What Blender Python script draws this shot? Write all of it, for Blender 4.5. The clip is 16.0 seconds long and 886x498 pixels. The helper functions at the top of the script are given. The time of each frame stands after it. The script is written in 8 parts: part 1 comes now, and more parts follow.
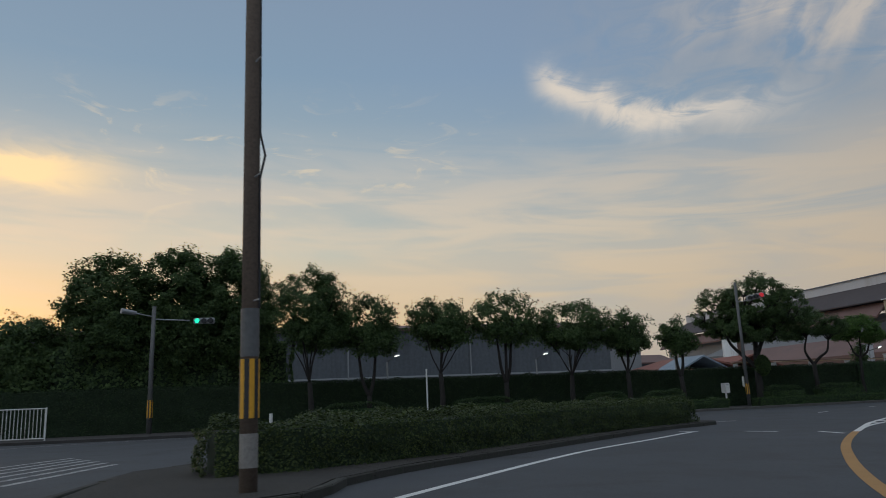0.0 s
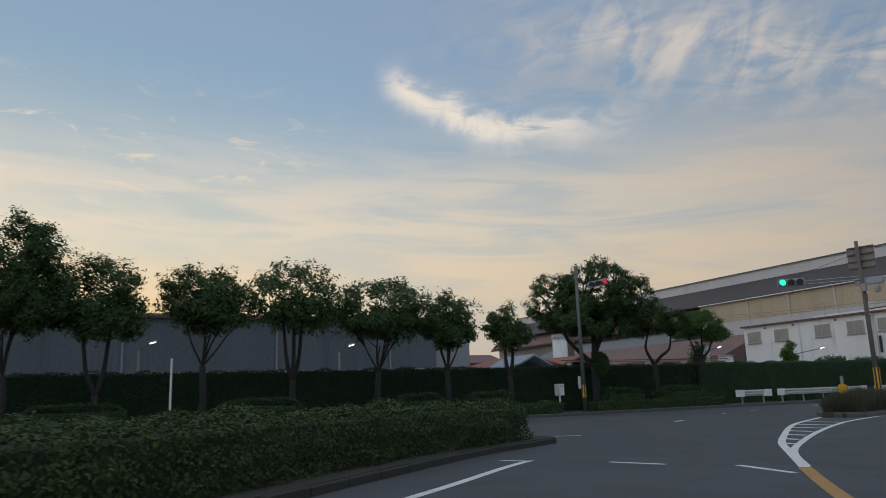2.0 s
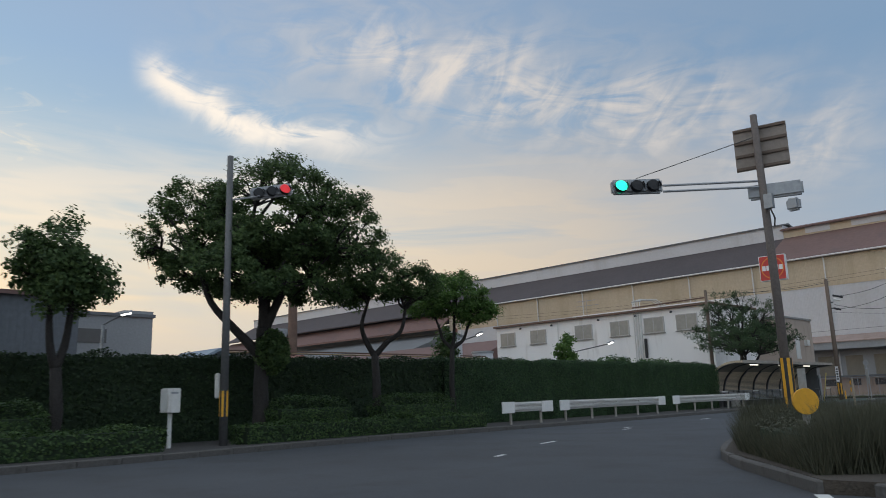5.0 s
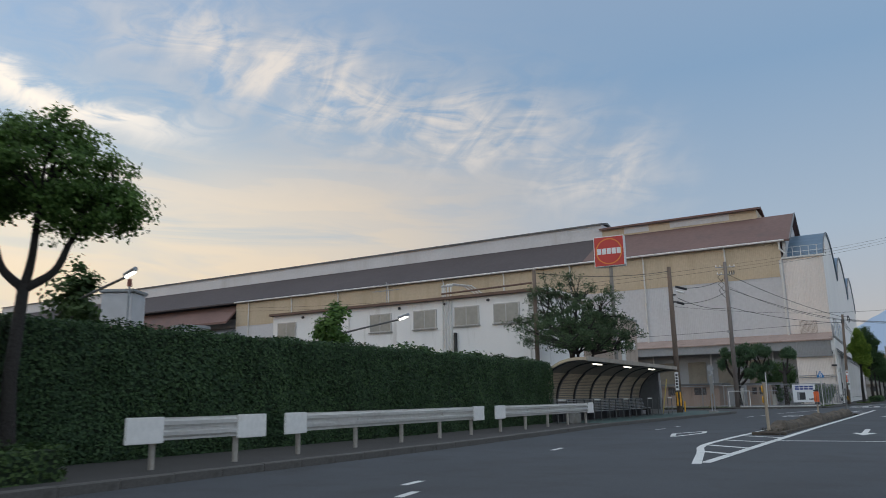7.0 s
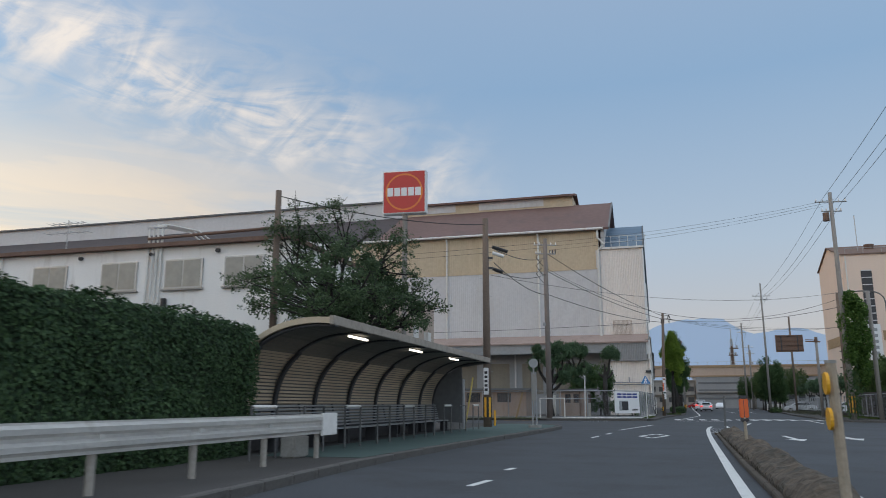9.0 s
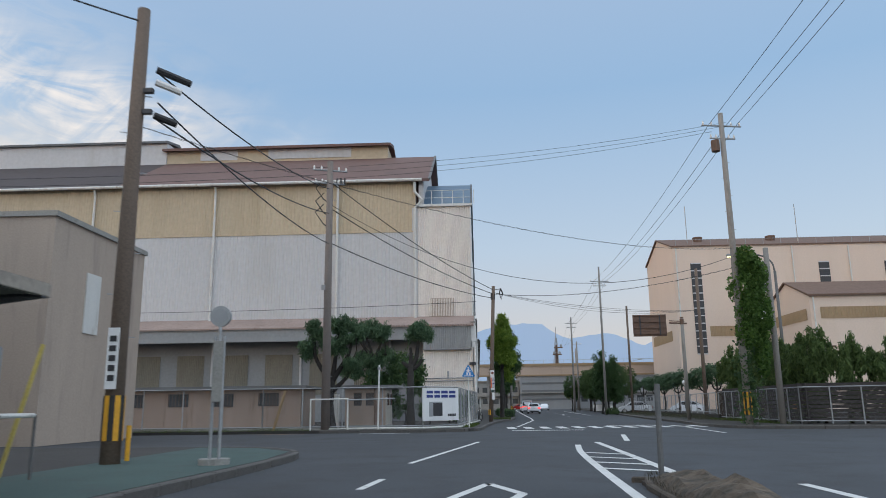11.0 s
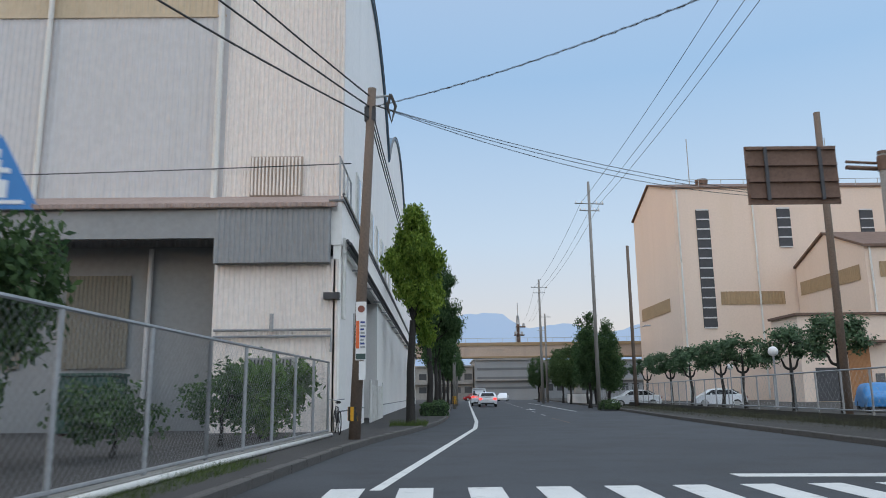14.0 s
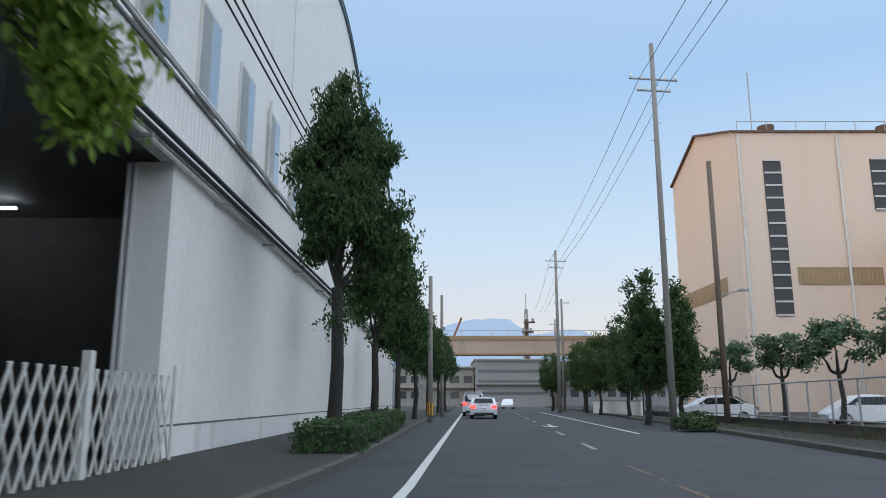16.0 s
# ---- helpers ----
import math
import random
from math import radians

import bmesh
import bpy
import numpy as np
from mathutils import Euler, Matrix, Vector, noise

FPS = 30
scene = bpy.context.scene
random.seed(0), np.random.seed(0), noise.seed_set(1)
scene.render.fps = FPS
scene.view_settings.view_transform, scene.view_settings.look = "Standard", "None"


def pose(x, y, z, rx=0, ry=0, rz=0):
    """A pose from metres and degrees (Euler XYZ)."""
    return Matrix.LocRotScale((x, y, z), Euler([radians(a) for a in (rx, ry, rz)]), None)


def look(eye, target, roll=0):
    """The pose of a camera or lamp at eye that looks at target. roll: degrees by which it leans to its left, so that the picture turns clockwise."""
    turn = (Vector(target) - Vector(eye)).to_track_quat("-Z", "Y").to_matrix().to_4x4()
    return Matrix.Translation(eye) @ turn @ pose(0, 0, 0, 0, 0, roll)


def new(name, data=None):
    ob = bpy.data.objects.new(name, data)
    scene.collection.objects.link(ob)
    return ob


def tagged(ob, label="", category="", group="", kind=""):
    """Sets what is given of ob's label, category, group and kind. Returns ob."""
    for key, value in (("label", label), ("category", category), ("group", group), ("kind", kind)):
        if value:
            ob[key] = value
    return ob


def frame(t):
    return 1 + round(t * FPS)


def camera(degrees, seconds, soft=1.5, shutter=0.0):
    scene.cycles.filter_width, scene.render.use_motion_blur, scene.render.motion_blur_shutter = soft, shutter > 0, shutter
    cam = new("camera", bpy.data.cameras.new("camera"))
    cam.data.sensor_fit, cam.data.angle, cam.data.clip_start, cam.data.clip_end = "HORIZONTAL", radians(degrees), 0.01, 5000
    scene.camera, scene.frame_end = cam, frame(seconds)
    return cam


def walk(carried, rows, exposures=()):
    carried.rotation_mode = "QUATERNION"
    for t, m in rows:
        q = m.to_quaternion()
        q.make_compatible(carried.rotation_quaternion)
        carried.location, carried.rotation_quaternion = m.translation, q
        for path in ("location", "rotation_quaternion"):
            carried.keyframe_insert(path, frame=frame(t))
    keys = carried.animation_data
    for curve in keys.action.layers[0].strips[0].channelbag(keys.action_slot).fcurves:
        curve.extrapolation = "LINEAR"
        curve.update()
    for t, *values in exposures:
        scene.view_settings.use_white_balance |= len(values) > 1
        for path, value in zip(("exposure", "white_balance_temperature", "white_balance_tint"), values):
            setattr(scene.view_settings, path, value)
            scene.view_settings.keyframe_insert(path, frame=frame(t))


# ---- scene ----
cam = camera(61.51, 16.0, soft=0.9, shutter=0.18)
PATH = [
    (0.0, pose(38.046, -88.913, 1.200, 101.667, 2.347, 76.810)),
    (0.5, pose(35.818, -87.548, 1.200, 101.743, 2.294, 74.366)),
    (1.0, pose(33.563, -86.166, 1.200, 101.628, 2.235, 71.370)),
    (1.5, pose(31.033, -84.791, 1.200, 101.429, 2.125, 67.838)),
    (2.0, pose(28.725, -83.368, 1.200, 101.257, 1.906, 64.341)),
    (2.5, pose(26.212, -81.493, 1.200, 101.170, 1.905, 61.062)),
    (3.0, pose(23.487, -79.305, 1.200, 101.183, 1.952, 57.810)),
    (3.2, pose(22.457, -78.358, 1.200, 101.230, 2.158, 56.659)),
    (5.3, pose(11.210, -65.977, 1.200, 101.429, 1.685, 43.483)),
    (5.5, pose(10.235, -64.619, 1.200, 101.428, 1.686, 42.088)),
    (6.0, pose(7.867, -61.073, 1.200, 101.429, 1.488, 38.414)),
    (6.5, pose(5.782, -57.369, 1.200, 101.503, 1.233, 34.650)),
    (7.0, pose(4.061, -53.546, 1.200, 101.543, 1.027, 31.053)),
    (7.5, pose(2.306, -49.401, 1.200, 101.548, 0.834, 27.484)),
    (8.0, pose(0.875, -45.165, 1.200, 101.551, 0.435, 23.786)),
    (8.5, pose(-0.351, -40.688, 1.200, 101.623, 0.122, 19.818)),
    (9.0, pose(-1.194, -35.954, 1.200, 101.750, 0.011, 15.668)),
    (9.5, pose(-1.733, -31.076, 1.200, 101.787, 0.058, 11.315)),
    (10.0, pose(-1.881, -26.154, 1.200, 101.856, 0.284, 7.620)),
    (10.2, pose(-1.859, -24.189, 1.200, 101.925, 0.365, 6.275)),
    (12.3, pose(-0.164, -2.214, 1.200, 101.758, 0.852, 0.735)),
    (12.5, pose(0.000, 0.000, 1.200, 101.656, 0.770, 0.587)),
    (13.0, pose(0.459, 5.692, 1.200, 101.753, 0.730, 0.100)),
    (13.5, pose(0.994, 11.282, 1.200, 101.516, 0.634, -0.255)),
    (14.0, pose(1.565, 16.874, 1.200, 101.110, 0.658, -0.354)),
    (14.5, pose(2.126, 22.732, 1.200, 101.673, 0.567, -0.468)),
    (15.0, pose(2.684, 28.697, 1.200, 101.483, 0.152, -0.437)),
    (15.5, pose(3.253, 34.683, 1.200, 101.465, 0.083, -0.208)),
    (16.0, pose(3.808, 40.662, 1.200, 101.524, 0.025, 0.113)),
]
EXPOSURES = [(0.0, -1.10), (1.5, -0.90), (3.2, -0.82), (5.3, -0.5), (8.0, -0.40), (10.0, -0.12), (12.5, 0.02), (14.0, 0.12), (16.0, 0.26)]
walk(cam, PATH, EXPOSURES)

# ---- world, soft fill lamp ----
SUN_YAW = 112.0          # the glow lies this many degrees to the left of the street's direction
sun_dir = Vector((-math.sin(radians(SUN_YAW)), math.cos(radians(SUN_YAW)), 0.0))

world = bpy.data.worlds.new("evening_sky")
scene.world = world
world.use_nodes = True
WN, WL = world.node_tree.nodes, world.node_tree.links
WN.clear()


def wnode(kind, **sets):
    n = WN.new(kind)
    for k, v in sets.items():
        if k == "op":
            n.operation = v
    return n


def wmath(op, a, b=None, clamp=False):
    n = WN.new("ShaderNodeMath")
    n.operation, n.use_clamp = op, clamp
    for i, v in enumerate((a, b)):
        if v is None:
            continue
        if isinstance(v, (int, float)):
            n.inputs[i].default_value = v
        else:
            WL.new(v, n.inputs[i])
    return n.outputs[0]


def wrange(v, a, b, c=0.0, d=1.0, smooth=True):
    n = WN.new("ShaderNodeMapRange")
    n.interpolation_type = "SMOOTHSTEP" if smooth else "LINEAR"
    WL.new(v, n.inputs[0])
    for i, q in enumerate((a, b, c, d)):
        n.inputs[1 + i].default_value = q
    return n.outputs[0]


def wmix(f, a, b):
    n = WN.new("ShaderNodeMix")
    n.data_type = "RGBA"
    for sock, v in ((n.inputs[0], f), (n.inputs[6], a), (n.inputs[7], b)):
        if isinstance(v, (int, float)):
            sock.default_value = v
        elif isinstance(v, tuple):
            sock.default_value = (*v, 1)
        else:
            WL.new(v, sock)
    return n.outputs[2]


def wramp(v, stops):
    n = WN.new("ShaderNodeValToRGB")
    els = n.color_ramp.elements
    els[0].position, els[0].color = stops[0][0], (*stops[0][1], 1)
    els[1].position, els[1].color = stops[-1][0], (*stops[-1][1], 1)
    for p, c in stops[1:-1]:
        e = els.new(p)
        e.color = (*c, 1)
    WL.new(v, n.inputs[0])
    return n.outputs[0]


def wnoise(vec, scale, detail, rough, warp=0.0):
    n = WN.new("ShaderNodeTexNoise")
    n.inputs["Scale"].default_value, n.inputs["Detail"].default_value = scale, detail
    n.inputs["Roughness"].default_value, n.inputs["Distortion"].default_value = rough, warp
    WL.new(vec, n.inputs["Vector"])
    return n.outputs["Fac"]


def wgauss(v, centre, width):
    """A soft hump round centre."""
    d = wmath("DIVIDE", wmath("SUBTRACT", v, centre), width)
    return wmath("POWER", 2.71828, wmath("MULTIPLY", wmath("MULTIPLY", d, d), -1.0))


def build_sky():
    tc = WN.new("ShaderNodeTexCoord")
    sep = WN.new("ShaderNodeSeparateXYZ")
    WL.new(tc.outputs["Generated"], sep.inputs[0])
    x, y, z = sep.outputs
    deg = 57.29578
    bearing = wmath("MULTIPLY", wmath("ARCTAN2", wmath("MULTIPLY", x, -1.0), y), deg)      # degrees to the left of the street
    height = wmath("MULTIPLY", wmath("ARCSINE", z), deg)
    flat = wmath("SQRT", wmath("ADD", wmath("MULTIPLY", x, x), wmath("ADD", wmath("MULTIPLY", y, y), 1e-4)))
    toward = wmath("DIVIDE", wmath("ADD", wmath("MULTIPLY", x, sun_dir.x), wmath("MULTIPLY", y, sun_dir.y)), flat)
    warm = wrange(toward, -0.05, 0.93)
    cool = wramp(z, [(0.0, (0.64, 0.575, 0.59)), (0.08, (0.60, 0.605, 0.665)), (0.20, (0.49, 0.61, 0.775)),
                     (0.40, (0.31, 0.49, 0.74)), (0.62, (0.42, 0.54, 0.74)), (1.0, (0.86, 0.94, 1.05))])
    dusk = wramp(z, [(0.0, (1.04, 0.86, 0.70)), (0.10, (1.02, 0.95, 0.86)), (0.20, (0.86, 0.95, 0.93)), (0.30, (0.60, 0.81, 0.98)),
                     (0.42, (0.48, 0.69, 0.98)), (0.62, (0.46, 0.58, 0.82)), (1.0, (0.95, 0.95, 1.0))])
    hot = wramp(z, [(0.0, (2.1, 0.95, 0.22)), (0.12, (1.9, 1.15, 0.45)), (0.20, (1.10, 1.14, 0.98)), (0.30, (0.70, 0.88, 0.97)),
                    (0.42, (0.45, 0.69, 0.95)), (0.62, (0.46, 0.58, 0.82)), (1.0, (0.95, 0.95, 1.0))])
    glow_side = wrange(toward, 0.72, 0.99)
    clear = wmix(glow_side, wmix(warm, cool, dusk), hot)
    # clouds, laid out by bearing and height
    comb = WN.new("ShaderNodeCombineXYZ")
    WL.new(wmath("MULTIPLY", bearing, 0.030), comb.inputs[0])
    WL.new(wmath("MULTIPLY", wmath("SUBTRACT", height, wmath("MULTIPLY", bearing, 0.05)), 0.22), comb.inputs[1])
    streaks = wnoise(comb.outputs[0], 1.6, 7, 0.58, 0.7)
    comb2 = WN.new("ShaderNodeCombineXYZ")
    WL.new(wmath("MULTIPLY", wmath("ADD", bearing, wmath("MULTIPLY", height, 0.60)), 0.20), comb2.inputs[0])
    WL.new(wmath("MULTIPLY", height, 0.13), comb2.inputs[1])
    comb2.inputs[2].default_value = 4.3
    tufts = wnoise(comb2.outputs[0], 1.5, 6, 0.54, 0.9)
    comb3 = WN.new("ShaderNodeCombineXYZ")
    WL.new(wmath("MULTIPLY", bearing, 0.10), comb3.inputs[0])
    WL.new(wmath("MULTIPLY", height, 0.30), comb3.inputs[1])
    comb3.inputs[2].default_value = 9.1
    curls = wnoise(comb3.outputs[0], 1.7, 7, 0.58, 1.2)
    left = wrange(bearing, 12.0, 42.0)
    # creamy streaks low over the trees
    veil_h = wmath("MULTIPLY", wrange(height, 3.0, 8.5), wrange(height, 22.0, 14.5))
    veil = wmath("MULTIPLY", wmath("MULTIPLY", wrange(wmath("SUBTRACT", streaks, wmath("MULTIPLY", wrange(bearing, 52.0, 75.0), 0.07)), 0.12, 0.50), veil_h), left)
    fibres = wnoise(comb.outputs[0], 2.6, 4, 0.50, 0.6)
    calm = wmath("MULTIPLY", wrange(bearing, 60.0, 46.0), 0.84)
    veil = wmath("MULTIPLY", veil, wmath("MAXIMUM", wrange(fibres, 0.34, 0.58, 0.46, 1.0), calm))
    # white tufts on an arm that climbs to the left
    line = wmath("ADD", wmath("MULTIPLY", wmath("MINIMUM", bearing, 50.0), 0.26), 13.1)
    arm = wmath("MULTIPLY", wgauss(height, line, 3.6), wmath("MULTIPLY", wrange(bearing, 9.0, 22.0), wrange(bearing, 64.0, 42.0)))
    grain = wmath("ADD", wmath("MULTIPLY", tufts, 0.52), wmath("MULTIPLY", curls, 0.48))
    comb4 = WN.new("ShaderNodeCombineXYZ")
    WL.new(wmath("MULTIPLY", wmath("ADD", bearing, wmath("MULTIPLY", height, 0.9)), 0.060), comb4.inputs[0])
    WL.new(wmath("MULTIPLY", height, 0.085), comb4.inputs[1])
    comb4.inputs[2].default_value = 2.2
    patches = wnoise(comb4.outputs[0], 1.7, 3, 0.55, 0.5)
    arm = wmath("MULTIPLY", arm, wmath("MULTIPLY", wrange(grain, 0.38, 0.68), wrange(patches, 0.32, 0.56, 0.30, 1.25)))
    haze = wmath("MULTIPLY", wgauss(height, wmath("SUBTRACT", line, 1.0), 6.0), wmath("MULTIPLY", wrange(bearing, 8.0, 28.0), wmath("MULTIPLY", wrange(bearing, 72.0, 52.0), wrange(curls, 0.28, 0.62))))
    # a bright wing with a ragged upper edge
    wing_line = wmath("ADD", wmath("MULTIPLY", wmath("MAXIMUM", wmath("SUBTRACT", bearing, 60.5), 0.0), 0.40), wmath("ADD", wmath("MULTIPLY", wmath("SUBTRACT", bearing, 50.0), 0.07), 19.5))
    wing = wmath("MULTIPLY", wgauss(height, wmath("ADD", wing_line, wmath("MULTIPLY", wmath("SUBTRACT", grain, 0.5), 5.0)), 1.15), wmath("MULTIPLY", wrange(bearing, 46.0, 58.0), wrange(bearing, 69.5, 66.5)))
    wing = wmath("MULTIPLY", wing, wrange(curls, 0.28, 0.58))
    # small scraps near the glow
    scraps = wmath("MULTIPLY", wmath("MULTIPLY", wrange(curls, 0.56, 0.70), wgauss(height, 18.0, 3.6)), wrange(bearing, 66.0, 84.0))
    lens = wmath("MULTIPLY", wmath("MULTIPLY", wgauss(bearing, 107.0, 5.5), wgauss(height, wmath("ADD", wmath("MULTIPLY", curls, 3.0), 15.4), 1.5)), 1.5)
    veil_colour = wmix(warm, (0.98, 0.80, 0.62), wramp(z, [(0.0, (1.6, 1.0, 0.54)), (0.12, (1.50, 1.12, 0.72)), (0.22, (1.42, 1.21, 0.95)), (0.32, (1.20, 1.12, 1.02)), (0.5, (1.0, 1.0, 1.0))]))
    body = wmix(wmath("MULTIPLY", veil, 0.9), clear, veil_colour)
    body = wmix(wmath("MULTIPLY", haze, 0.45, True), body, wmix(warm, (0.68, 0.67, 0.68), (0.86, 0.84, 0.84)))
    body = wmix(wmath("MULTIPLY", arm, 1.0, True), body, wmix(warm, (1.02, 0.94, 0.88), (1.24, 1.13, 1.03)))
    body = wmix(wmath("MULTIPLY", wing, 0.95, True), body, (1.58, 1.40, 1.20))
    body = wmix(wmath("MULTIPLY", scraps, 0.6, True), body, (1.7, 1.38, 0.95))
    body = wmix(wmath("MULTIPLY", lens, 0.75, True), body, (2.25, 1.62, 0.86))
    body = wmix(wrange(z, -0.02, 0.0), (0.16, 0.16, 0.17), body)
    air = WN.new("ShaderNodeTexSky")
    air.sky_type, air.sun_disc = "NISHITA", False
    air.sun_elevation, air.sun_rotation = radians(2.5), radians(-SUN_YAW)
    mixed = WN.new("ShaderNodeBackground")
    mixed.inputs[1].default_value = 0.05
    WL.new(air.outputs[0], mixed.inputs[0])
    main = WN.new("ShaderNodeBackground")
    main.inputs[1].default_value = SKY
    WL.new(body, main.inputs[0])
    both = WN.new("ShaderNodeAddShader")
    WL.new(main.outputs[0], both.inputs[0])
    WL.new(mixed.outputs[0], both.inputs[1])
    out = WN.new("ShaderNodeOutputWorld")
    WL.new(both.outputs[0], out.inputs[0])


SKY = 0.92
build_sky()

# very wide lamp added as soft fill; it doesn't come from the glow
lamp = bpy.data.lights.new("sky_fill", "SUN")
lamp.energy, lamp.angle, lamp.color = 1.5, radians(140), (0.86, 0.95, 1.0)
sky_fill = new("sky_fill", lamp)
sky_fill.matrix_world = look((35, -80, 100), (0, 0, 0))
tagged(sky_fill, kind="structure")

# ---- materials ----
def material(name, colour, rough=0.75, metal=0.0, var=0.18, big=0.6, fine=14.0, bump=0.15, depth=0.01, stain=None, stain_at=(0.55, 0.75),
             streak=False, per_island=0.0, per_object=0.0, glass=0.0, spec=0.5):
    """A surface with variation at two scales, in metres of the object."""
    m = bpy.data.materials.new(name)
    m.use_nodes = True
    nt = m.node_tree
    N, L = nt.nodes, nt.links
    b = N["Principled BSDF"]
    b.inputs["Roughness"].default_value, b.inputs["Metallic"].default_value = rough, metal
    b.inputs["Specular IOR Level"].default_value = spec
    tc = N.new("ShaderNodeTexCoord")
    mp = N.new("ShaderNodeMapping")
    L.new(tc.outputs["Object"], mp.inputs[0])
    if streak:
        mp.inputs["Scale"].default_value = (1.0, 1.0, 0.14)
    n1 = N.new("ShaderNodeTexNoise")
    n1.inputs["Scale"].default_value, n1.inputs["Detail"].default_value, n1.inputs["Roughness"].default_value = big, 5, 0.6
    n2 = N.new("ShaderNodeTexNoise")
    n2.inputs["Scale"].default_value, n2.inputs["Detail"].default_value = fine, 4
    L.new(mp.outputs[0], n1.inputs["Vector"])
    L.new(tc.outputs["Object"], n2.inputs["Vector"])
    add = N.new("ShaderNodeMath")
    add.operation = "ADD"
    L.new(n1.outputs["Fac"], add.inputs[0])
    L.new(n2.outputs["Fac"], add.inputs[1])
    rg = N.new("ShaderNodeMapRange")
    L.new(add.outputs[0], rg.inputs[0])
    for i, v in enumerate((0.65, 1.35, 1 - var, 1 + var)):
        rg.inputs[1 + i].default_value = v
    last = rg.outputs[0]
    for amount, kind in ((per_island, "ShaderNodeNewGeometry"), (per_object, "ShaderNodeObjectInfo")):
        if amount:
            src = N.new(kind)
            r2 = N.new("ShaderNodeMapRange")
            L.new(src.outputs["Random Per Island" if kind == "ShaderNodeNewGeometry" else "Random"], r2.inputs[0])
            r2.inputs[3].default_value, r2.inputs[4].default_value = 1 - amount, 1 + amount
            mu = N.new("ShaderNodeMath")
            mu.operation = "MULTIPLY"
            L.new(last, mu.inputs[0])
            L.new(r2.outputs[0], mu.inputs[1])
            last = mu.outputs[0]
    base = N.new("ShaderNodeVectorMath")
    base.operation = "SCALE"
    base.inputs[0].default_value = colour
    L.new(last, base.inputs["Scale"])
    colour_out = base.outputs[0]
    if stain:
        n3 = N.new("ShaderNodeTexNoise")
        n3.inputs["Scale"].default_value, n3.inputs["Detail"].default_value, n3.inputs["Roughness"].default_value = big * 2.7, 7, 0.65
        L.new(mp.outputs[0], n3.inputs["Vector"])
        r3 = N.new("ShaderNodeMapRange")
        L.new(n3.outputs["Fac"], r3.inputs[0])
        r3.inputs[1].default_value, r3.inputs[2].default_value = stain_at
        mx = N.new("ShaderNodeMix")
        mx.data_type = "RGBA"
        L.new(r3.outputs[0], mx.inputs[0])
        L.new(colour_out, mx.inputs[6])
        mx.inputs[7].default_value = (*stain, 1)
        colour_out = mx.outputs[2]
    L.new(colour_out, b.inputs["Base Color"])
    if bump:
        bp = N.new("ShaderNodeBump")
        bp.inputs["Strength"].default_value, bp.inputs["Distance"].default_value = bump, depth
        L.new(n2.outputs["Fac"], bp.inputs["Height"])
        L.new(bp.outputs[0], b.inputs["Normal"])
    if glass:
        b.inputs["Transmission Weight"].default_value = glass
    return m


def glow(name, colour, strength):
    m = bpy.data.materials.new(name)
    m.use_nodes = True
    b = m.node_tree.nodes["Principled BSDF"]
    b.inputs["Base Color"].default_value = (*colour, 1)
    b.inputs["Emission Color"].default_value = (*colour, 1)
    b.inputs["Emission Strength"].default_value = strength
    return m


def foliage(name, dark, light, through_light=0.25, rough=0.55):
    m = bpy.data.materials.new(name)
    m.use_nodes = True
    N, L = m.node_tree.nodes, m.node_tree.links
    b = N["Principled BSDF"]
    b.inputs["Roughness"].default_value, b.inputs["Specular IOR Level"].default_value = rough, 0.22
    geo = N.new("ShaderNodeNewGeometry")
    tc = N.new("ShaderNodeTexCoord")
    ns = N.new("ShaderNodeTexNoise")
    ns.inputs["Scale"].default_value, ns.inputs["Detail"].default_value = 1.3, 4
    L.new(tc.outputs["Object"], ns.inputs["Vector"])
    av = N.new("ShaderNodeMath")
    av.operation = "MULTIPLY"
    L.new(geo.outputs["Random Per Island"], av.inputs[0])
    L.new(ns.outputs["Fac"], av.inputs[1])
    rg = N.new("ShaderNodeMapRange")
    rg.inputs[1].default_value, rg.inputs[2].default_value = 0.0, 0.62
    L.new(av.outputs[0], rg.inputs[0])
    mx = N.new("ShaderNodeMix")
    mx.data_type = "RGBA"
    mx.inputs[6].default_value, mx.inputs[7].default_value = (*dark, 1), (*light, 1)
    L.new(rg.outputs[0], mx.inputs[0])
    L.new(mx.outputs[2], b.inputs["Base Color"])
    tr = N.new("ShaderNodeBsdfTranslucent")
    L.new(mx.outputs[2], tr.inputs["Color"])
    ms = N.new("ShaderNodeMixShader")
    ms.inputs[0].default_value = through_light
    L.new(b.outputs[0], ms.inputs[1])
    L.new(tr.outputs[0], ms.inputs[2])
    L.new(ms.outputs[0], N["Material Output"].inputs["Surface"])
    return m


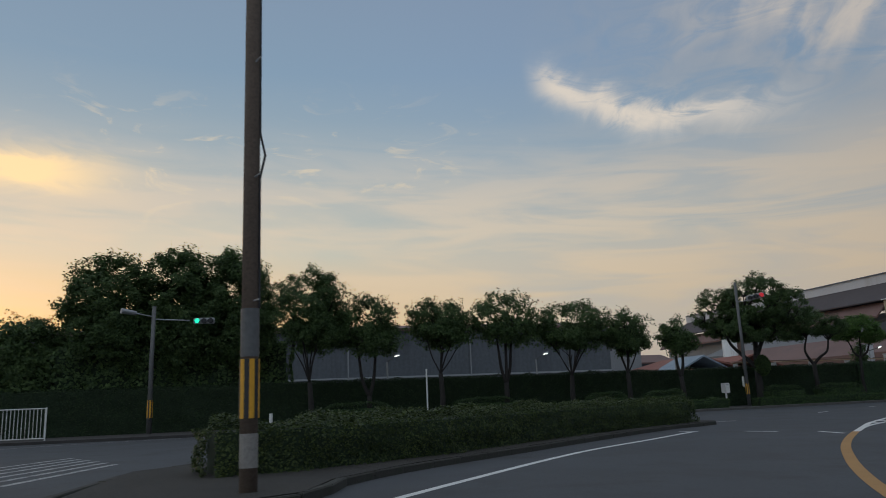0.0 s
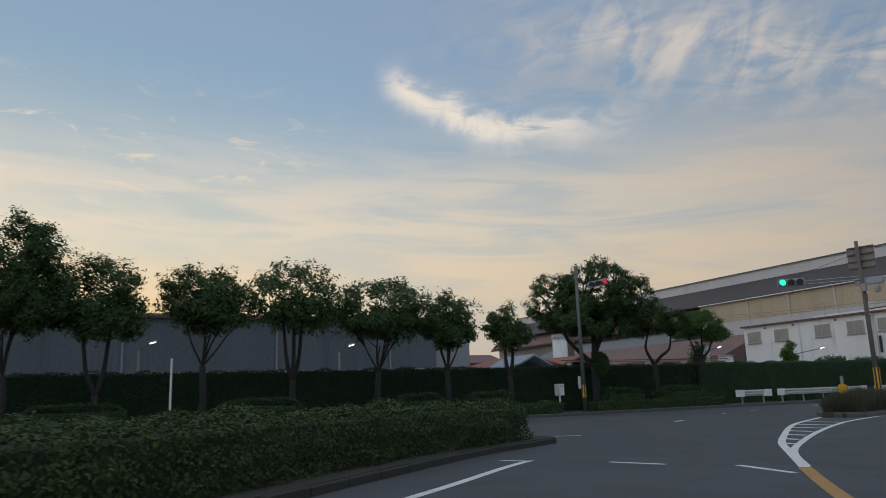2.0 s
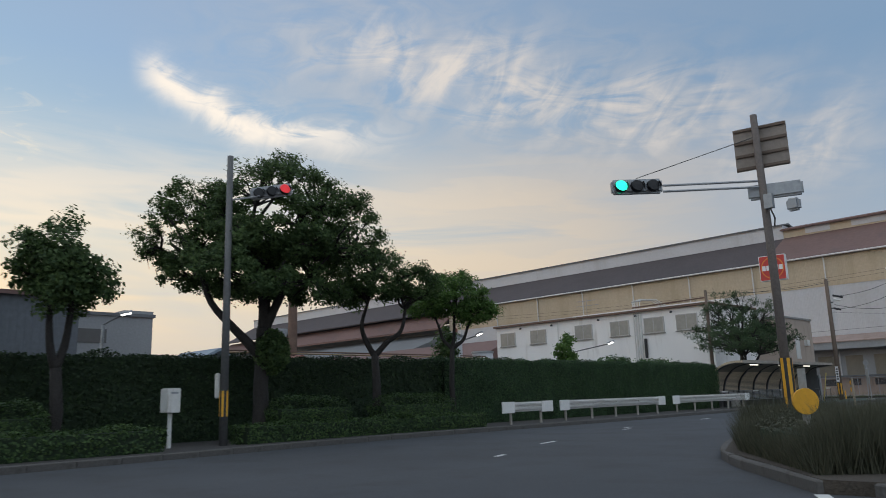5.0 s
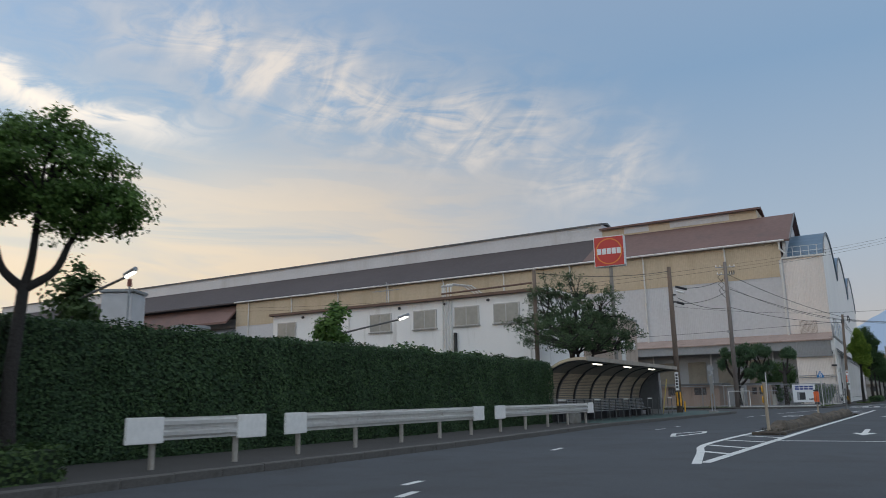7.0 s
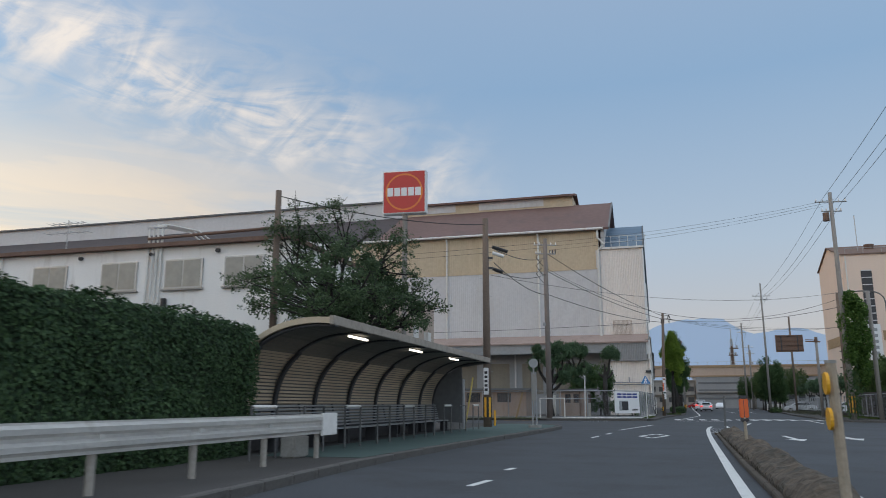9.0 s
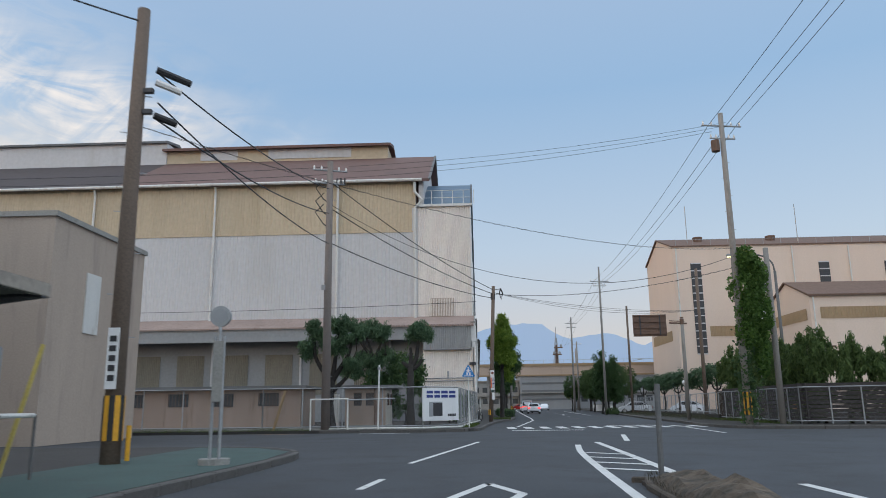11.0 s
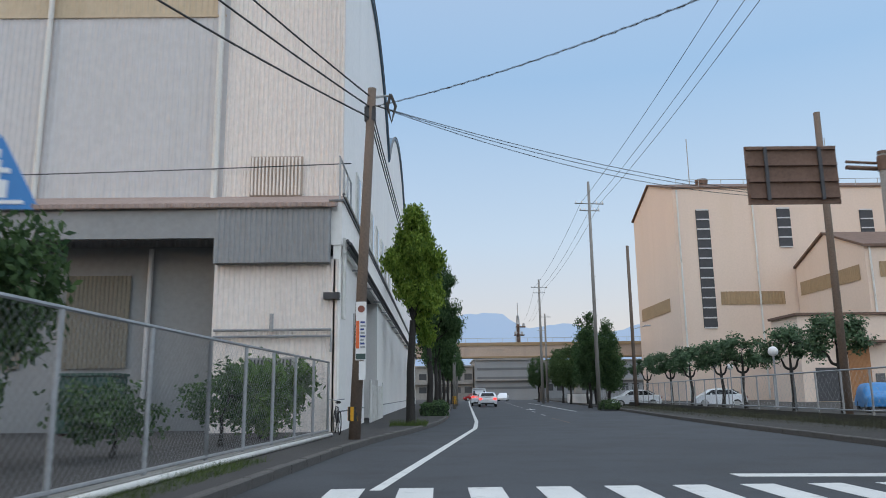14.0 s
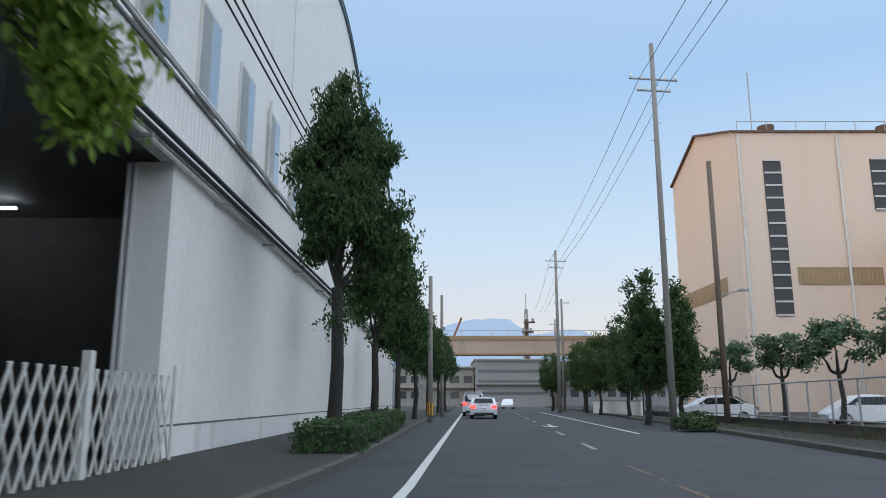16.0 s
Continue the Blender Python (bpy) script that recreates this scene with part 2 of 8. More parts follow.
M = dict(
    asphalt=material("asphalt", (0.047, 0.051, 0.058), 0.82, var=0.30, big=0.22, fine=22, bump=0.6, depth=0.008, stain=(0.036, 0.037, 0.040), stain_at=(0.48, 0.66)),
    soil=material("soil", (0.055, 0.045, 0.035), 0.95, var=0.35, big=0.8, fine=18, bump=0.8, depth=0.03),
    median_soil=material("brown_median_soil", (0.105, 0.080, 0.058), 0.95, var=0.4, big=1.2, fine=9, bump=0.9, depth=0.04, stain=(0.045, 0.040, 0.030), stain_at=(0.46, 0.62)),
    soil_verge=material("trodden_verge", (0.040, 0.036, 0.032), 0.95, var=0.35, big=0.7, fine=22, bump=0.7, depth=0.02, stain=(0.032, 0.034, 0.022)),
    hut_wall=material("brown_hut_wall", (0.36, 0.275, 0.225), 0.85, var=0.18, big=0.7, fine=14, bump=0.15, stain=(0.20, 0.14, 0.11), streak=True),
    verge=material("verge_paving", (0.048, 0.044, 0.042), 0.9, var=0.25, big=0.5, fine=30, bump=0.5, stain=(0.042, 0.038, 0.032)),
    green_paving=material("green_paving", (0.052, 0.088, 0.080), 0.85, var=0.2, big=0.6, fine=30, bump=0.3, stain=(0.060, 0.072, 0.068)),
    far_ground=material("far_ground", (0.11, 0.11, 0.10), 0.95, var=0.3, big=0.05, fine=2, bump=0.2),
    kerb=material("kerb_concrete", (0.095, 0.088, 0.082), 0.85, var=0.25, big=1.5, fine=25, bump=0.4, stain=(0.06, 0.055, 0.048)),
    concrete=material("concrete", (0.30, 0.29, 0.27), 0.85, var=0.2, big=0.8, fine=22, bump=0.3, stain=(0.17, 0.16, 0.145)),
    pole_concrete=material("pole_concrete", (0.26, 0.24, 0.22), 0.85, var=0.22, big=1.2, fine=24, bump=0.3, stain=(0.15, 0.13, 0.11), streak=True),
    pole_mauve=material("pole_grey_brown", (0.195, 0.165, 0.148), 0.85, var=0.25, big=1.5, fine=24, bump=0.35, stain=(0.12, 0.10, 0.09), streak=True),
    pole_brown=material("pole_brown", (0.15, 0.11, 0.085), 0.85, var=0.3, big=1.5, fine=24, bump=0.4, streak=True),
    paint=material("road_paint", (0.62, 0.62, 0.60), 0.75, var=0.12, big=1.2, fine=35, bump=0.3, stain=(0.20, 0.20, 0.20), stain_at=(0.58, 0.80)),
    paint_worn=material("worn_road_paint", (0.40, 0.40, 0.39), 0.8, var=0.2, big=1.6, fine=30, bump=0.3, stain=(0.09, 0.09, 0.095), stain_at=(0.45, 0.65)),
    paint_yellow=material("yellow_road_paint", (0.37, 0.195, 0.06), 0.75, var=0.15, big=1.2, fine=30, bump=0.3, stain=(0.18, 0.12, 0.06), stain_at=(0.6, 0.8)),
    white_metal=material("white_painted_steel", (0.66, 0.65, 0.62), 0.5, var=0.10, big=1.5, fine=16, bump=0.05, stain=(0.34, 0.28, 0.22), stain_at=(0.54, 0.78), streak=True),
    rail_post=material("dirty_rail_post", (0.34, 0.31, 0.275), 0.7, var=0.2, big=2.0, fine=18, bump=0.15, stain=(0.17, 0.12, 0.085), streak=True),
    cream_metal=material("cream_corrugated_steel", (0.78, 0.71, 0.655), 0.6, var=0.10, big=0.35, fine=6, bump=0.05, stain=(0.52, 0.45, 0.37), stain_at=(0.6, 0.85), streak=True),
    grey_metal=material("pale_grey_cladding", (0.55, 0.54, 0.545), 0.6, var=0.09, big=0.12, fine=3, bump=0.05, stain=(0.44, 0.42, 0.40), stain_at=(0.55, 0.8), streak=True),
    yellow_metal=material("faded_yellow_cladding", (0.52, 0.42, 0.295), 0.65, var=0.12, big=0.14, fine=3, bump=0.05, stain=(0.42, 0.33, 0.21), stain_at=(0.5, 0.75), streak=True),
    white_metal_wall=material("white_cladding", (0.84, 0.815, 0.785), 0.5, var=0.07, big=0.25, fine=5, bump=0.04, stain=(0.66, 0.64, 0.61), stain_at=(0.6, 0.85), streak=True),
    green_steel=material("dark_green_painted_steel", (0.030, 0.075, 0.060), 0.5, var=0.15, big=1.0, fine=10, bump=0.05, stain=(0.06, 0.05, 0.035), stain_at=(0.6, 0.8), streak=True),
    blue_roof=material("blue_grey_roof", (0.075, 0.135, 0.20), 0.4, 0.0, var=0.14, big=0.3, fine=5, bump=0.05),
    brown_roof=material("brown_roof", (0.150, 0.086, 0.074), 0.7, var=0.18, big=0.10, fine=2, bump=0.1, stain=(0.10, 0.07, 0.065), streak=False),
    old_roof=material("old_dark_roof", (0.062, 0.050, 0.052), 0.8, var=0.2, big=0.10, fine=2, bump=0.1, stain=(0.05, 0.042, 0.044)),
    pink_roof=material("weathered_canopy_roof", (0.33, 0.25, 0.22), 0.75, var=0.2, big=0.4, fine=6, bump=0.1, stain=(0.22, 0.16, 0.14)),
    dark_cladding=material("dark_grey_cladding", (0.14, 0.145, 0.15), 0.65, var=0.16, big=0.3, fine=5, bump=0.08, streak=True),
    shed_cladding=material("dull_grey_shed_cladding", (0.105, 0.115, 0.128), 0.75, var=0.2, big=0.12, fine=3, bump=0.06, stain=(0.075, 0.08, 0.09), streak=True),
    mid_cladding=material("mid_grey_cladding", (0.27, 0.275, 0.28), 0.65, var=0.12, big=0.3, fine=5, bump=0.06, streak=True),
    white_plaster=material("white_plaster", (0.80, 0.78, 0.755), 0.85, var=0.08, big=0.4, fine=18, bump=0.15, stain=(0.50, 0.46, 0.42), stain_at=(0.58, 0.8), streak=True),
    beige_plaster=material("beige_plaster", (0.42, 0.34, 0.28), 0.85, var=0.12, big=0.5, fine=16, bump=0.2, stain=(0.31, 0.25, 0.21), streak=True),
    peach=material("peach_cladding", (0.72, 0.575, 0.475), 0.75, var=0.06, big=0.15, fine=4, bump=0.05, stain=(0.68, 0.54, 0.42), stain_at=(0.55, 0.85), streak=True),
    ochre=material("ochre_band", (0.36, 0.25, 0.145), 0.75, var=0.12, big=0.4, fine=5, bump=0.05),
    window=material("window_glass", (0.07, 0.075, 0.08), 0.12, var=0.1, big=0.5, fine=2, bump=0.0, spec=0.6),
    # pale blue base colour stands for sky reflected in the panes
    sky_tinted_pane=material("glass_sky_reflection", (0.34, 0.42, 0.50), 0.07, var=0.08, big=0.5, fine=2, bump=0.0, spec=0.7),
    frosted=material("frosted_window", (0.30, 0.29, 0.26), 0.35, var=0.15, big=0.8, fine=3, bump=0.02),
    alu=material("aluminium", (0.42, 0.42, 0.42), 0.4, 0.7, var=0.1, big=1.0, fine=10, bump=0.05),
    galv=material("galvanised_steel", (0.34, 0.35, 0.36), 0.5, 0.5, var=0.15, big=1.5, fine=12, bump=0.05),
    dark_metal=material("dark_painted_steel", (0.055, 0.055, 0.06), 0.55, 0.2, var=0.2, big=1.5, fine=14, bump=0.05),
    dark_galv=material("dull_dark_steel", (0.13, 0.13, 0.13), 0.6, 0.3, var=0.2, big=1.5, fine=12, bump=0.05),
    sign_back=material("sign_back", (0.27, 0.23, 0.20), 0.7, 0.1, var=0.15, big=1.5, fine=12, bump=0.05),
    rust=material("rusty_brown_steel", (0.16, 0.10, 0.075), 0.8, 0.1, var=0.25, big=1.5, fine=14, bump=0.15),
    mast_brown=material("dull_brown_mast", (0.15, 0.125, 0.112), 0.75, 0.1, var=0.25, big=1.5, fine=20, bump=0.1, streak=True),
    bark=material("bark", (0.031, 0.027, 0.024), 0.95, var=0.35, big=3.0, fine=22, bump=0.9, depth=0.03, streak=True),
    cable=material("black_cable", (0.03, 0.03, 0.032), 0.6, var=0.1, big=1, fine=5, bump=0.0),
    red_sign=material("red_sign_face", (0.50, 0.036, 0.026), 0.4, var=0.05, big=0.6, fine=5, bump=0.0),
    orange_sign=material("orange_ring", (0.70, 0.20, 0.03), 0.4, var=0.05, big=0.6, fine=5, bump=0.0),
    white_sign=material("white_sign_face", (0.74, 0.74, 0.74), 0.45, var=0.04, big=0.8, fine=6, bump=0.0, stain=(0.60, 0.59, 0.57), stain_at=(0.62, 0.85), streak=True),
    blue_ink=material("blue_print", (0.028, 0.045, 0.22), 0.45, var=0.05, big=1, fine=5, bump=0.0),
    blue_sign=material("blue_sign_face", (0.03, 0.20, 0.50), 0.4, var=0.06, big=1, fine=5, bump=0.0),
    black_ink=material("black_print", (0.03, 0.03, 0.035), 0.5, var=0.05, big=1, fine=5, bump=0.0),
    grey_ink=material("grey_print", (0.30, 0.31, 0.32), 0.5, var=0.05, big=1, fine=5, bump=0.0),
    yellow=material("yellow_paint", (0.72, 0.36, 0.02), 0.5, var=0.12, big=1.5, fine=12, bump=0.05),
    black_paint_and_shade=material("black_paint_and_shade", (0.022, 0.022, 0.024), 0.55, var=0.15, big=1.5, fine=12, bump=0.05),
    orange=material("orange_plastic", (0.70, 0.13, 0.03), 0.45, var=0.1, big=2, fine=12, bump=0.03),
    car_white=material("white_car_paint", (0.70, 0.72, 0.75), 0.18, var=0.02, big=0.5, fine=3, bump=0.0, spec=0.6),
    car_red=material("red_car_paint", (0.30, 0.02, 0.02), 0.2, var=0.02, big=0.5, fine=3, bump=0.0, spec=0.6),
    car_dark=material("dark_car_trim", (0.02, 0.02, 0.022), 0.45, var=0.1, big=1, fine=5, bump=0.0),
    car_glass=material("car_glass", (0.018, 0.02, 0.024), 0.06, var=0.05, big=1, fine=3, bump=0.0, spec=0.7),
    tyre=material("tyre_rubber", (0.018, 0.018, 0.019), 0.85, var=0.15, big=2, fine=20, bump=0.2),
    tile_red=material("red_roof_tiles", (0.24, 0.09, 0.065), 0.8, var=0.2, big=0.8, fine=6, bump=0.3),
    tile_blue=material("blue_grey_roof_tiles", (0.23, 0.28, 0.33), 0.7, var=0.2, big=0.8, fine=6, bump=0.3),
    brick=material("red_brick", (0.20, 0.10, 0.075), 0.85, var=0.25, big=1.5, fine=14, bump=0.4),
    wood=material("weathered_wood", (0.30, 0.21, 0.12), 0.8, var=0.2, big=2, fine=18, bump=0.3, streak=True),
    wood_yellow=material("yellowed_wood", (0.46, 0.36, 0.10), 0.7, var=0.2, big=2, fine=18, bump=0.2, streak=True),
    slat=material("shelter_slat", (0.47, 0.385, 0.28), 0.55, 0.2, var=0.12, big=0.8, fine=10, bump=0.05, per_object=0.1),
    slat_shaded=material("shelter_slat_shaded", (0.20, 0.175, 0.145), 0.6, 0.1, var=0.15, big=0.8, fine=10, bump=0.05, per_object=0.1),
    leaf_tree=foliage("tree_leaves", (0.044, 0.078, 0.032), (0.140, 0.210, 0.074), 0.42),
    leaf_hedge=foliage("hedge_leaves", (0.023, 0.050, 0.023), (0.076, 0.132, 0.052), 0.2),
    # darker copy of the hedge leaves: shade behind the trees put into the colour
    leaf_hedge_shaded=foliage("shaded_hedge_leaves", (0.014, 0.028, 0.013), (0.042, 0.070, 0.028), 0.15),
    leaf_island=foliage("shrub_leaves", (0.018, 0.034, 0.012), (0.095, 0.125, 0.036), 0.2),
    leaf_bright=foliage("fresh_leaves", (0.080, 0.150, 0.022), (0.33, 0.44, 0.075), 0.45),
    leaf_street=foliage("street_tree_leaves", (0.036, 0.074, 0.034), (0.120, 0.195, 0.072), 0.42),
    leaf_fresh=foliage("young_leaves", (0.050, 0.105, 0.026), (0.165, 0.28, 0.070), 0.42),
    leaf_clipped=foliage("clipped_shrub_leaves", (0.024, 0.050, 0.018), (0.090, 0.145, 0.045), 0.2),
    leaf_pine=foliage("pine_needles", (0.048, 0.092, 0.050), (0.145, 0.225, 0.118), 0.3),
    leaf_spiky=foliage("spiky_shrub_leaves", (0.050, 0.088, 0.030), (0.155, 0.225, 0.075), 0.3),
    ochre_shutter=material("orange_brown_shutter", (0.36, 0.17, 0.07), 0.6, var=0.2, big=0.8, fine=8, bump=0.1),
    tarp=material("blue_tarpaulin", (0.03, 0.20, 0.48), 0.45, var=0.15, big=1.5, fine=6, bump=0.3),
    fascia_beige=material("weathered_beige_fascia", (0.33, 0.29, 0.245), 0.7, var=0.2, big=1.2, fine=12, bump=0.1, stain=(0.2, 0.18, 0.16), stain_at=(0.5, 0.75)),
    # paler than the hut's front: light on the side put into its colour
    hut_side_lit=material("lit_plaster_side", (0.46, 0.42, 0.36), 0.85, var=0.2, big=0.8, fine=10, bump=0.1, stain=(0.3, 0.26, 0.21), stain_at=(0.5, 0.75), streak=True),
    rail_white=material("white_rail_paint", (0.74, 0.725, 0.70), 0.5, var=0.10, big=0.9, fine=10, bump=0.05, stain=(0.55, 0.52, 0.48), stain_at=(0.58, 0.8)),
    paint_orange_worn=material("worn_orange_road_paint", (0.24, 0.135, 0.075), 0.8, var=0.3, big=2.0, fine=30, bump=0.3, stain=(0.08, 0.07, 0.06), stain_at=(0.42, 0.6)),
    island_soil=material("dark_island_soil", (0.030, 0.027, 0.023), 0.95, var=0.35, big=0.8, fine=18, bump=0.8, depth=0.03),
    post_wood=material("weathered_pale_post", (0.34, 0.28, 0.21), 0.85, var=0.25, big=1.5, fine=18, bump=0.3, streak=True),
    dark_slat=material("dark_stained_slats", (0.046, 0.040, 0.038), 0.9, var=0.3, big=1.2, fine=14, bump=0.2),
    leaf_cherry=foliage("cherry_leaves", (0.040, 0.070, 0.034), (0.115, 0.170, 0.080), 0.40),
    grass=foliage("grass_blades", (0.035, 0.060, 0.014), (0.14, 0.19, 0.045), 0.2),
    median_weed=foliage("dark_dry_weeds", (0.030, 0.027, 0.018), (0.085, 0.075, 0.048), 0.15),
    tan=material("tan_cladding", (0.50, 0.385, 0.305), 0.8, var=0.1, big=0.2, fine=4, bump=0.05, stain=(0.42, 0.32, 0.26), streak=True),
    shutter=material("old_beige_shutter", (0.22, 0.195, 0.155), 0.75, var=0.15, big=0.5, fine=8, bump=0.1, stain=(0.2, 0.17, 0.14), streak=True),
    dry_grass=foliage("dry_grass_blades", (0.052, 0.056, 0.036), (0.14, 0.135, 0.090), 0.2),
    median_kerb=material("median_stone", (0.085, 0.068, 0.052), 0.9, var=0.3, big=1.5, fine=25, bump=0.5, stain=(0.05, 0.042, 0.035)),
    mossy_kerb=material("mossy_dark_kerb", (0.040, 0.038, 0.032), 0.95, var=0.3, big=1.5, fine=25, bump=0.5, stain=(0.028, 0.032, 0.020)),
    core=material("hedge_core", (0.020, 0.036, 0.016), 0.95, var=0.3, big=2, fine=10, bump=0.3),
    # distance haze painted in: the ridge glows one even blue-grey
    hills=glow("hills_painted_haze", (0.190, 0.262, 0.372), 0.98),
    hall_fill_glow=glow("hall_fill_tube_glow", (0.85, 0.92, 1.0), 5.0),
    tube_light=glow("tube_light", (1.0, 0.93, 0.80), 2.6),
    green_light=glow("green_signal", (0.02, 0.85, 0.50), 2.2),
    red_light=glow("red_signal", (0.9, 0.04, 0.05), 0.6),
    tail_light=glow("tail_light", (1.0, 0.06, 0.05), 1.8),
    lamp_warm=glow("street_lamp_glow", (1.0, 0.90, 0.45), 2.2),
    lamp_white=glow("yard_lamp_glow", (1.0, 0.97, 0.9), 6.0),
)

# ---- building blocks ----
def thing(name, label, category, x=0.0, y=0.0, z=0.0, turn=0.0, group="", kind=""):
    ob = new(name)
    ob.empty_display_size = 0.3
    ob.matrix_world = pose(x, y, z, 0, 0, turn)
    return tagged(ob, label, category, group, kind)


def part(name, bm, mat, parent=None, label="", smooth=False):
    me = bpy.data.meshes.new(name)
    bm.to_mesh(me)
    bm.free()
    return mesh_part(name, me, mat, parent, label, smooth)


def mesh_part(name, me, mat, parent=None, label="", smooth=False):
    me.materials.clear()
    me.materials.append(M[mat] if isinstance(mat, str) else mat)
    if smooth:
        me.polygons.foreach_set("use_smooth", [True] * len(me.polygons))
    ob = new(name, me)
    if parent:
        ob.parent = parent
    if label:
        ob["label"] = label
    return ob


def setting(name, bm, mat, label, category, parent=None):
    return tagged(part(name, bm, mat, parent), label, category, kind="structure")


def box(x0, x1, y0, y1, z0, z1, bm=None, bevel=0.0):
    bm = bm or bmesh.new()
    vs = [bm.verts.new((x, y, z)) for z in (z0, z1) for x, y in ((x0, y0), (x1, y0), (x1, y1), (x0, y1))]
    fs = [bm.faces.new([vs[i] for i in f]) for f in ((3, 2, 1, 0), (4, 5, 6, 7), (0, 1, 5, 4), (1, 2, 6, 5), (2, 3, 7, 6), (3, 0, 4, 7))]
    if bevel:
        bmesh.ops.bevel(bm, geom=list({e for f in fs for e in f.edges}), offset=bevel, segments=2, affect="EDGES")
    return bm


def tube(points, radii, sides=8, bm=None, caps=True):
    """A round bar along points, its radius given at each."""
    bm = bm or bmesh.new()
    pts = [Vector(p) for p in points]
    if not hasattr(radii, "__len__"):
        radii = [radii] * len(pts)
    rings, ref = [], None
    for i, p in enumerate(pts):
        d = (pts[min(i + 1, len(pts) - 1)] - pts[max(i - 1, 0)]).normalized()
        if ref is None:
            ref = d.orthogonal().normalized()
        ref = (ref - d * ref.dot(d)).normalized()
        side = d.cross(ref)
        rings.append([bm.verts.new(p + (ref * math.cos(2 * math.pi * k / sides) + side * math.sin(2 * math.pi * k / sides)) * radii[i]) for k in range(sides)])
    for a, b in zip(rings, rings[1:]):
        for k in range(sides):
            bm.faces.new((a[k], a[(k + 1) % sides], b[(k + 1) % sides], b[k]))
    if caps:
        bm.faces.new(rings[0][::-1])
        bm.faces.new(rings[-1])
    return bm


def prism(poly, z0, z1, bm=None):
    """A plan outline, counter-clockwise, raised from z0 to z1."""
    bm = bm or bmesh.new()
    lo = [bm.verts.new((x, y, z0)) for x, y in poly]
    hi = [bm.verts.new((x, y, z1)) for x, y in poly]
    top = bm.faces.new(hi)
    n = len(poly)
    for i in range(n):
        bm.faces.new((lo[i], lo[(i + 1) % n], hi[(i + 1) % n], hi[i]))
    bmesh.ops.triangulate(bm, faces=[top])
    return bm


def extrude_x(profile, x0, x1, bm=None):
    """A closed outline in y, z drawn out along x."""
    bm = bm or bmesh.new()
    a = [bm.verts.new((x0, y, z)) for y, z in profile]
    b = [bm.verts.new((x1, y, z)) for y, z in profile]
    n = len(profile)
    bm.faces.new(a)
    bm.faces.new(b[::-1])
    for i in range(n):
        bm.faces.new((a[i], b[i], b[(i + 1) % n], a[(i + 1) % n]))
    bmesh.ops.recalc_face_normals(bm, faces=bm.faces)
    return bm


def extrude_y(profile, y0, y1, bm=None):
    """A closed outline in x, z drawn out along y."""
    bm = bm or bmesh.new()
    a = [bm.verts.new((x, y0, z)) for x, z in profile]
    b = [bm.verts.new((x, y1, z)) for x, z in profile]
    n = len(profile)
    bm.faces.new(a)
    bm.faces.new(b[::-1])
    for i in range(n):
        bm.faces.new((a[i], b[i], b[(i + 1) % n], a[(i + 1) % n]))
    bmesh.ops.recalc_face_normals(bm, faces=bm.faces)
    return bm


def ribs(start, end, z0, z1, out, pitch=0.2, deep=0.035, bm=None):
    """Corrugated sheet from start to end in plan, its ribs upright and standing out along out."""
    bm = bm or bmesh.new()
    a, b, o = Vector((*start, 0)), Vector((*end, 0)), Vector((*out, 0))
    n = max(2, int((b - a).length / pitch))
    cols = []
    for i in range(n):
        for f, h in ((0.0, 0), (0.32, 0), (0.5, 1), (0.82, 1)):
            cols.append(a.lerp(b, (i + f) / n) + o * (h * deep))
    cols.append(b)
    lo = [bm.verts.new((p.x, p.y, z0)) for p in cols]
    hi = [bm.verts.new((p.x, p.y, z1)) for p in cols]
    for i in range(len(cols) - 1):
        bm.faces.new((lo[i], lo[i + 1], hi[i + 1], hi[i]))
    return bm


def ribbon(points, width, z=0.004, bm=None):
    """A painted stripe along points."""
    bm = bm or bmesh.new()
    pts = [Vector((*p, 0)) for p in points]
    left, right = [], []
    for i, p in enumerate(pts):
        d = (pts[min(i + 1, len(pts) - 1)] - pts[max(i - 1, 0)]).normalized()
        s = Vector((-d.y, d.x, 0)) * width / 2
        left.append(bm.verts.new((p + s) + Vector((0, 0, z))))
        right.append(bm.verts.new((p - s) + Vector((0, 0, z))))
    for i in range(len(pts) - 1):
        bm.faces.new((right[i], right[i + 1], left[i + 1], left[i]))
    return bm


def smooth_line(points, steps=6):
    """Catmull-Rom through plan points."""
    out = []
    p = [Vector(q) for q in points]
    p = [2 * p[0] - p[1]] + p + [2 * p[-1] - p[-2]]
    for i in range(1, len(p) - 2):
        for s in range(steps):
            t = s / steps
            a, b, c, d = p[i - 1], p[i], p[i + 1], p[i + 2]
            out.append(0.5 * ((2 * b) + (c - a) * t + (2 * a - 5 * b + 4 * c - d) * t * t + (3 * b - a - 3 * c + d) * t * t * t))
    out.append(p[-2])
    return [tuple(q) for q in out]


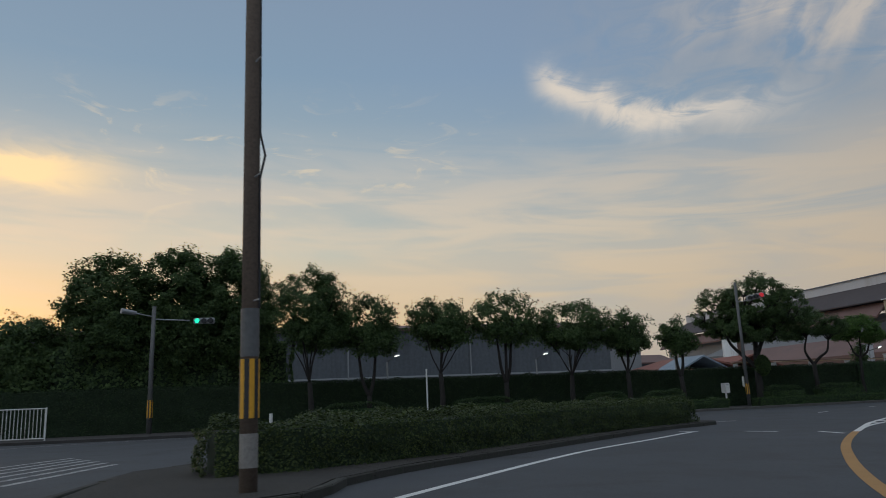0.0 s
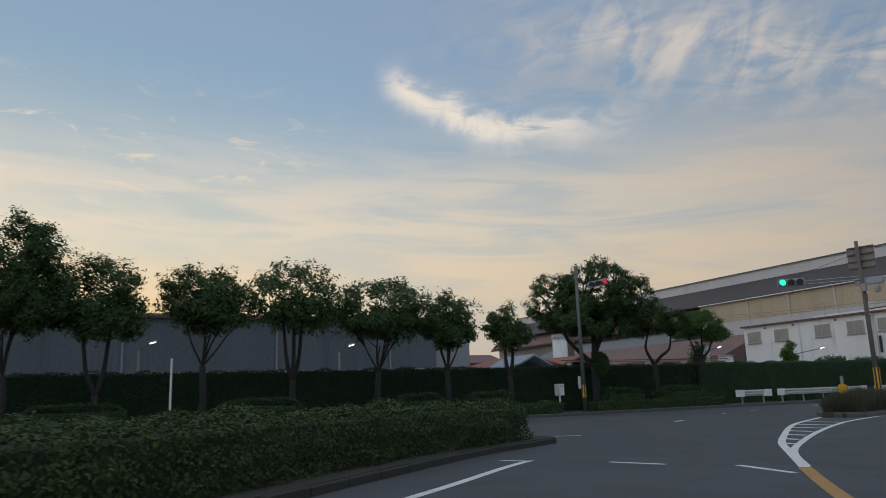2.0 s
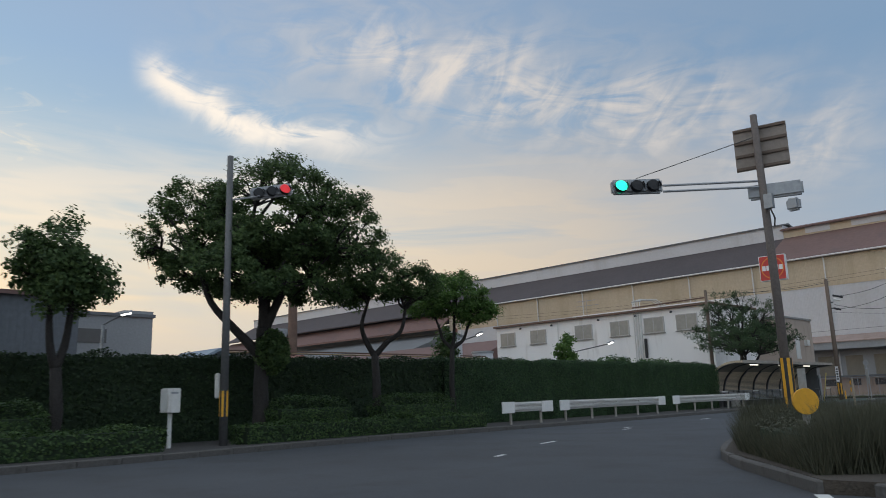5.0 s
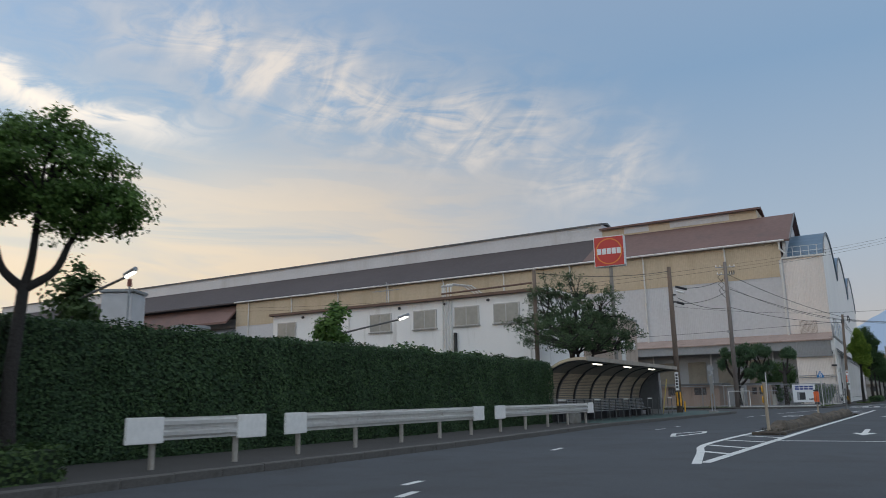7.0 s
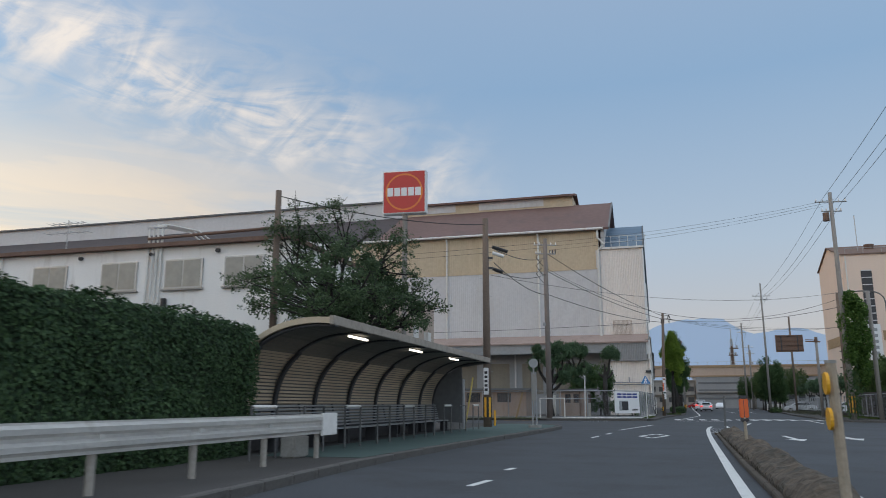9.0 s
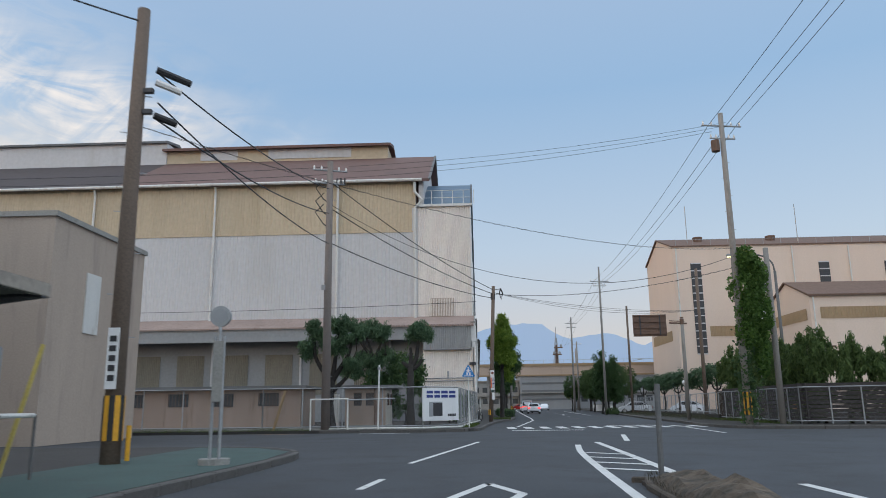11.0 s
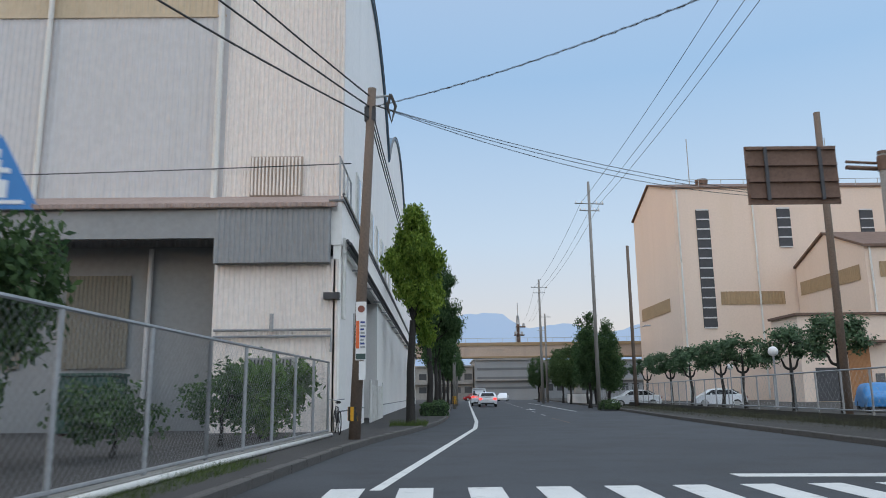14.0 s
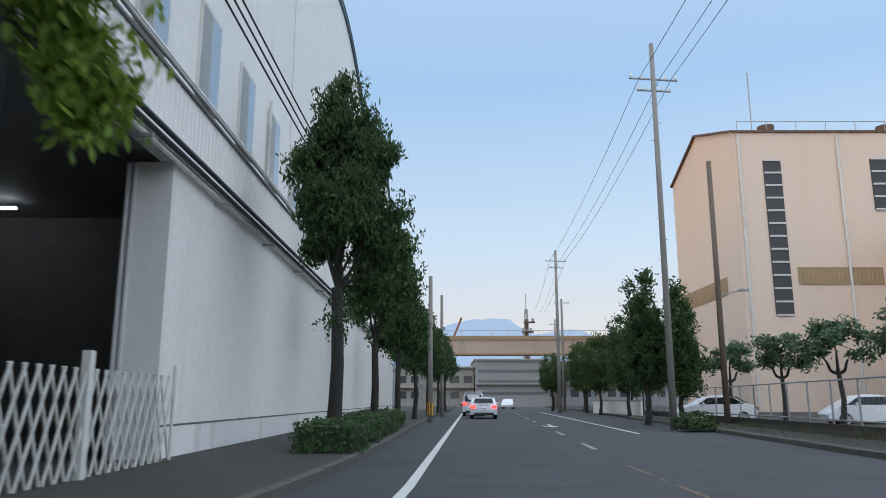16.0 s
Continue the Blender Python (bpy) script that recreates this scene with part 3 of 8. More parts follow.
def leaves_mesh(name, centres, size, rng, flat=0.0, long=1.7, normals=None, droop=0.0):
    """One mesh of many small pointed leaves."""
    n = len(centres)
    a = rng.normal(size=(n, 3))
    a[:, 2] = a[:, 2] * (1 - flat) - droop * 1.5
    a /= np.linalg.norm(a, axis=1)[:, None]
    b = rng.normal(size=(n, 3))
    if normals is not None:
        b = b * 0.42 + normals
        a = np.cross(a, b)
        a /= np.linalg.norm(a, axis=1)[:, None] + 1e-9
        b = np.cross(b, a)
    else:
        b = np.cross(a, b)
    b /= np.linalg.norm(b, axis=1)[:, None] + 1e-9
    s = (size * rng.uniform(0.65, 1.35, n))[:, None]
    v = np.empty((n, 4, 3))
    v[:, 0] = centres - a * s * long / 2
    v[:, 1] = centres + b * s * 0.5 - a * s * 0.1
    v[:, 2] = centres + a * s * long / 2
    v[:, 3] = centres - b * s * 0.5 - a * s * 0.1
    me = bpy.data.meshes.new(name)
    me.vertices.add(4 * n)
    me.vertices.foreach_set("co", v.ravel())
    me.loops.add(4 * n)
    me.loops.foreach_set("vertex_index", np.arange(4 * n, dtype=np.int32))
    me.polygons.add(n)
    me.polygons.foreach_set("loop_start", np.arange(0, 4 * n, 4, dtype=np.int32))
    me.update(calc_edges=True)
    return me


def tree(name, label, x, y, z, seed, trunk_top, crown, leaves, size, mat="leaf_tree", r=0.16, forks=None, clumps=26, clump_r=0.55,
         lean=(0.0, 0.0), limbs=11, group="", flat=0.0, hollow=0.35, category="tree", under=-0.55, droop=0.0, slim=0.0, even=0.8):
    """crown: ellipsoids (cx, cy, cz, rx, ry, rz) from the tree's foot. forks: limb ends, or lists of points, that leave the trunk's top."""
    rng = np.random.default_rng(seed)
    t = thing(name, label, category, x, y, z, group=group)
    bm = bmesh.new()
    top = Vector((lean[0], lean[1], trunk_top))
    mid = top * 0.5 + Vector((rng.uniform(-.12, .12), rng.uniform(-.12, .12), 0))
    tube([(0, 0, -0.1), (0, 0, 0.12), mid * 0.5, mid, top], [r * 1.45, r * 1.1, r * 0.95, r * 0.86, r * 0.74], 9, bm)
    heads = []
    for f in forks or []:
        if isinstance(f, list):
            pts, end = [Vector(q) for q in f], Vector(f[-1])
        else:
            end = Vector(f)
            pts = [top * 0.97, top.lerp(end, 0.35) + Vector(((end.x - top.x) * 0.22, (end.y - top.y) * 0.22, -0.12)), top.lerp(end, 0.72) + Vector(((end.x - top.x) * 0.1, (end.y - top.y) * 0.1, 0)), end]
        pts = smooth_line(pts, 4)
        n = len(pts)
        tube(pts, [r * (0.66 - 0.36 * k / (n - 1)) for k in range(n)], 7, bm)
        heads.append(end)
    heads = heads or [top]
    # clump centres lie in the crown's outer shell, with the underside left open
    vol = np.array([(c[3] * c[4] * c[5]) ** even for c in crown])
    pick = rng.choice(len(crown), clumps, p=vol / vol.sum())
    cent = []
    for k in pick:
        cx, cy, cz, rx, ry, rz = crown[k]
        d = rng.normal(size=3)
        d /= np.linalg.norm(d)
        d[2] = max(d[2], under - 0.2 * rng.random())
        cent.append(np.array((cx, cy, cz)) + d * rng.uniform(hollow, 1.0) ** 0.45 * np.array((rx, ry, rz)) * rng.uniform(0.84, 0.98))
    cent = np.array(cent)
    # boughs to groups of clumps, then a branch and twigs to each clump
    hubs = []
    for k in rng.permutation(clumps)[:max(3, limbs // 5)]:
        c = Vector(cent[k])
        h = min(heads, key=lambda q: (q - c).length)
        e = h.lerp(c, 0.62)
        bend = h.lerp(e, 0.5) + Vector((rng.uniform(-.12, .12), rng.uniform(-.12, .12), rng.uniform(-0.05, .15)))
        tube(smooth_line([h, bend, e], 3), [r * q for q in np.linspace(0.30, 0.17, len(smooth_line([h, bend, e], 3)))], 6, bm, caps=False)
        hubs.append(e)
    for k in rng.permutation(clumps)[:limbs]:
        c = Vector(cent[k])
        h = min(hubs, key=lambda q: (q - c).length + 0.6 * max(0, q.z - c.z))
        bend = h.lerp(c, 0.5) + Vector((rng.uniform(-.15, .15), rng.uniform(-.15, .15), rng.uniform(-0.12, .08)))
        tube([h, bend, c], [r * 0.16, r * 0.11, r * 0.04], 5, bm, caps=False)
        for j in range(3):
            e = c + Vector(rng.normal(size=3) * clump_r * 0.55)
            tube([bend.lerp(c, 0.3 + 0.25 * j), e], [r * 0.055, r * 0.02], 4, bm, caps=False)
    part("trunk", bm, "bark", t, smooth=True)
    sprigs = leaves // 5
    which = rng.integers(0, clumps, sprigs)
    scale = rng.uniform(0.55, 1.40, clumps)[which][:, None] * clump_r
    off = rng.normal(size=(sprigs, 3))
    ln = np.linalg.norm(off, axis=1)[:, None]
    off = off / ln * np.minimum(ln, 2.0 + 0.4 * rng.random((sprigs, 1))) * np.array((0.45, 0.45, 0.37 + 0.16 * min(abs(droop), 1)))
    tips = cent[which] + off * scale
    pts = np.repeat(tips, 5, axis=0) + rng.normal(size=(sprigs * 5, 3)) * size * np.array((0.9, 0.9, 0.7 + 0.6 * min(abs(droop), 1)))
    out = pts - cent.mean(axis=0)
    out /= np.linalg.norm(out, axis=1)[:, None] + 1e-6
    out[:, 2] += 0.5
    mesh_part("crown", leaves_mesh("crown", pts, size, rng, flat, 1.55 + 0.7 * min(abs(droop), 1) + slim, None if droop else out * 0.7, droop), mat, t)
    return t


def hedge(name, label, outline, height, leaves_per_m2, size, mat, z=0.1, seed=1, rough=0.06, category="hedge", top_dome=0.0):
    """A clipped hedge on a plan outline (counter-clockwise): a dark core and leaves over its sides and top."""
    rng = np.random.default_rng(seed)
    t = thing(name, label, category)
    mid = np.mean(np.array(outline), axis=0)
    inner = [tuple(np.array(p) + (mid - np.array(p)) / max(np.linalg.norm(mid - np.array(p)), 0.1) * 0.07) for p in outline]
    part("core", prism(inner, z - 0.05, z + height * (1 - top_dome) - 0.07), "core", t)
    pts, nrm = [], []
    n = len(outline)
    for i in range(n):
        a, b = np.array(outline[i]), np.array(outline[(i + 1) % n])
        ln = np.linalg.norm(b - a)
        k = int(ln * height * leaves_per_m2)
        u, w = rng.random(k), rng.random(k)
        out = np.array((b[1] - a[1], -(b[0] - a[0]))) / max(ln, 1e-6)
        p = a + (b - a) * u[:, None]
        wob = rough * np.maximum(0.0, np.array([noise.noise(Vector((q[0] * 0.9, q[1] * 0.9, h * 2.5))) for q, h in zip(p, w)]) * 1.8 + 0.7)
        p = p + out * (wob + np.abs(rng.normal(0, 0.03, k)))[:, None]
        pts.append(np.c_[p, z + w * height])
        nrm.append(np.tile((out[0], out[1], 0.25), (k, 1)))
    # top, by scattering in triangles of the outline
    tri = bmesh.new()
    f = tri.faces.new([tri.verts.new((q[0], q[1], 0)) for q in outline])
    bmesh.ops.triangulate(tri, faces=[f])
    for face in tri.faces:
        A, B, C = [np.array(v.co[:2]) for v in face.verts]
        k = int(face.calc_area() * leaves_per_m2)
        u, w = rng.random(k), rng.random(k)
        fl = u + w > 1
        u[fl], w[fl] = 1 - u[fl], 1 - w[fl]
        p = A + (B - A) * u[:, None] + (C - A) * w[:, None]
        bump = np.array([noise.noise(Vector((q[0] * 1.1, q[1] * 1.1, 3.0))) for q in p]) * rough * 2.2
        pts.append(np.c_[p, z + height + bump + rng.normal(0, 0.035, k)])
        nrm.append(np.tile((0, 0, 1.0), (k, 1)))
    tri.free()
    P, Q = np.concatenate(pts), np.concatenate(nrm)
    if top_dome:
        half = np.abs(np.array(outline) - mid).max(axis=0)
        s = (np.abs(P[:, :2] - mid) / half).max(axis=1)
        P[:, 2] = z + (P[:, 2] - z) * (1 - top_dome * np.clip((s - 0.5) / 0.5, 0, 1.1) ** 2)
    mesh_part("foliage", leaves_mesh("foliage", P, size, rng, 0.0, 1.5, Q), mat, t)
    return t


def blades(name, label, outline, count, height, mat, z, seed, category="grass"):
    """Grass as many thin blades, one object."""
    rng = np.random.default_rng(seed)
    tri = bmesh.new()
    tri.faces.new([tri.verts.new((q[0], q[1], 0)) for q in outline])
    bmesh.ops.triangulate(tri, faces=tri.faces[:])
    areas = [f.calc_area() for f in tri.faces]
    pts = []
    for f, ar in zip(tri.faces, areas):
        A, B, C = [np.array(v.co[:2]) for v in f.verts]
        k = max(1, int(count * ar / sum(areas)))
        u, w = rng.random(k), rng.random(k)
        fl = u + w > 1
        u[fl], w[fl] = 1 - u[fl], 1 - w[fl]
        pts.append(A + (B - A) * u[:, None] + (C - A) * w[:, None])
    tri.free()
    p = np.concatenate(pts)
    n = len(p)
    hh = height * rng.uniform(0.4, 1.2, n) * np.array([0.7 + 0.6 * noise.noise(Vector((q[0] * 0.8, q[1] * 0.8, 7.0))) for q in p])
    ang = rng.uniform(0, 2 * math.pi, n)
    wd = 0.004 + 0.004 * height
    side = np.c_[np.cos(ang), np.sin(ang), np.zeros(n)] * wd
    tip = np.c_[rng.normal(0, 0.25, n) * hh, rng.normal(0, 0.25, n) * hh, hh]
    base = np.c_[p, np.full(n, z)]
    v = np.stack([base - side, base + side, base + tip], axis=1)
    me = bpy.data.meshes.new(name)
    me.vertices.add(3 * n)
    me.vertices.foreach_set("co", v.ravel())
    me.loops.add(3 * n)
    me.loops.foreach_set("vertex_index", np.arange(3 * n, dtype=np.int32))
    me.polygons.add(n)
    me.polygons.foreach_set("loop_start", np.arange(0, 3 * n, 3, dtype=np.int32))
    me.update(calc_edges=True)
    return tagged(mesh_part(name, me, mat), label, category, kind="stuff")


def cable(label, a, b, sag, r=0.013, group="overhead cables", twist=False):
    a, b = Vector(a), Vector(b)
    pts = [a.lerp(b, i / 20) + Vector((0, 0, -sag * 4 * (i / 20) * (1 - i / 20))) for i in range(21)]
    ob = part("overhead_cable", tube(pts, r, 5), "cable")
    tagged(ob, label, "cable", group)
    if twist:
        turns = int((b - a).length * 2.2)
        pts = []
        for i in range(turns * 6 + 1):
            f = i / (turns * 6)
            pts.append(a.lerp(b, f) + Vector((math.cos(i) * 0.025, math.sin(i) * 0.015, math.sin(i) * 0.03 - sag * 4 * f * (1 - f))))
        part("lashing", tube(pts, r * 0.45, 4), "cable", ob)
    return ob


# ---- ground, road, pavements ----
g = bmesh.new()
bmesh.ops.create_circle(g, cap_ends=True, cap_tris=True, radius=4600, segments=64, matrix=Matrix.Translation((0, 0, -0.05)))
setting("ground", g, "far_ground", "wide flat grey-brown ground reaching the horizon", "ground")

setting("road", prism([(-140, -150), (130, -150), (130, 320), (-140, 320)], -0.04, 0.0), "asphalt", "dark grey worn asphalt road with faint patches", "road")

KERB_WEST = smooth_line([(-9, -125), (-4.2, -108), (-3.0, -95), (-3.2, -85), (-3.6, -75), (-4.2, -66), (-4.8, -60), (-5.7, -54), (-6.1, -46), (-6.1, -38), (-6.4, -30),
                         (-6.8, -22), (-6.6, -15), (-6.2, -8), (-5.8, 0), (-6.0, 3), (-7.2, 4.9), (-9.4, 5.7), (-14, 5.9)], 4)
KERB_NORTHWEST = smooth_line([(-30, 20.2), (-9, 20.2), (-4.2, 20.0), (-2.4, 20.4), (-1.4, 21.8), (-1.0, 27.6), (-0.3, 36), (0.8, 43), (1.6, 50), (2.1, 60), (2.4, 75), (3.2, 105), (5, 150), (8, 300)], 4)
KERB_EAST = smooth_line([(60, 18.6), (20, 18.6), (13.4, 19.0), (10.9, 20.8), (10.5, 25), (11.2, 33), (11.9, 45), (13.0, 57), (14.8, 75), (17, 100), (21, 150), (28, 300)], 4)


def pavement(name, label, kerb, closing, mat, h=0.14):
    poly = list(kerb) + closing
    area = sum(a[0] * b[1] - b[0] * a[1] for a, b in zip(poly, poly[1:] + poly[:1]))
    if area < 0:
        poly = poly[::-1]
    return setting(name, prism(poly, -0.02, h), mat, label, "pavement")


def kerb_stones(name, label, line, h=0.15, width=0.16, mat="kerb"):
    """Kerb as single stones along a line; one part each."""
    t = thing(name, label, "kerb", kind="structure")
    pts = [Vector((*p, 0)) for p in line]
    run, i, stones = [], 0, 0
    cum = [0.0]
    for a, b in zip(pts, pts[1:]):
        cum.append(cum[-1] + (b - a).length)

    def at(s):
        k = max(j for j in range(len(cum)) if cum[j] <= s + 1e-9)
        k = min(k, len(pts) - 2)
        return pts[k].lerp(pts[k + 1], (s - cum[k]) / max(cum[k + 1] - cum[k], 1e-6))
    shape = {}
    s = 0.0
    rng = random.Random(5)
    while s + 1.0 < cum[-1]:
        ln = 0.985
        p, q = at(s), at(s + ln)
        mid, ang = (p + q) / 2, math.atan2((q - p).y, (q - p).x)
        if "stone" not in shape:
            bm = box(-0.4925, 0.4925, -width / 2, width / 2, -0.02, h)
            bmesh.ops.bevel(bm, geom=[e for e in bm.edges if all(v.co.z > h - 0.01 for v in e.verts)], offset=0.02, segments=1, affect="EDGES")
            me = bpy.data.meshes.new("kerb_stone")
            bm.to_mesh(me)
            bm.free()
            me.materials.append(M[mat])
            shape["stone"] = me
        ob = new("kerb_stone", shape["stone"])
        ob.parent = t
        ob.matrix_basis = Matrix.Translation((mid.x, mid.y, rng.uniform(-0.006, 0.006))) @ Matrix.Rotation(ang + rng.uniform(-0.006, 0.006), 4, "Z")
        s += 1.0
        stones += 1
    return t


pavement("pavement_west", "dark trodden verge and pavement behind a worn kerb", KERB_WEST, [(-130, 5.9), (-130, -125)], "verge")
pavement("pavement_northwest", "dark grey asphalt pavement with a worn kerb", KERB_NORTHWEST, [(-130, 300), (-130, 20.2)], "verge")
pavement("pavement_east", "dark brown-grey trodden verge behind a low kerb", KERB_EAST, [(128, 300), (128, 18.6)], "soil_verge")
blades("far_verge_grass", "thin dull grass on the far verge", [(12.6, 30), (14.3, 30), (15.9, 60), (18.2, 85), (16.2, 85), (13.6, 60)], 9000, 0.16, "dry_grass", 0.13, 8)
KERB_SOUTHEAST = smooth_line([(128, -92), (90, -84), (60, -76), (45, -71), (32, -65), (24, -57), (17, -45), (13, -33), (11.5, -22), (12, -8), (13.2, -1), (16, 3.2), (22, 4.2), (128, 4.2)], 4)
pavement("pavement_southeast", "dark trodden verge on the outer side of the bend", KERB_SOUTHEAST, [(128, 4.1)], "soil_verge")
KERB_SOUTH = smooth_line([(128, -104), (90, -102), (60, -100), (44, -100), (34, -103), (26, -112), (22, -130), (20, -149)], 4)
pavement("pavement_south", "dark trodden verge beside the slip road", KERB_SOUTH, [(128, -149)], "soil_verge")
near_west = [p for p in KERB_WEST if -70 < p[1] < 5.8 and p[0] > -13]
kerb_stones("kerb_west", "worn grey concrete kerb stones along the curve", near_west)
kerb_stones("kerb_northwest", "worn grey concrete kerb stones along the pavement", [p for p in KERB_NORTHWEST if p[1] < 110 and p[0] > -12])
kerb_stones("kerb_east", "worn grey concrete kerb stones along the far pavement", [p for p in KERB_EAST if p[1] < 100 and p[0] < 22])
setting("bus_stop_pavement", prism([(-6.95, -21.5), (-6.75, -15), (-6.35, -8), (-5.95, 0), (-6.15, 2.9), (-7.4, 4.6), (-9.3, 5.3), (-9.3, -21.5)], 0.1, 0.146), "green_paving", "faded green paving of the bus stop", "pavement")


def marking(name, bm, mat="paint", label="white painted road marking, slightly worn"):
    return setting(name, bm, mat, label, "road marking")


# junction with the zebra crossing
for i in range(12):
    x = 0.14 + 0.9 * i
    marking("zebra_stripe", prism([(x, 23.85), (x + 0.45, 23.85), (x + 0.45, 27.1), (x, 27.1)], 0.0, 0.004), label="white zebra crossing stripe, scuffed by tyres")
marking("stop_line", prism([(0.2, 21.0), (3.65, 20.9), (3.65, 21.3), (0.2, 21.4)], 0.0, 0.004), label="white stop line before the zebra crossing")
marking("far_stop_line", prism([(5.9, 28.0), (9.0, 27.7), (9.0, 28.1), (5.9, 28.4)], 0.0, 0.004), label="white stop line on the far side of the crossing")
marking("edge_line", ribbon([(0.74, 26.9), (2.89, 44.6), (3.3, 51.7), (5.2, 104.7), (8.5, 190)], 0.16), label="white edge line that bends at the crossing")
marking("far_edge_line", ribbon(smooth_line([(11.0, 69), (12.2, 90), (14, 122)], 6), 0.15), label="white edge line along the far lane")
marking("far_edge_line", ribbon([(9.5, 27), (8.6, 15.5)], 0.15), label="white edge line curving off at the junction")
marking("centre_line", ribbon([(4.35, 14.85), (3.5, 9.6)], 0.18), label="white centre line before the junction")
for i in range(16):
    y = 60 + i * 8
    x = 7.6 + (y - 60) * 0.058
    marking("centre_dash", ribbon([(x, y), (x + 0.18, y + 3)], 0.13), "paint_worn", "broken centre line of the street")
for pts in ([(-1.86, -6.0), (-1.27, -3.9), (-0.81, -5.3), (-1.42, -7.6)], [(-2.50, -27.8), (-1.90, -26.0), (-1.66, -27.3), (-2.06, -29.8)]):
    bm = bmesh.new()
    for a, b in zip(pts, pts[1:] + pts[:1]):
        ribbon([a, b], 0.15, 0.004, bm)
    marking("diamond_mark", bm, label="white painted diamond outline on the lane")
for a, b in (((-3.5, -8.0), (-3.35, -6.3)), ((-3.2, -4.6), (-3.05, -3.0)), ((-2.9, 0.5), (-1.4, 10.0))):
    marking("guide_dash", ribbon([a, b], 0.13), label="broken white guide line beside the bus stop")
marking("side_road_line", ribbon([(-6.9, 19.0), (-4.6, 19.2)], 0.25), label="short white line at the side road's mouth")
marking("side_road_line", ribbon([(-12.0, 19.2), (-9.6, 19.6)], 0.2), "paint_yellow", "short yellow line at the side road's mouth")

for a, b in (((7.26, 55.2), (7.22, 53.3)), ((7.2, 52.9), (7.18, 52.5)), ((7.17, 51.9), (7.1, 49.2))):
    marking("centre_dash", ribbon([a, b], 0.08), "paint_orange_worn", "worn orange centre line of the street")

# hatched tip before the median
marking("hatch_edge", ribbon(smooth_line([(0.76, -39.2), (0.2, -36.3), (-0.25, -34.0), (-0.30, -31.0), (-0.1, -25), (0.15, -18.4), (0.66, -6.0), (1.15, 3), (1.6, 7.5)], 4), 0.17), label="white line along the hatched median")
marking("hatch_edge", ribbon(smooth_line([(0.85, -38.9), (1.05, -31.4), (1.2, -26.1), (1.36, -21.1), (1.84, -7.9), (2.15, 1.0), (2.4, 9)], 3), 0.19), label="white line on the far side of the median")
for a, b in (((-0.11, -29.0), (1.08, -29.95)), ((-0.2, -31.4), (1.02, -32.2)), ((-0.2, -33.7), (0.97, -34.7)), ((0.18, -36.0), (0.92, -36.7)),
             ((0.92, -1.2), (2.05, -2.1)), ((1.0, 0.4), (2.1, -0.5)), ((1.1, 2.0), (2.15, 1.1)), ((1.3, 3.6), (2.2, 2.7))):
    marking("hatch_bar", ribbon([a, b], 0.22, 0.009), label="white slanting bar of the hatched median")
marking("cross_line", ribbon([(1.0, -31.4), (7.5, -31.0)], 0.2), label="white line across the opposite lane")


def arrow(x, y, turn, label="white painted arrow on the opposite lane"):
    bm = bmesh.new()
    prism([(-0.08, -2.2), (0.08, -2.2), (0.08, 0.6), (-0.08, 0.6)], 0, 0.004, bm)
    prism([(-0.35, 0.6), (0.35, 0.6), (0.0, 2.0)], 0, 0.004, bm)
    ob = marking("lane_arrow", bm, label=label)
    ob.matrix_world = pose(x, y, 0, 0, 0, turn)


arrow(3.4, -6.5, 180)
arrow(5.4, -5.5, 180)
arrow(3.0, -26.0, 180)
arrow(5.0, -26.0, 180)
arrow(9.0, 78, 176)
# large curve of the first bend
marking("bend_edge_line", ribbon(smooth_line([(31.0, -89.6), (27.0, -86.4), (22.2, -82.2), (19.3, -78.9), (17.4, -76.8), (16.6, -75.8)], 4), 0.16), label="white edge line round the hedge island")
marking("yellow_line", ribbon(smooth_line([(34.0, -84.2), (30.9, -82.25), (28.2, -80.3), (25.45, -78.07), (23.87, -76.68), (22.28, -75.18), (20.7, -73.6)], 4), 0.19), "paint_yellow", "yellow centre line round the bend")
marking("bend_hatch_edge", ribbon(smooth_line([(20.7, -73.6), (19.6, -72.45), (18.4, -71.2), (16.95, -69.65), (15.1, -67.35), (13.0, -64.65), (11.3, -62.15), (9.4, -58.7)], 4), 0.16, 0.0065), label="broad white line of the hatched tip at the bend")
marking("bend_hatch_edge", ribbon(smooth_line([(20.6, -73.45), (19.35, -72.15), (18.3, -70.9), (17.1, -69.2), (15.9, -67.4), (14.95, -65.9), (13.75, -63.9), (13.0, -62.55), (12.0, -60.6), (10.35, -56.4), (8.9, -51.6)], 4), 0.15), label="white line of the hatched tip at the bend")
for a, b in (((11.07, -61.65), (12.4, -61.6)), ((12.09, -63.2), (13.3, -63.2)), ((13.1, -64.7), (14.15, -64.65)), ((14.1, -66.1), (14.95, -66.15)), ((15.15, -67.4), (15.85, -67.5)), ((16.15, -68.7), (16.7, -68.8)), ((17.1, -69.85), (17.5, -69.9))):
    marking("bend_hatch_bar", ribbon([a, b], 0.22, 0.009), label="white bar of the hatched tip at the bend")
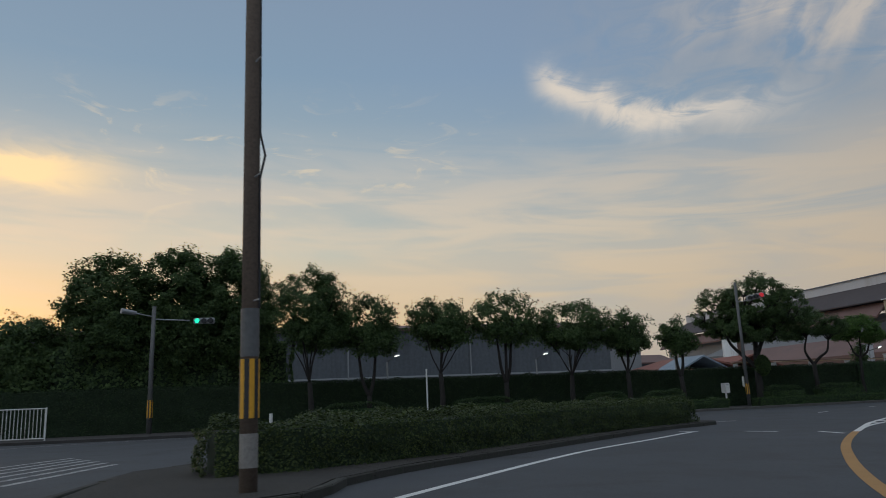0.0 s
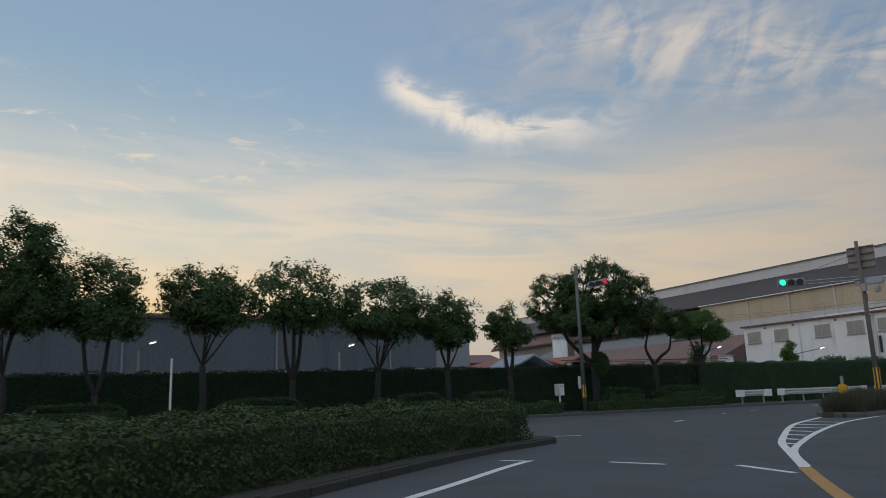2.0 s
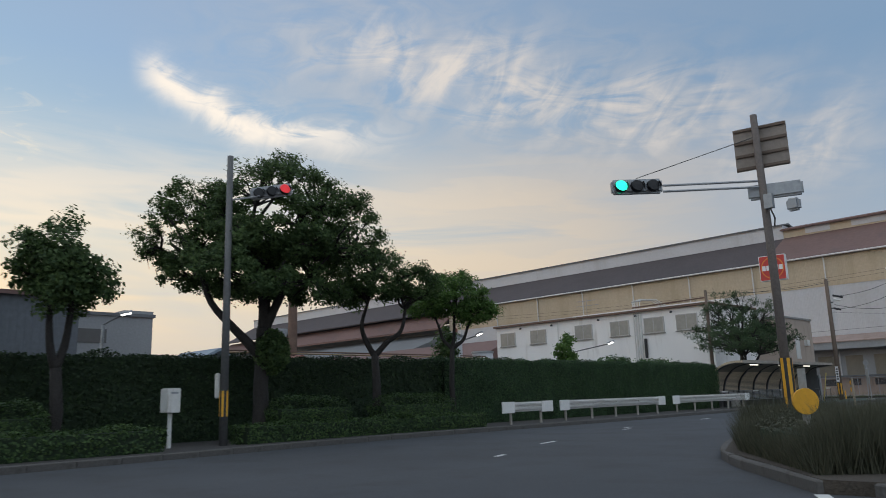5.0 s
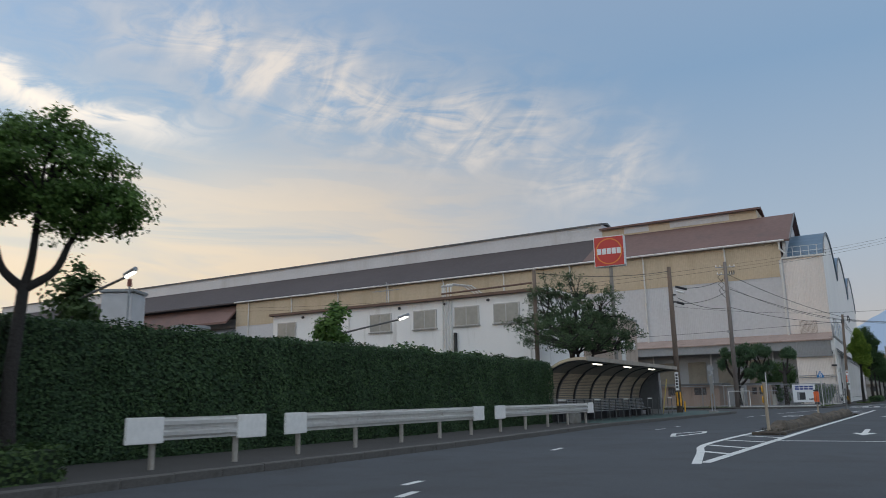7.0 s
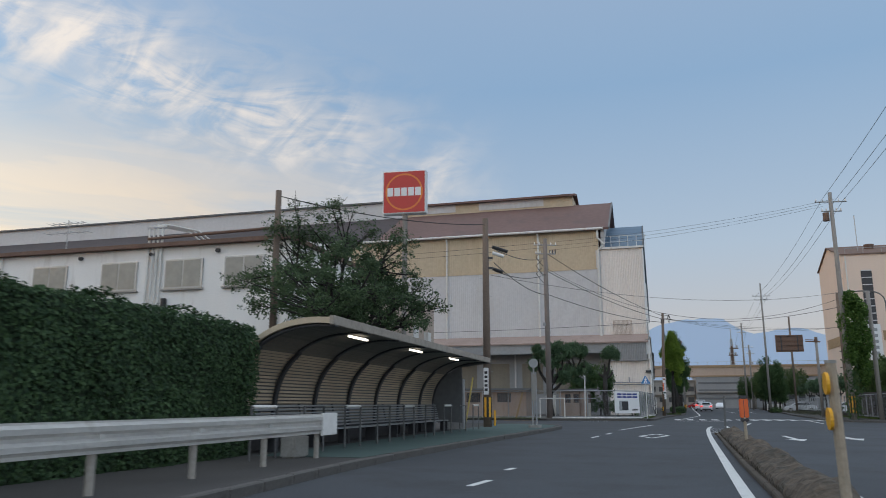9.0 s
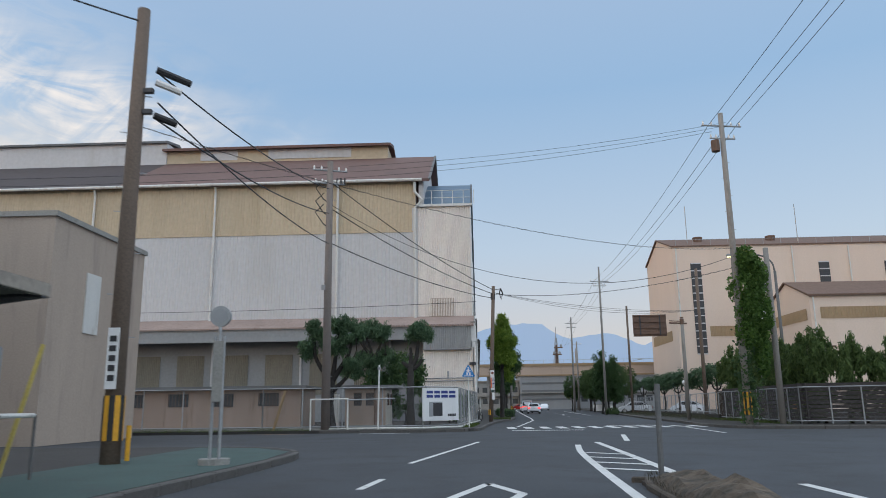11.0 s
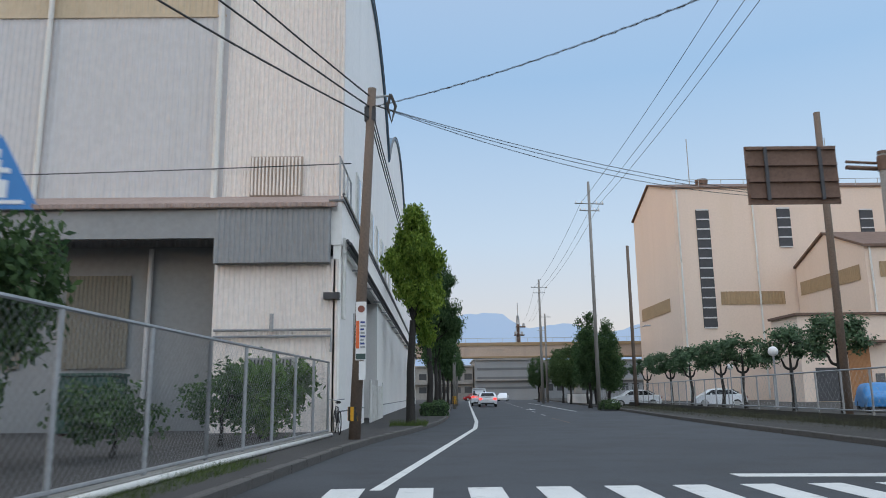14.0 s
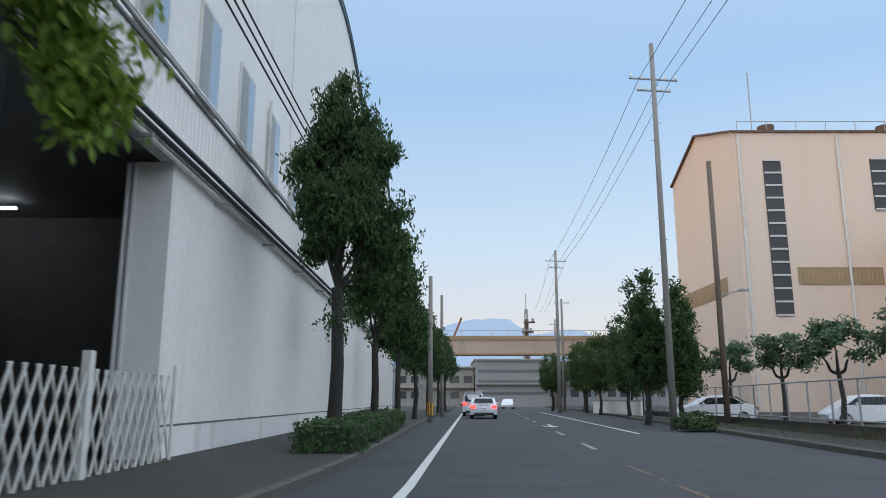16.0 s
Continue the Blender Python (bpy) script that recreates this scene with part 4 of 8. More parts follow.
for a, b in (((19.8, -74.0), (21.1, -74.3)), ((17.9, -75.0), (18.9, -74.65)), ((16.2, -76.2), (16.7, -75.85)), ((14.6, -77.3), (15.3, -76.8)), 
             ((0.35, -52.3), (0.04, -51.3)), ((-1.6, -45.3), (-1.72, -44.7)), ((2.05, -56.0), (1.86, -55.5)), ((-2.33, -44.1), (-2.4, -43.5)), ((-3.94, -24.7), (-3.83, -23.8)), ((-3.93, -21.9), (-3.87, -21.4)), ((10.4, -71.1), (10.75, -70.4)), ((6.6, -63.1), (5.7, -61.8)), ((-3.2, -36.5), (-3.3, -35.6))):
    marking("bend_dash", ribbon([a, b], 0.13), label="short white guide dash through the junction")
# markings of the road beyond the hedge island
for i in range(6):
    marking("slip_hatch", ribbon([(22.0 - 1.1 * i, -93.7 - 0.45 * i), (16.9 - 0.9 * i, -92.6 - 0.4 * i)], 0.2), "paint_worn", "worn white hatching on the slip road")
marking("slip_dash", ribbon([(22.2, -91.2), (18.6, -90.4)], 0.15), "paint_worn", "worn white arrow shaft on the slip road")
marking("slip_edge", ribbon([(2.0, -101), (-0.5, -98), (-1.8, -93), (-2.2, -86)], 0.14), "paint_worn", "worn white edge line on the slip road")

# raised islands
ISLAND = [(9.4, -58.6), (6.5, -54.9), (4.75, -50.6), (4.0, -48.3), (4.5, -47.4), (5.6, -47.6), (8.6, -51.4), (10.6, -57.4), (10.3, -58.6)]
setting("signal_island", prism(ISLAND[::-1] if sum(a[0] * b[1] - b[0] * a[1] for a, b in zip(ISLAND, ISLAND[1:] + ISLAND[:1])) < 0 else ISLAND, -0.02, 0.16), "soil", "kerbed traffic island of bare soil", "traffic island")
kerb_stones("signal_island_kerb", "worn grey kerb stones round the traffic island", smooth_line(ISLAND + ISLAND[:1], 3), 0.15, 0.15, "kerb")
MEDIAN = [(0.15, -28.3), (0.8, -28.45), (1.1, -20.0), (1.38, -12.0), (1.68, -4.2), (1.4, -3.6), (1.05, -4.2), (0.72, -12.0), (0.4, -20.0)]
setting("median", prism(MEDIAN, -0.02, 0.06), "soil", "narrow raised median of soil and weeds between kerbs", "median")
bm = bmesh.new()
rows = []
for i in range(100):
    y = -28.3 + 24.4 * i / 99
    mid = 0.50 + (y + 28.1) * 0.0372
    end = min(1.0, (i + 0.15) / 7, (99.15 - i) / 7)
    half = 0.34 * end ** 0.5
    lift = end ** 0.6 * (0.27 + 0.13 * noise.noise(Vector((y * 0.7, 0.0, 4.0))))
    rows.append([bm.verts.new((mid + half * math.cos(q) + 0.05 * end * noise.noise(Vector((y * 1.3, q, 1.0))), y, 0.055 + (lift + 0.08 * end * noise.noise(Vector((y * 2.6, q * 2.0, 8.0)))) * math.sin(q) ** 0.8 * (1.0 + 0.25 * math.cos(q)))) for q in [math.pi * j / 10 for j in range(11)]])
for a, b in zip(rows, rows[1:]):
    for j in range(10):
        bm.faces.new((a[j], b[j], b[j + 1], a[j + 1]))
bmesh.ops.recalc_face_normals(bm, faces=bm.faces)
setting("median_mound", bm, "median_soil", "uneven brown mound of soil along the median", "median")
kerb_stones("median_kerb", "dark worn kerb stones of the narrow median", MEDIAN + MEDIAN[:1], 0.09, 0.10, "median_kerb")
blades("median_weeds", "dry weeds on the narrow median", MEDIAN, 3000, 0.12, "median_weed", 0.12, 3)
HEDGE_ISLAND = [(30.0, -91.8), (27.7, -88.4), (26.2, -87.9), (24.2, -86.4), (21.8, -83.8), (17.6, -79.2), (14.4, -75.4), (12.8, -72.7), (11.2, -72.6), (9.2, -75.6), (12.6, -81.5), (17.0, -87.0), (22.0, -91.4)]
setting("hedge_island", prism(HEDGE_ISLAND, -0.02, 0.14), "island_soil", "dark soil island under the long hedge", "traffic island")
kerb_stones("hedge_island_kerb", "dark kerb stones round the hedge island", smooth_line(HEDGE_ISLAND + HEDGE_ISLAND[:1], 2), 0.13, 0.16, "mossy_kerb")

# ---- the long factory ----
FY = 42.3                 # plane of its front
factory = thing("factory_building", "long grey and faded yellow corrugated factory with brown roof", "factory")
part("grey_wall", ribs((-97, FY), (-6.15, FY), 5.0, 15.1, (0, -1), 0.22, 0.022), "grey_metal", factory, "pale grey corrugated wall")
part("yellow_wall", ribs((-97, FY), (-6.15, FY), 15.06, 19.3, (0, -1), 0.22, 0.022), "yellow_metal", factory, "faded yellow corrugated wall")
part("backing", box(-97, -6.1, FY + 0.05, FY + 0.25, 0.0, 19.2), "mid_cladding", factory)
part("seam", box(-97, -6.1, FY - 0.07, FY + 0.02, 15.0, 15.09), "yellow_metal", factory)
ROOF = [(41.8, 19.35), (51.3, 24.45), (60.6, 19.35), (60.6, 19.1), (51.3, 24.2), (41.8, 19.1)]
part("roof", extrude_x(ROOF, -30.9, -5.0), "brown_roof", factory, "brown sheet roof")
part("old_roof", extrude_x(ROOF, -190, -30.9), "old_roof", factory, "darker old sheet roof")
part("gutter", tube([(-97, 41.75, 19.25), (-5.6, 41.75, 19.25)], 0.13, 8), "white_metal", factory, "pale gutter along the eaves")
part("gable", extrude_x([(42.4, 7.0), (60.0, 7.0), (60.0, 19.3), (51.3, 24.1), (42.4, 19.3)], -5.9, -5.5), "grey_metal", factory, "pale grey gable wall")
part("gable_trim", tube([(-4.98, 41.8, 19.3), (-4.98, 51.3, 24.45), (-4.98, 60.6, 19.3)], 0.12, 4), "dark_cladding", factory)
part("monitor_wall", box(-31, -9.5, 51.15, 56.0, 23.9, 25.6), "yellow_metal", factory, "faded yellow ridge monitor wall")
for k, (x0, x1) in enumerate(((-27.6, -24.0), (-21.0, -13.0))):
    part("monitor_panel", box(x0, x1, 51.08, 51.2, 24.6, 25.55), "grey_metal", factory, "grey patch on the ridge monitor")
part("monitor_roof", extrude_x([(50.6, 25.5), (50.6, 25.75), (53.6, 26.5), (56.6, 25.75), (56.6, 25.5), (53.6, 26.2)], -31.2, -9.2), "brown_roof", factory)
part("west_monitor_wall", box(-190, -30.9, 51.0, 56.2, 23.9, 26.5), "grey_metal", factory, "pale grey ridge monitor wall")
part("west_monitor_roof", extrude_x([(50.7, 26.4), (50.7, 26.6), (53.6, 27.2), (56.5, 26.6), (56.5, 26.4), (53.6, 26.9)], -190, -30.8), "dark_cladding", factory)
for k in range(9):
    x = -12.5 - 10.15 * k
    part("downpipe", tube([(x, 41.9, 19.1), (x, 42.1, 18.6), (x, 42.12, 7.9)], 0.10, 8), "white_metal", factory, "pale downpipe")
part("downpipe", tube([(-6.2, 41.95, 19.2), (-6.2, 42.0, 18.3), (-5.6, 42.0, 17.6), (-6.2, 42.0, 16.9), (-6.2, 42.05, 7.9)], 0.12, 8), "white_metal", factory, "pale downpipe with an elbow")
# lean-to along the front
part("lean_to_roof", extrude_x([(42.3, 8.15), (42.3, 8.05), (39.75, 7.08), (39.75, 7.2)], -97, -1.62), "pink_roof", factory, "weathered lean-to roof")
part("lean_to_ribs", ribs((-14.0, 39.72), (-1.62, 39.72), 7.10, 7.24, (0, -1), 0.2, 0.03), "pink_roof", factory)
part("fascia", box(-97, -5.45, 39.9, 40.05, 6.15, 7.1), "mid_cladding", factory, "grey fascia under the lean-to roof")
part("corner_fascia", ribs((-5.45, 39.86), (-1.82, 39.86), 5.34, 7.1, (0, -1), 0.16, 0.03), "mid_cladding", factory, "grey corrugated box under the lean-to roof")
part("corner_fascia_core", box(-5.45, -1.82, 39.9, 40.2, 5.34, 7.1), "mid_cladding", factory)
part("corner_wall", ribs((-5.5, 40.25), (-1.56, 40.25), 0.1, 5.5, (0, -1), 0.16, 0.03), "cream_metal", factory, "cream corrugated corner wall")
part("corner_core", box(-5.5, -1.76, 40.3, 42.2, 0.1, 5.6), "mid_cladding", factory)
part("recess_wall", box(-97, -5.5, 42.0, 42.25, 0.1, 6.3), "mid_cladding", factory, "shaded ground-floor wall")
for k in range(16):
    x = -8.8 - 3.5 * k
    part("shutter", ribs((x - 2.15, 41.92), (x, 41.92), 2.2, 5.3, (0, -1), 0.14, 0.03), "shutter", factory, "old yellowish roller shutter")
    if k % 2 == 0:
        part("post", tube([(x + 0.65, 41.85, 0.1), (x + 0.65, 41.85, 6.2)], 0.09, 8), "grey_metal", factory, "pale downpipe")
w = part("corner_window", box(-4.3, -2.85, 40.12, 40.24, 0.95, 2.4), "alu", factory, "wide ground-floor window with a barred top")
part("pane", box(-4.22, -2.93, 40.10, 40.12, 1.02, 1.62), "window", w)
for k in range(12):
    part("window_bar", box(-4.22 + 0.11 * k, -4.17 + 0.11 * k, 40.08, 40.12, 1.68, 2.34), "dark_metal", w)
for z in (3.05, 3.25):
    part("wall_pipe", tube([(-5.4, 40.1, z), (-1.75, 40.1, z), (-1.75, 40.1, z - 0.5)], 0.04, 6), "galv", factory, "thin wall pipe")
part("wall_duct", tube([(-3.6, 40.05, 3.2), (-3.6, 40.05, 3.75)], 0.07, 6), "galv", factory)
part("wall_box", box(-2.0, -1.5, 40.0, 40.25, 4.2, 4.4), "dark_metal", factory)
# annex with barrel roofs along the street
AX0, AX1 = -6.0, -1.72


def arc(y0, y1, z0, zt, n=18):
    """A barrel's outline from y0 to y1, rising from z0 to zt."""
    c, hgt = (y0 + y1) / 2, zt - z0
    half = (y1 - y0) / 2
    rad = (half * half + hgt * hgt) / (2 * hgt)
    return [(c + rad * math.sin(a), zt - rad + rad * math.cos(a)) for a in [math.asin(half / rad) * (-1 + 2 * i / n) for i in range(n + 1)]]


part("annex_front", ribs((AX0, FY - 0.02), (AX1, FY - 0.02), 7.7, 17.15, (0, -1), 0.17, 0.05), "cream_metal", factory, "cream corrugated annex wall")
part("corner_panel", box(AX0 - 0.45, AX0 + 0.02, FY - 0.04, FY + 0.6, 7.7, 17.0), "grey_metal", factory)
part("annex_gutter", box(AX0 - 0.1, AX1 + 0.15, FY - 0.25, FY + 0.1, 17.05, 17.25), "white_metal", factory)
for (y0, y1, z0, zt) in ((42.35, 66.0, 17.2, 21.6), (66.1, 92.0, 17.2, 22.2), (92.1, 118.0, 17.2, 22.4)):
    a = arc(y0, y1, z0, zt)
    part("barrel_roof", extrude_x(a + [(y, z - 0.2) for y, z in a[::-1]], AX0 - 8.0 if y0 > 60 else AX0, AX1 + 0.12), "blue_roof", factory, "blue-grey barrel roof", smooth=False)
    part("street_wall", extrude_x([(y0, 6.4)] + [(y, z - 0.1) for y, z in a] + [(y1, 6.4)], AX1 - 0.25, AX1), "white_metal_wall", factory, "white clad wall under the barrel roof")
    part("verge_trim", tube([(AX1 + 0.1, y, z + 0.02) for y, z in a], 0.07, 5), "dark_cladding", factory)
part("annex_core", box(AX0, AX1 - 0.3, FY + 0.1, 66, 6.5, 17.0), "mid_cladding", factory)
for x in [AX0 + 0.3 + 0.86 * k for k in range(6)]:
    part("roof_rail_post", box(x - 0.03, x + 0.03, FY - 0.12, FY - 0.06, 17.2, 18.4), "white_metal", factory)
for z in (17.8, 18.4):
    part("roof_rail", tube([(AX0 + 0.2, FY - 0.09, z), (AX1, FY - 0.09, z)], 0.025, 6), "white_metal", factory)
vent = part("louvre_vent", box(-4.97, -3.14, FY - 0.16, FY - 0.06, 8.1, 9.56), "beige_plaster", factory, "brown louvred vent")
for k in range(14):
    part("louvre_blade", box(-4.93 + 0.128 * k, -4.87 + 0.128 * k, FY - 0.22, FY - 0.155, 8.14, 9.52), "cream_metal", vent)
# street side, ground floor, with the gateway and its dark hall
SX = -1.5
side = [("side_wall", 40.25, 48.1, 0.1, 5.95), ("side_wall", 54.8, 118, 0.1, 5.95)]
for name, y0, y1, z0, z1 in side:
    part(name, box(SX - 0.25, SX, y0, y1, z0, z1), "white_metal_wall", factory, "white clad street wall")
    part("plinth_line", box(SX, SX + 0.025, y0, y1, 0.72, 0.76), "dark_cladding", factory)
    part("plinth", box(SX, SX + 0.018, y0, y1, 0.1, 0.72), "white_plaster", factory)
part("gateway_lintel", box(SX - 0.25, SX, 48.1, 54.8, 5.80, 5.95), "white_metal_wall", factory)
part("street_band", ribs((SX + 0.03, 40.2), (SX + 0.03, 118), 5.95, 7.38, (1, 0), 0.24, 0.022), "white_metal_wall", factory, "white ribbed band above the ground floor")
part("street_band_core", box(SX - 0.4, SX + 0.025, 40.2, 118, 5.954, 7.38), "white_metal_wall", factory)
part("band_coping", box(SX - 0.4, SX + 0.10, 40.15, 118, 7.384, 7.44), "dark_cladding", factory, "dark coping on the band")
part("coping_pipe", tube([(SX + 0.12, 40.2, 7.56), (SX + 0.12, 117, 7.56)], 0.035, 6), "white_metal", factory, "pale pipe along the coping")
part("gateway_jamb", box(SX - 0.85, SX, 54.65, 54.79, 0.1, 5.80), "white_plaster", factory, "pale jamb of the gateway")
for x in (SX - 0.72, SX - 0.84):
    part("jamb_pipe", tube([(x, 54.58, 0.1), (x, 54.58, 5.75)], 0.05, 8), "grey_metal", factory)
part("hall_floor", box(-13, SX - 0.25, 44.5, 60, 0.05, 0.15), "verge", factory)
# walls near-black below a greyer ceiling: the hall's gloom is put into the colours
part("hall_back", box(-13.3, -13.0, 44.5, 60, 0.1, 6.2), "black_paint_and_shade", factory)
part("hall_side", box(-13, SX - 0.25, 44.2, 44.5, 0.1, 6.2), "black_paint_and_shade", factory)
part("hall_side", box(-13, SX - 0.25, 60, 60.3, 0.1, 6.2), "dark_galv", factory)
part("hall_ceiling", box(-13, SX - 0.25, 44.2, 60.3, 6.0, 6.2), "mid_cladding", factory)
for k in range(5):
    part("hall_beam", box(-12.9, -12.5, 46 + 2.9 * k, 46.4 + 2.9 * k, 0.1, 6.0), "dark_cladding", factory)
# extra glowing tubes, added only to lift the hall's darkness
for y in (47.5, 51.0, 54.5, 58.0):
    part("hall_tube", tube([(-9.5, y, 5.75), (-6.5, y, 5.75)], 0.04, 6), "hall_fill_glow", factory, "added glowing tube that brightens the hall")
for z in (0.75, 1.45, 2.15):
    part("hall_lamp", tube([(-12.85, 56.2, z), (-12.85, 57.0, z)], 0.03, 6), "tube_light", factory, "lit tube lamp deep in the hall")
for zz, xx in ((6.00, SX + 0.30), (5.88, SX + 0.22), (5.74, SX + 0.12), (6.10, SX + 0.20), (7.64, SX + 0.06)):
    part("conduit", tube([(xx, 40.3, zz), (xx, 116, zz)], 0.055, 6), "white_metal" if zz < 5.8 else "dark_metal", factory, "dark service pipe")
for k in range(14):
    y = 43.5 + 4.6 * k
    part("pipe_bracket", box(SX - 0.02, SX + 0.34, y - 0.03, y + 0.03, 5.62, 5.68), "galv", factory)
grille = part("grille_window", box(SX, SX + 0.06, 43.88, 45.52, 0.90, 4.15), "alu", factory, "tall window with an upper louvre")
part("grille_back", box(SX + 0.06, SX + 0.066, 43.95, 45.45, 2.52, 4.08), "rust", grille)
for k in range(11):
    part("grille_bar", box(SX + 0.066, SX + 0.09, 43.98 + 0.137 * k, 44.015 + 0.137 * k, 2.52, 4.08), "white_metal", grille)
part("pane", box(SX + 0.06, SX + 0.072, 43.95, 45.45, 0.98, 2.46), "window", grille)
part("blind", box(SX + 0.072, SX + 0.076, 44.35, 45.2, 1.0, 1.75), "frosted", grille, "pale blind behind the lower pane")
part("grille_sill", box(SX, SX + 0.14, 43.82, 45.58, 0.82, 0.90), "white_plaster", grille)
for k in range(7):
    y = 46.2 + 3.3 * k
    w = part("upper_window", box(AX1, AX1 + 0.07, y, y + 1.45, 7.95, 10.2), "white_metal", factory, "upper window in a pale frame")
    for j in range(2):
        part("pane", box(AX1 + 0.07, AX1 + 0.08, y + 0.07 + 0.68 * j, y + 0.69 + 0.68 * j, 8.05, 10.1), ("sky_tinted_pane", "frosted")[(j + 1) % 2], w)
    part("sill", box(AX1, AX1 + 0.16, y - 0.06, y + 1.51, 7.86, 7.94), "white_plaster", w)
part("wall_downpipe", tube([(AX1 + 0.1, 62.6, 10.4), (AX1 + 0.1, 62.6, 7.7)], 0.05, 7), "white_metal", factory, "pale downpipe")
# thin pipes at the corner
for k, y in enumerate((40.5, 40.75)):
    part("corner_pipe", tube([(SX + 0.08, y, 3.6 + 0.2 * k), (SX + 0.08, y, 6.2 - 0.3 * k), (SX + 0.08, y + 1.5, 6.25 - 0.3 * k)], (0.07, 0.05)[k], 7), "white_metal", factory, "corner downpipe")
for k in range(4):
    part("balcony_post", box(SX - 0.1, SX - 0.04, 40.3 + 1.0 * k, 40.36 + 1.0 * k, 7.44, 8.9), "galv", factory)
part("balcony_rail", tube([(SX - 0.07, 40.2, 8.9), (SX - 0.07, 43.5, 8.9)], 0.03, 6), "galv", factory)
# western wing, lower and darker
part("west_wall", box(-190, -97, 43.2, 43.6, 0, 16.5), "mid_cladding", factory, "grey west wing wall")
part("west_eave", extrude_x([(40.0, 15.8), (43.3, 19.0), (43.3, 18.6), (40.0, 15.4)], -190, -97), "brown_roof", factory)
part("west_lean_to", extrude_x([(30, 10.5), (43.3, 15.0), (43.3, 0), (30, 0)], -150, -97), "dark_cladding", factory, "dark lean-to wing")
part("west_end_roof", extrude_x([(20, 7.0), (30, 11.0), (30, 0), (20, 0)], -130, -70), "brown_roof", factory, "low brown-roofed wing")

# ---- office block with windows, behind the hedge ----
office = thing("office_block", "long two-storey white plastered block with a flat brown eave", "office building")
part("wall", box(-42.5, -17.3, -5.0, 4.0, 0.1, 8.75), "white_plaster", office)
part("eave", box(-42.7, -17.1, -5.35, 4.2, 8.75, 8.95), "rust", office)
part("upper_setback", box(-35.0, -18, -1.0, 4.0, 8.95, 9.6), "white_plaster", office)
for x0 in (-41.9, -37.7, -31.9, -27.7, -24.0, -20.7):
    w = part("window", box(x0, x0 + 2.1, -5.08, -4.95, 6.68, 8.12), "alu", office, "two-pane aluminium window")
    for k in range(2):
        part("pane", box(x0 + 0.07 + k, x0 + 0.99 + k, -5.10, -5.07, 6.75, 8.05), "frosted", w)
    part("sill", box(x0 - 0.08, x0 + 2.18, -5.16, -5.0, 6.58, 6.66), "concrete", w)
    v = part("wall_vent", tube([(x0 + 2.9, -5.0, 8.45), (x0 + 2.9, -5.18, 8.42)], 0.1, 8), "dark_metal", office)
for x in (-34.0, -25.0, -24.75, -24.5, -24.25, -17.8):
    part("drainpipe", tube([(x, -5.1, 9.9 if -26 < x < -24 else 8.7), (x, -5.1, 0.2)], 0.055, 7), "white_metal", office, "pale drainpipe")
part("pipe_head", box(-25.1, -24.1, -5.16, -5.04, 9.72, 9.80), "galv", office)
part("roof_pipe", tube([(-25, -5.2, 9.2), (-17.5, -5.2, 9.35)], 0.07, 6), "rust", office)
part("black_downpipe", tube([(-23.9, -5.14, 4.4), (-23.9, -5.14, 6.2)], 0.13, 8), "black_paint_and_shade", office, "thick black lower downpipe")
for k in range(3):
    part("bent_pipe", tube([(-24.7 + 0.25 * k, -5.1, 9.75), (-24.7 + 0.25 * k, -4.9, 9.95), (-24.1 + 0.3 * k, -3.2, 9.95), (-23.6 + 0.3 * k, -2.0, 9.3)], 0.05, 6), "white_metal", office, "pale pipe bent back over the roof")
aerial = thing("television_aerial", "thin metal television aerial on the office roof", "antenna", -31.0, -4.0, 8.95)
part("mast", tube([(0, 0, -0.1), (0, 0, 1.9)], 0.025, 6), "galv", aerial)
for z, ln in ((1.7, 1.1), (1.2, 1.3)):
    part("boom", tube([(-ln, 0, z), (ln, 0, z)], 0.02, 5), "galv", aerial)
    for k in range(7):
        x = -ln + 2 * ln * k / 6
        part("rod", tube([(x, -0.35, z), (x, 0.35, z)], 0.012, 4), "galv", aerial)
# stair tower at its end, seen between the cherry tree and the pole
tower = thing("stair_block", "small beige plastered block with a flat roof and a pale door", "building")
part("wall", box(-22.5, -16.9, 10.0, 17.5, 0.0, 8.3), "beige_plaster", tower)
part("parapet", box(-22.6, -16.8, 9.9, 17.6, 8.3, 8.5), "concrete", tower)
part("door", box(-16.9, -16.85, 12.5, 13.6, 4.2, 6.6), "white_metal", tower, "white door")
part("lamp_box", box(-16.9, -16.6, 15.0, 15.8, 5.6, 6.2), "white_metal", tower)

# ---- peach warehouse across the street ----
ware = thing("warehouse", "tall peach-coloured warehouse with dark louvred strip windows", "warehouse")
part("wall", extrude_x([(112, 0.1), (112, 27.75), (122.4, 31.0), (131.7, 27.75), (131.7, 0.1)], 32.8, 90), "peach", ware)
part("roof", extrude_x([(111.8, 27.7), (122.4, 31.02), (131.9, 27.7), (131.9, 27.9), (122.4, 31.25), (111.8, 27.9)], 32.5, 90.3), "rust", ware)
for x0, z0, z1 in ((35.65, 9.25, 24.75), (46.35, 19.7, 24.9), (57.3, 19.7, 24.6), (68.3, 19.7, 24.6)):
    w = part("strip_window", box(x0, x0 + 1.75, 111.9, 112.05, z0, z1), "dark_metal", ware, "dark louvred strip window")
    n = int((z1 - z0) / 1.2)
    for k in range(n + 1):
        z = z0 + (z1 - z0) * k / n
        part("louvre", box(x0 + 0.05, x0 + 1.7, 111.82, 111.92, z - 0.09, z + 0.09), "grey_metal", w)
part("band", ribs((38.1, 111.95), (46.4, 111.95), 12.2, 13.9, (0, -1), 0.4, 0.06), "ochre", ware, "ochre louvred band")
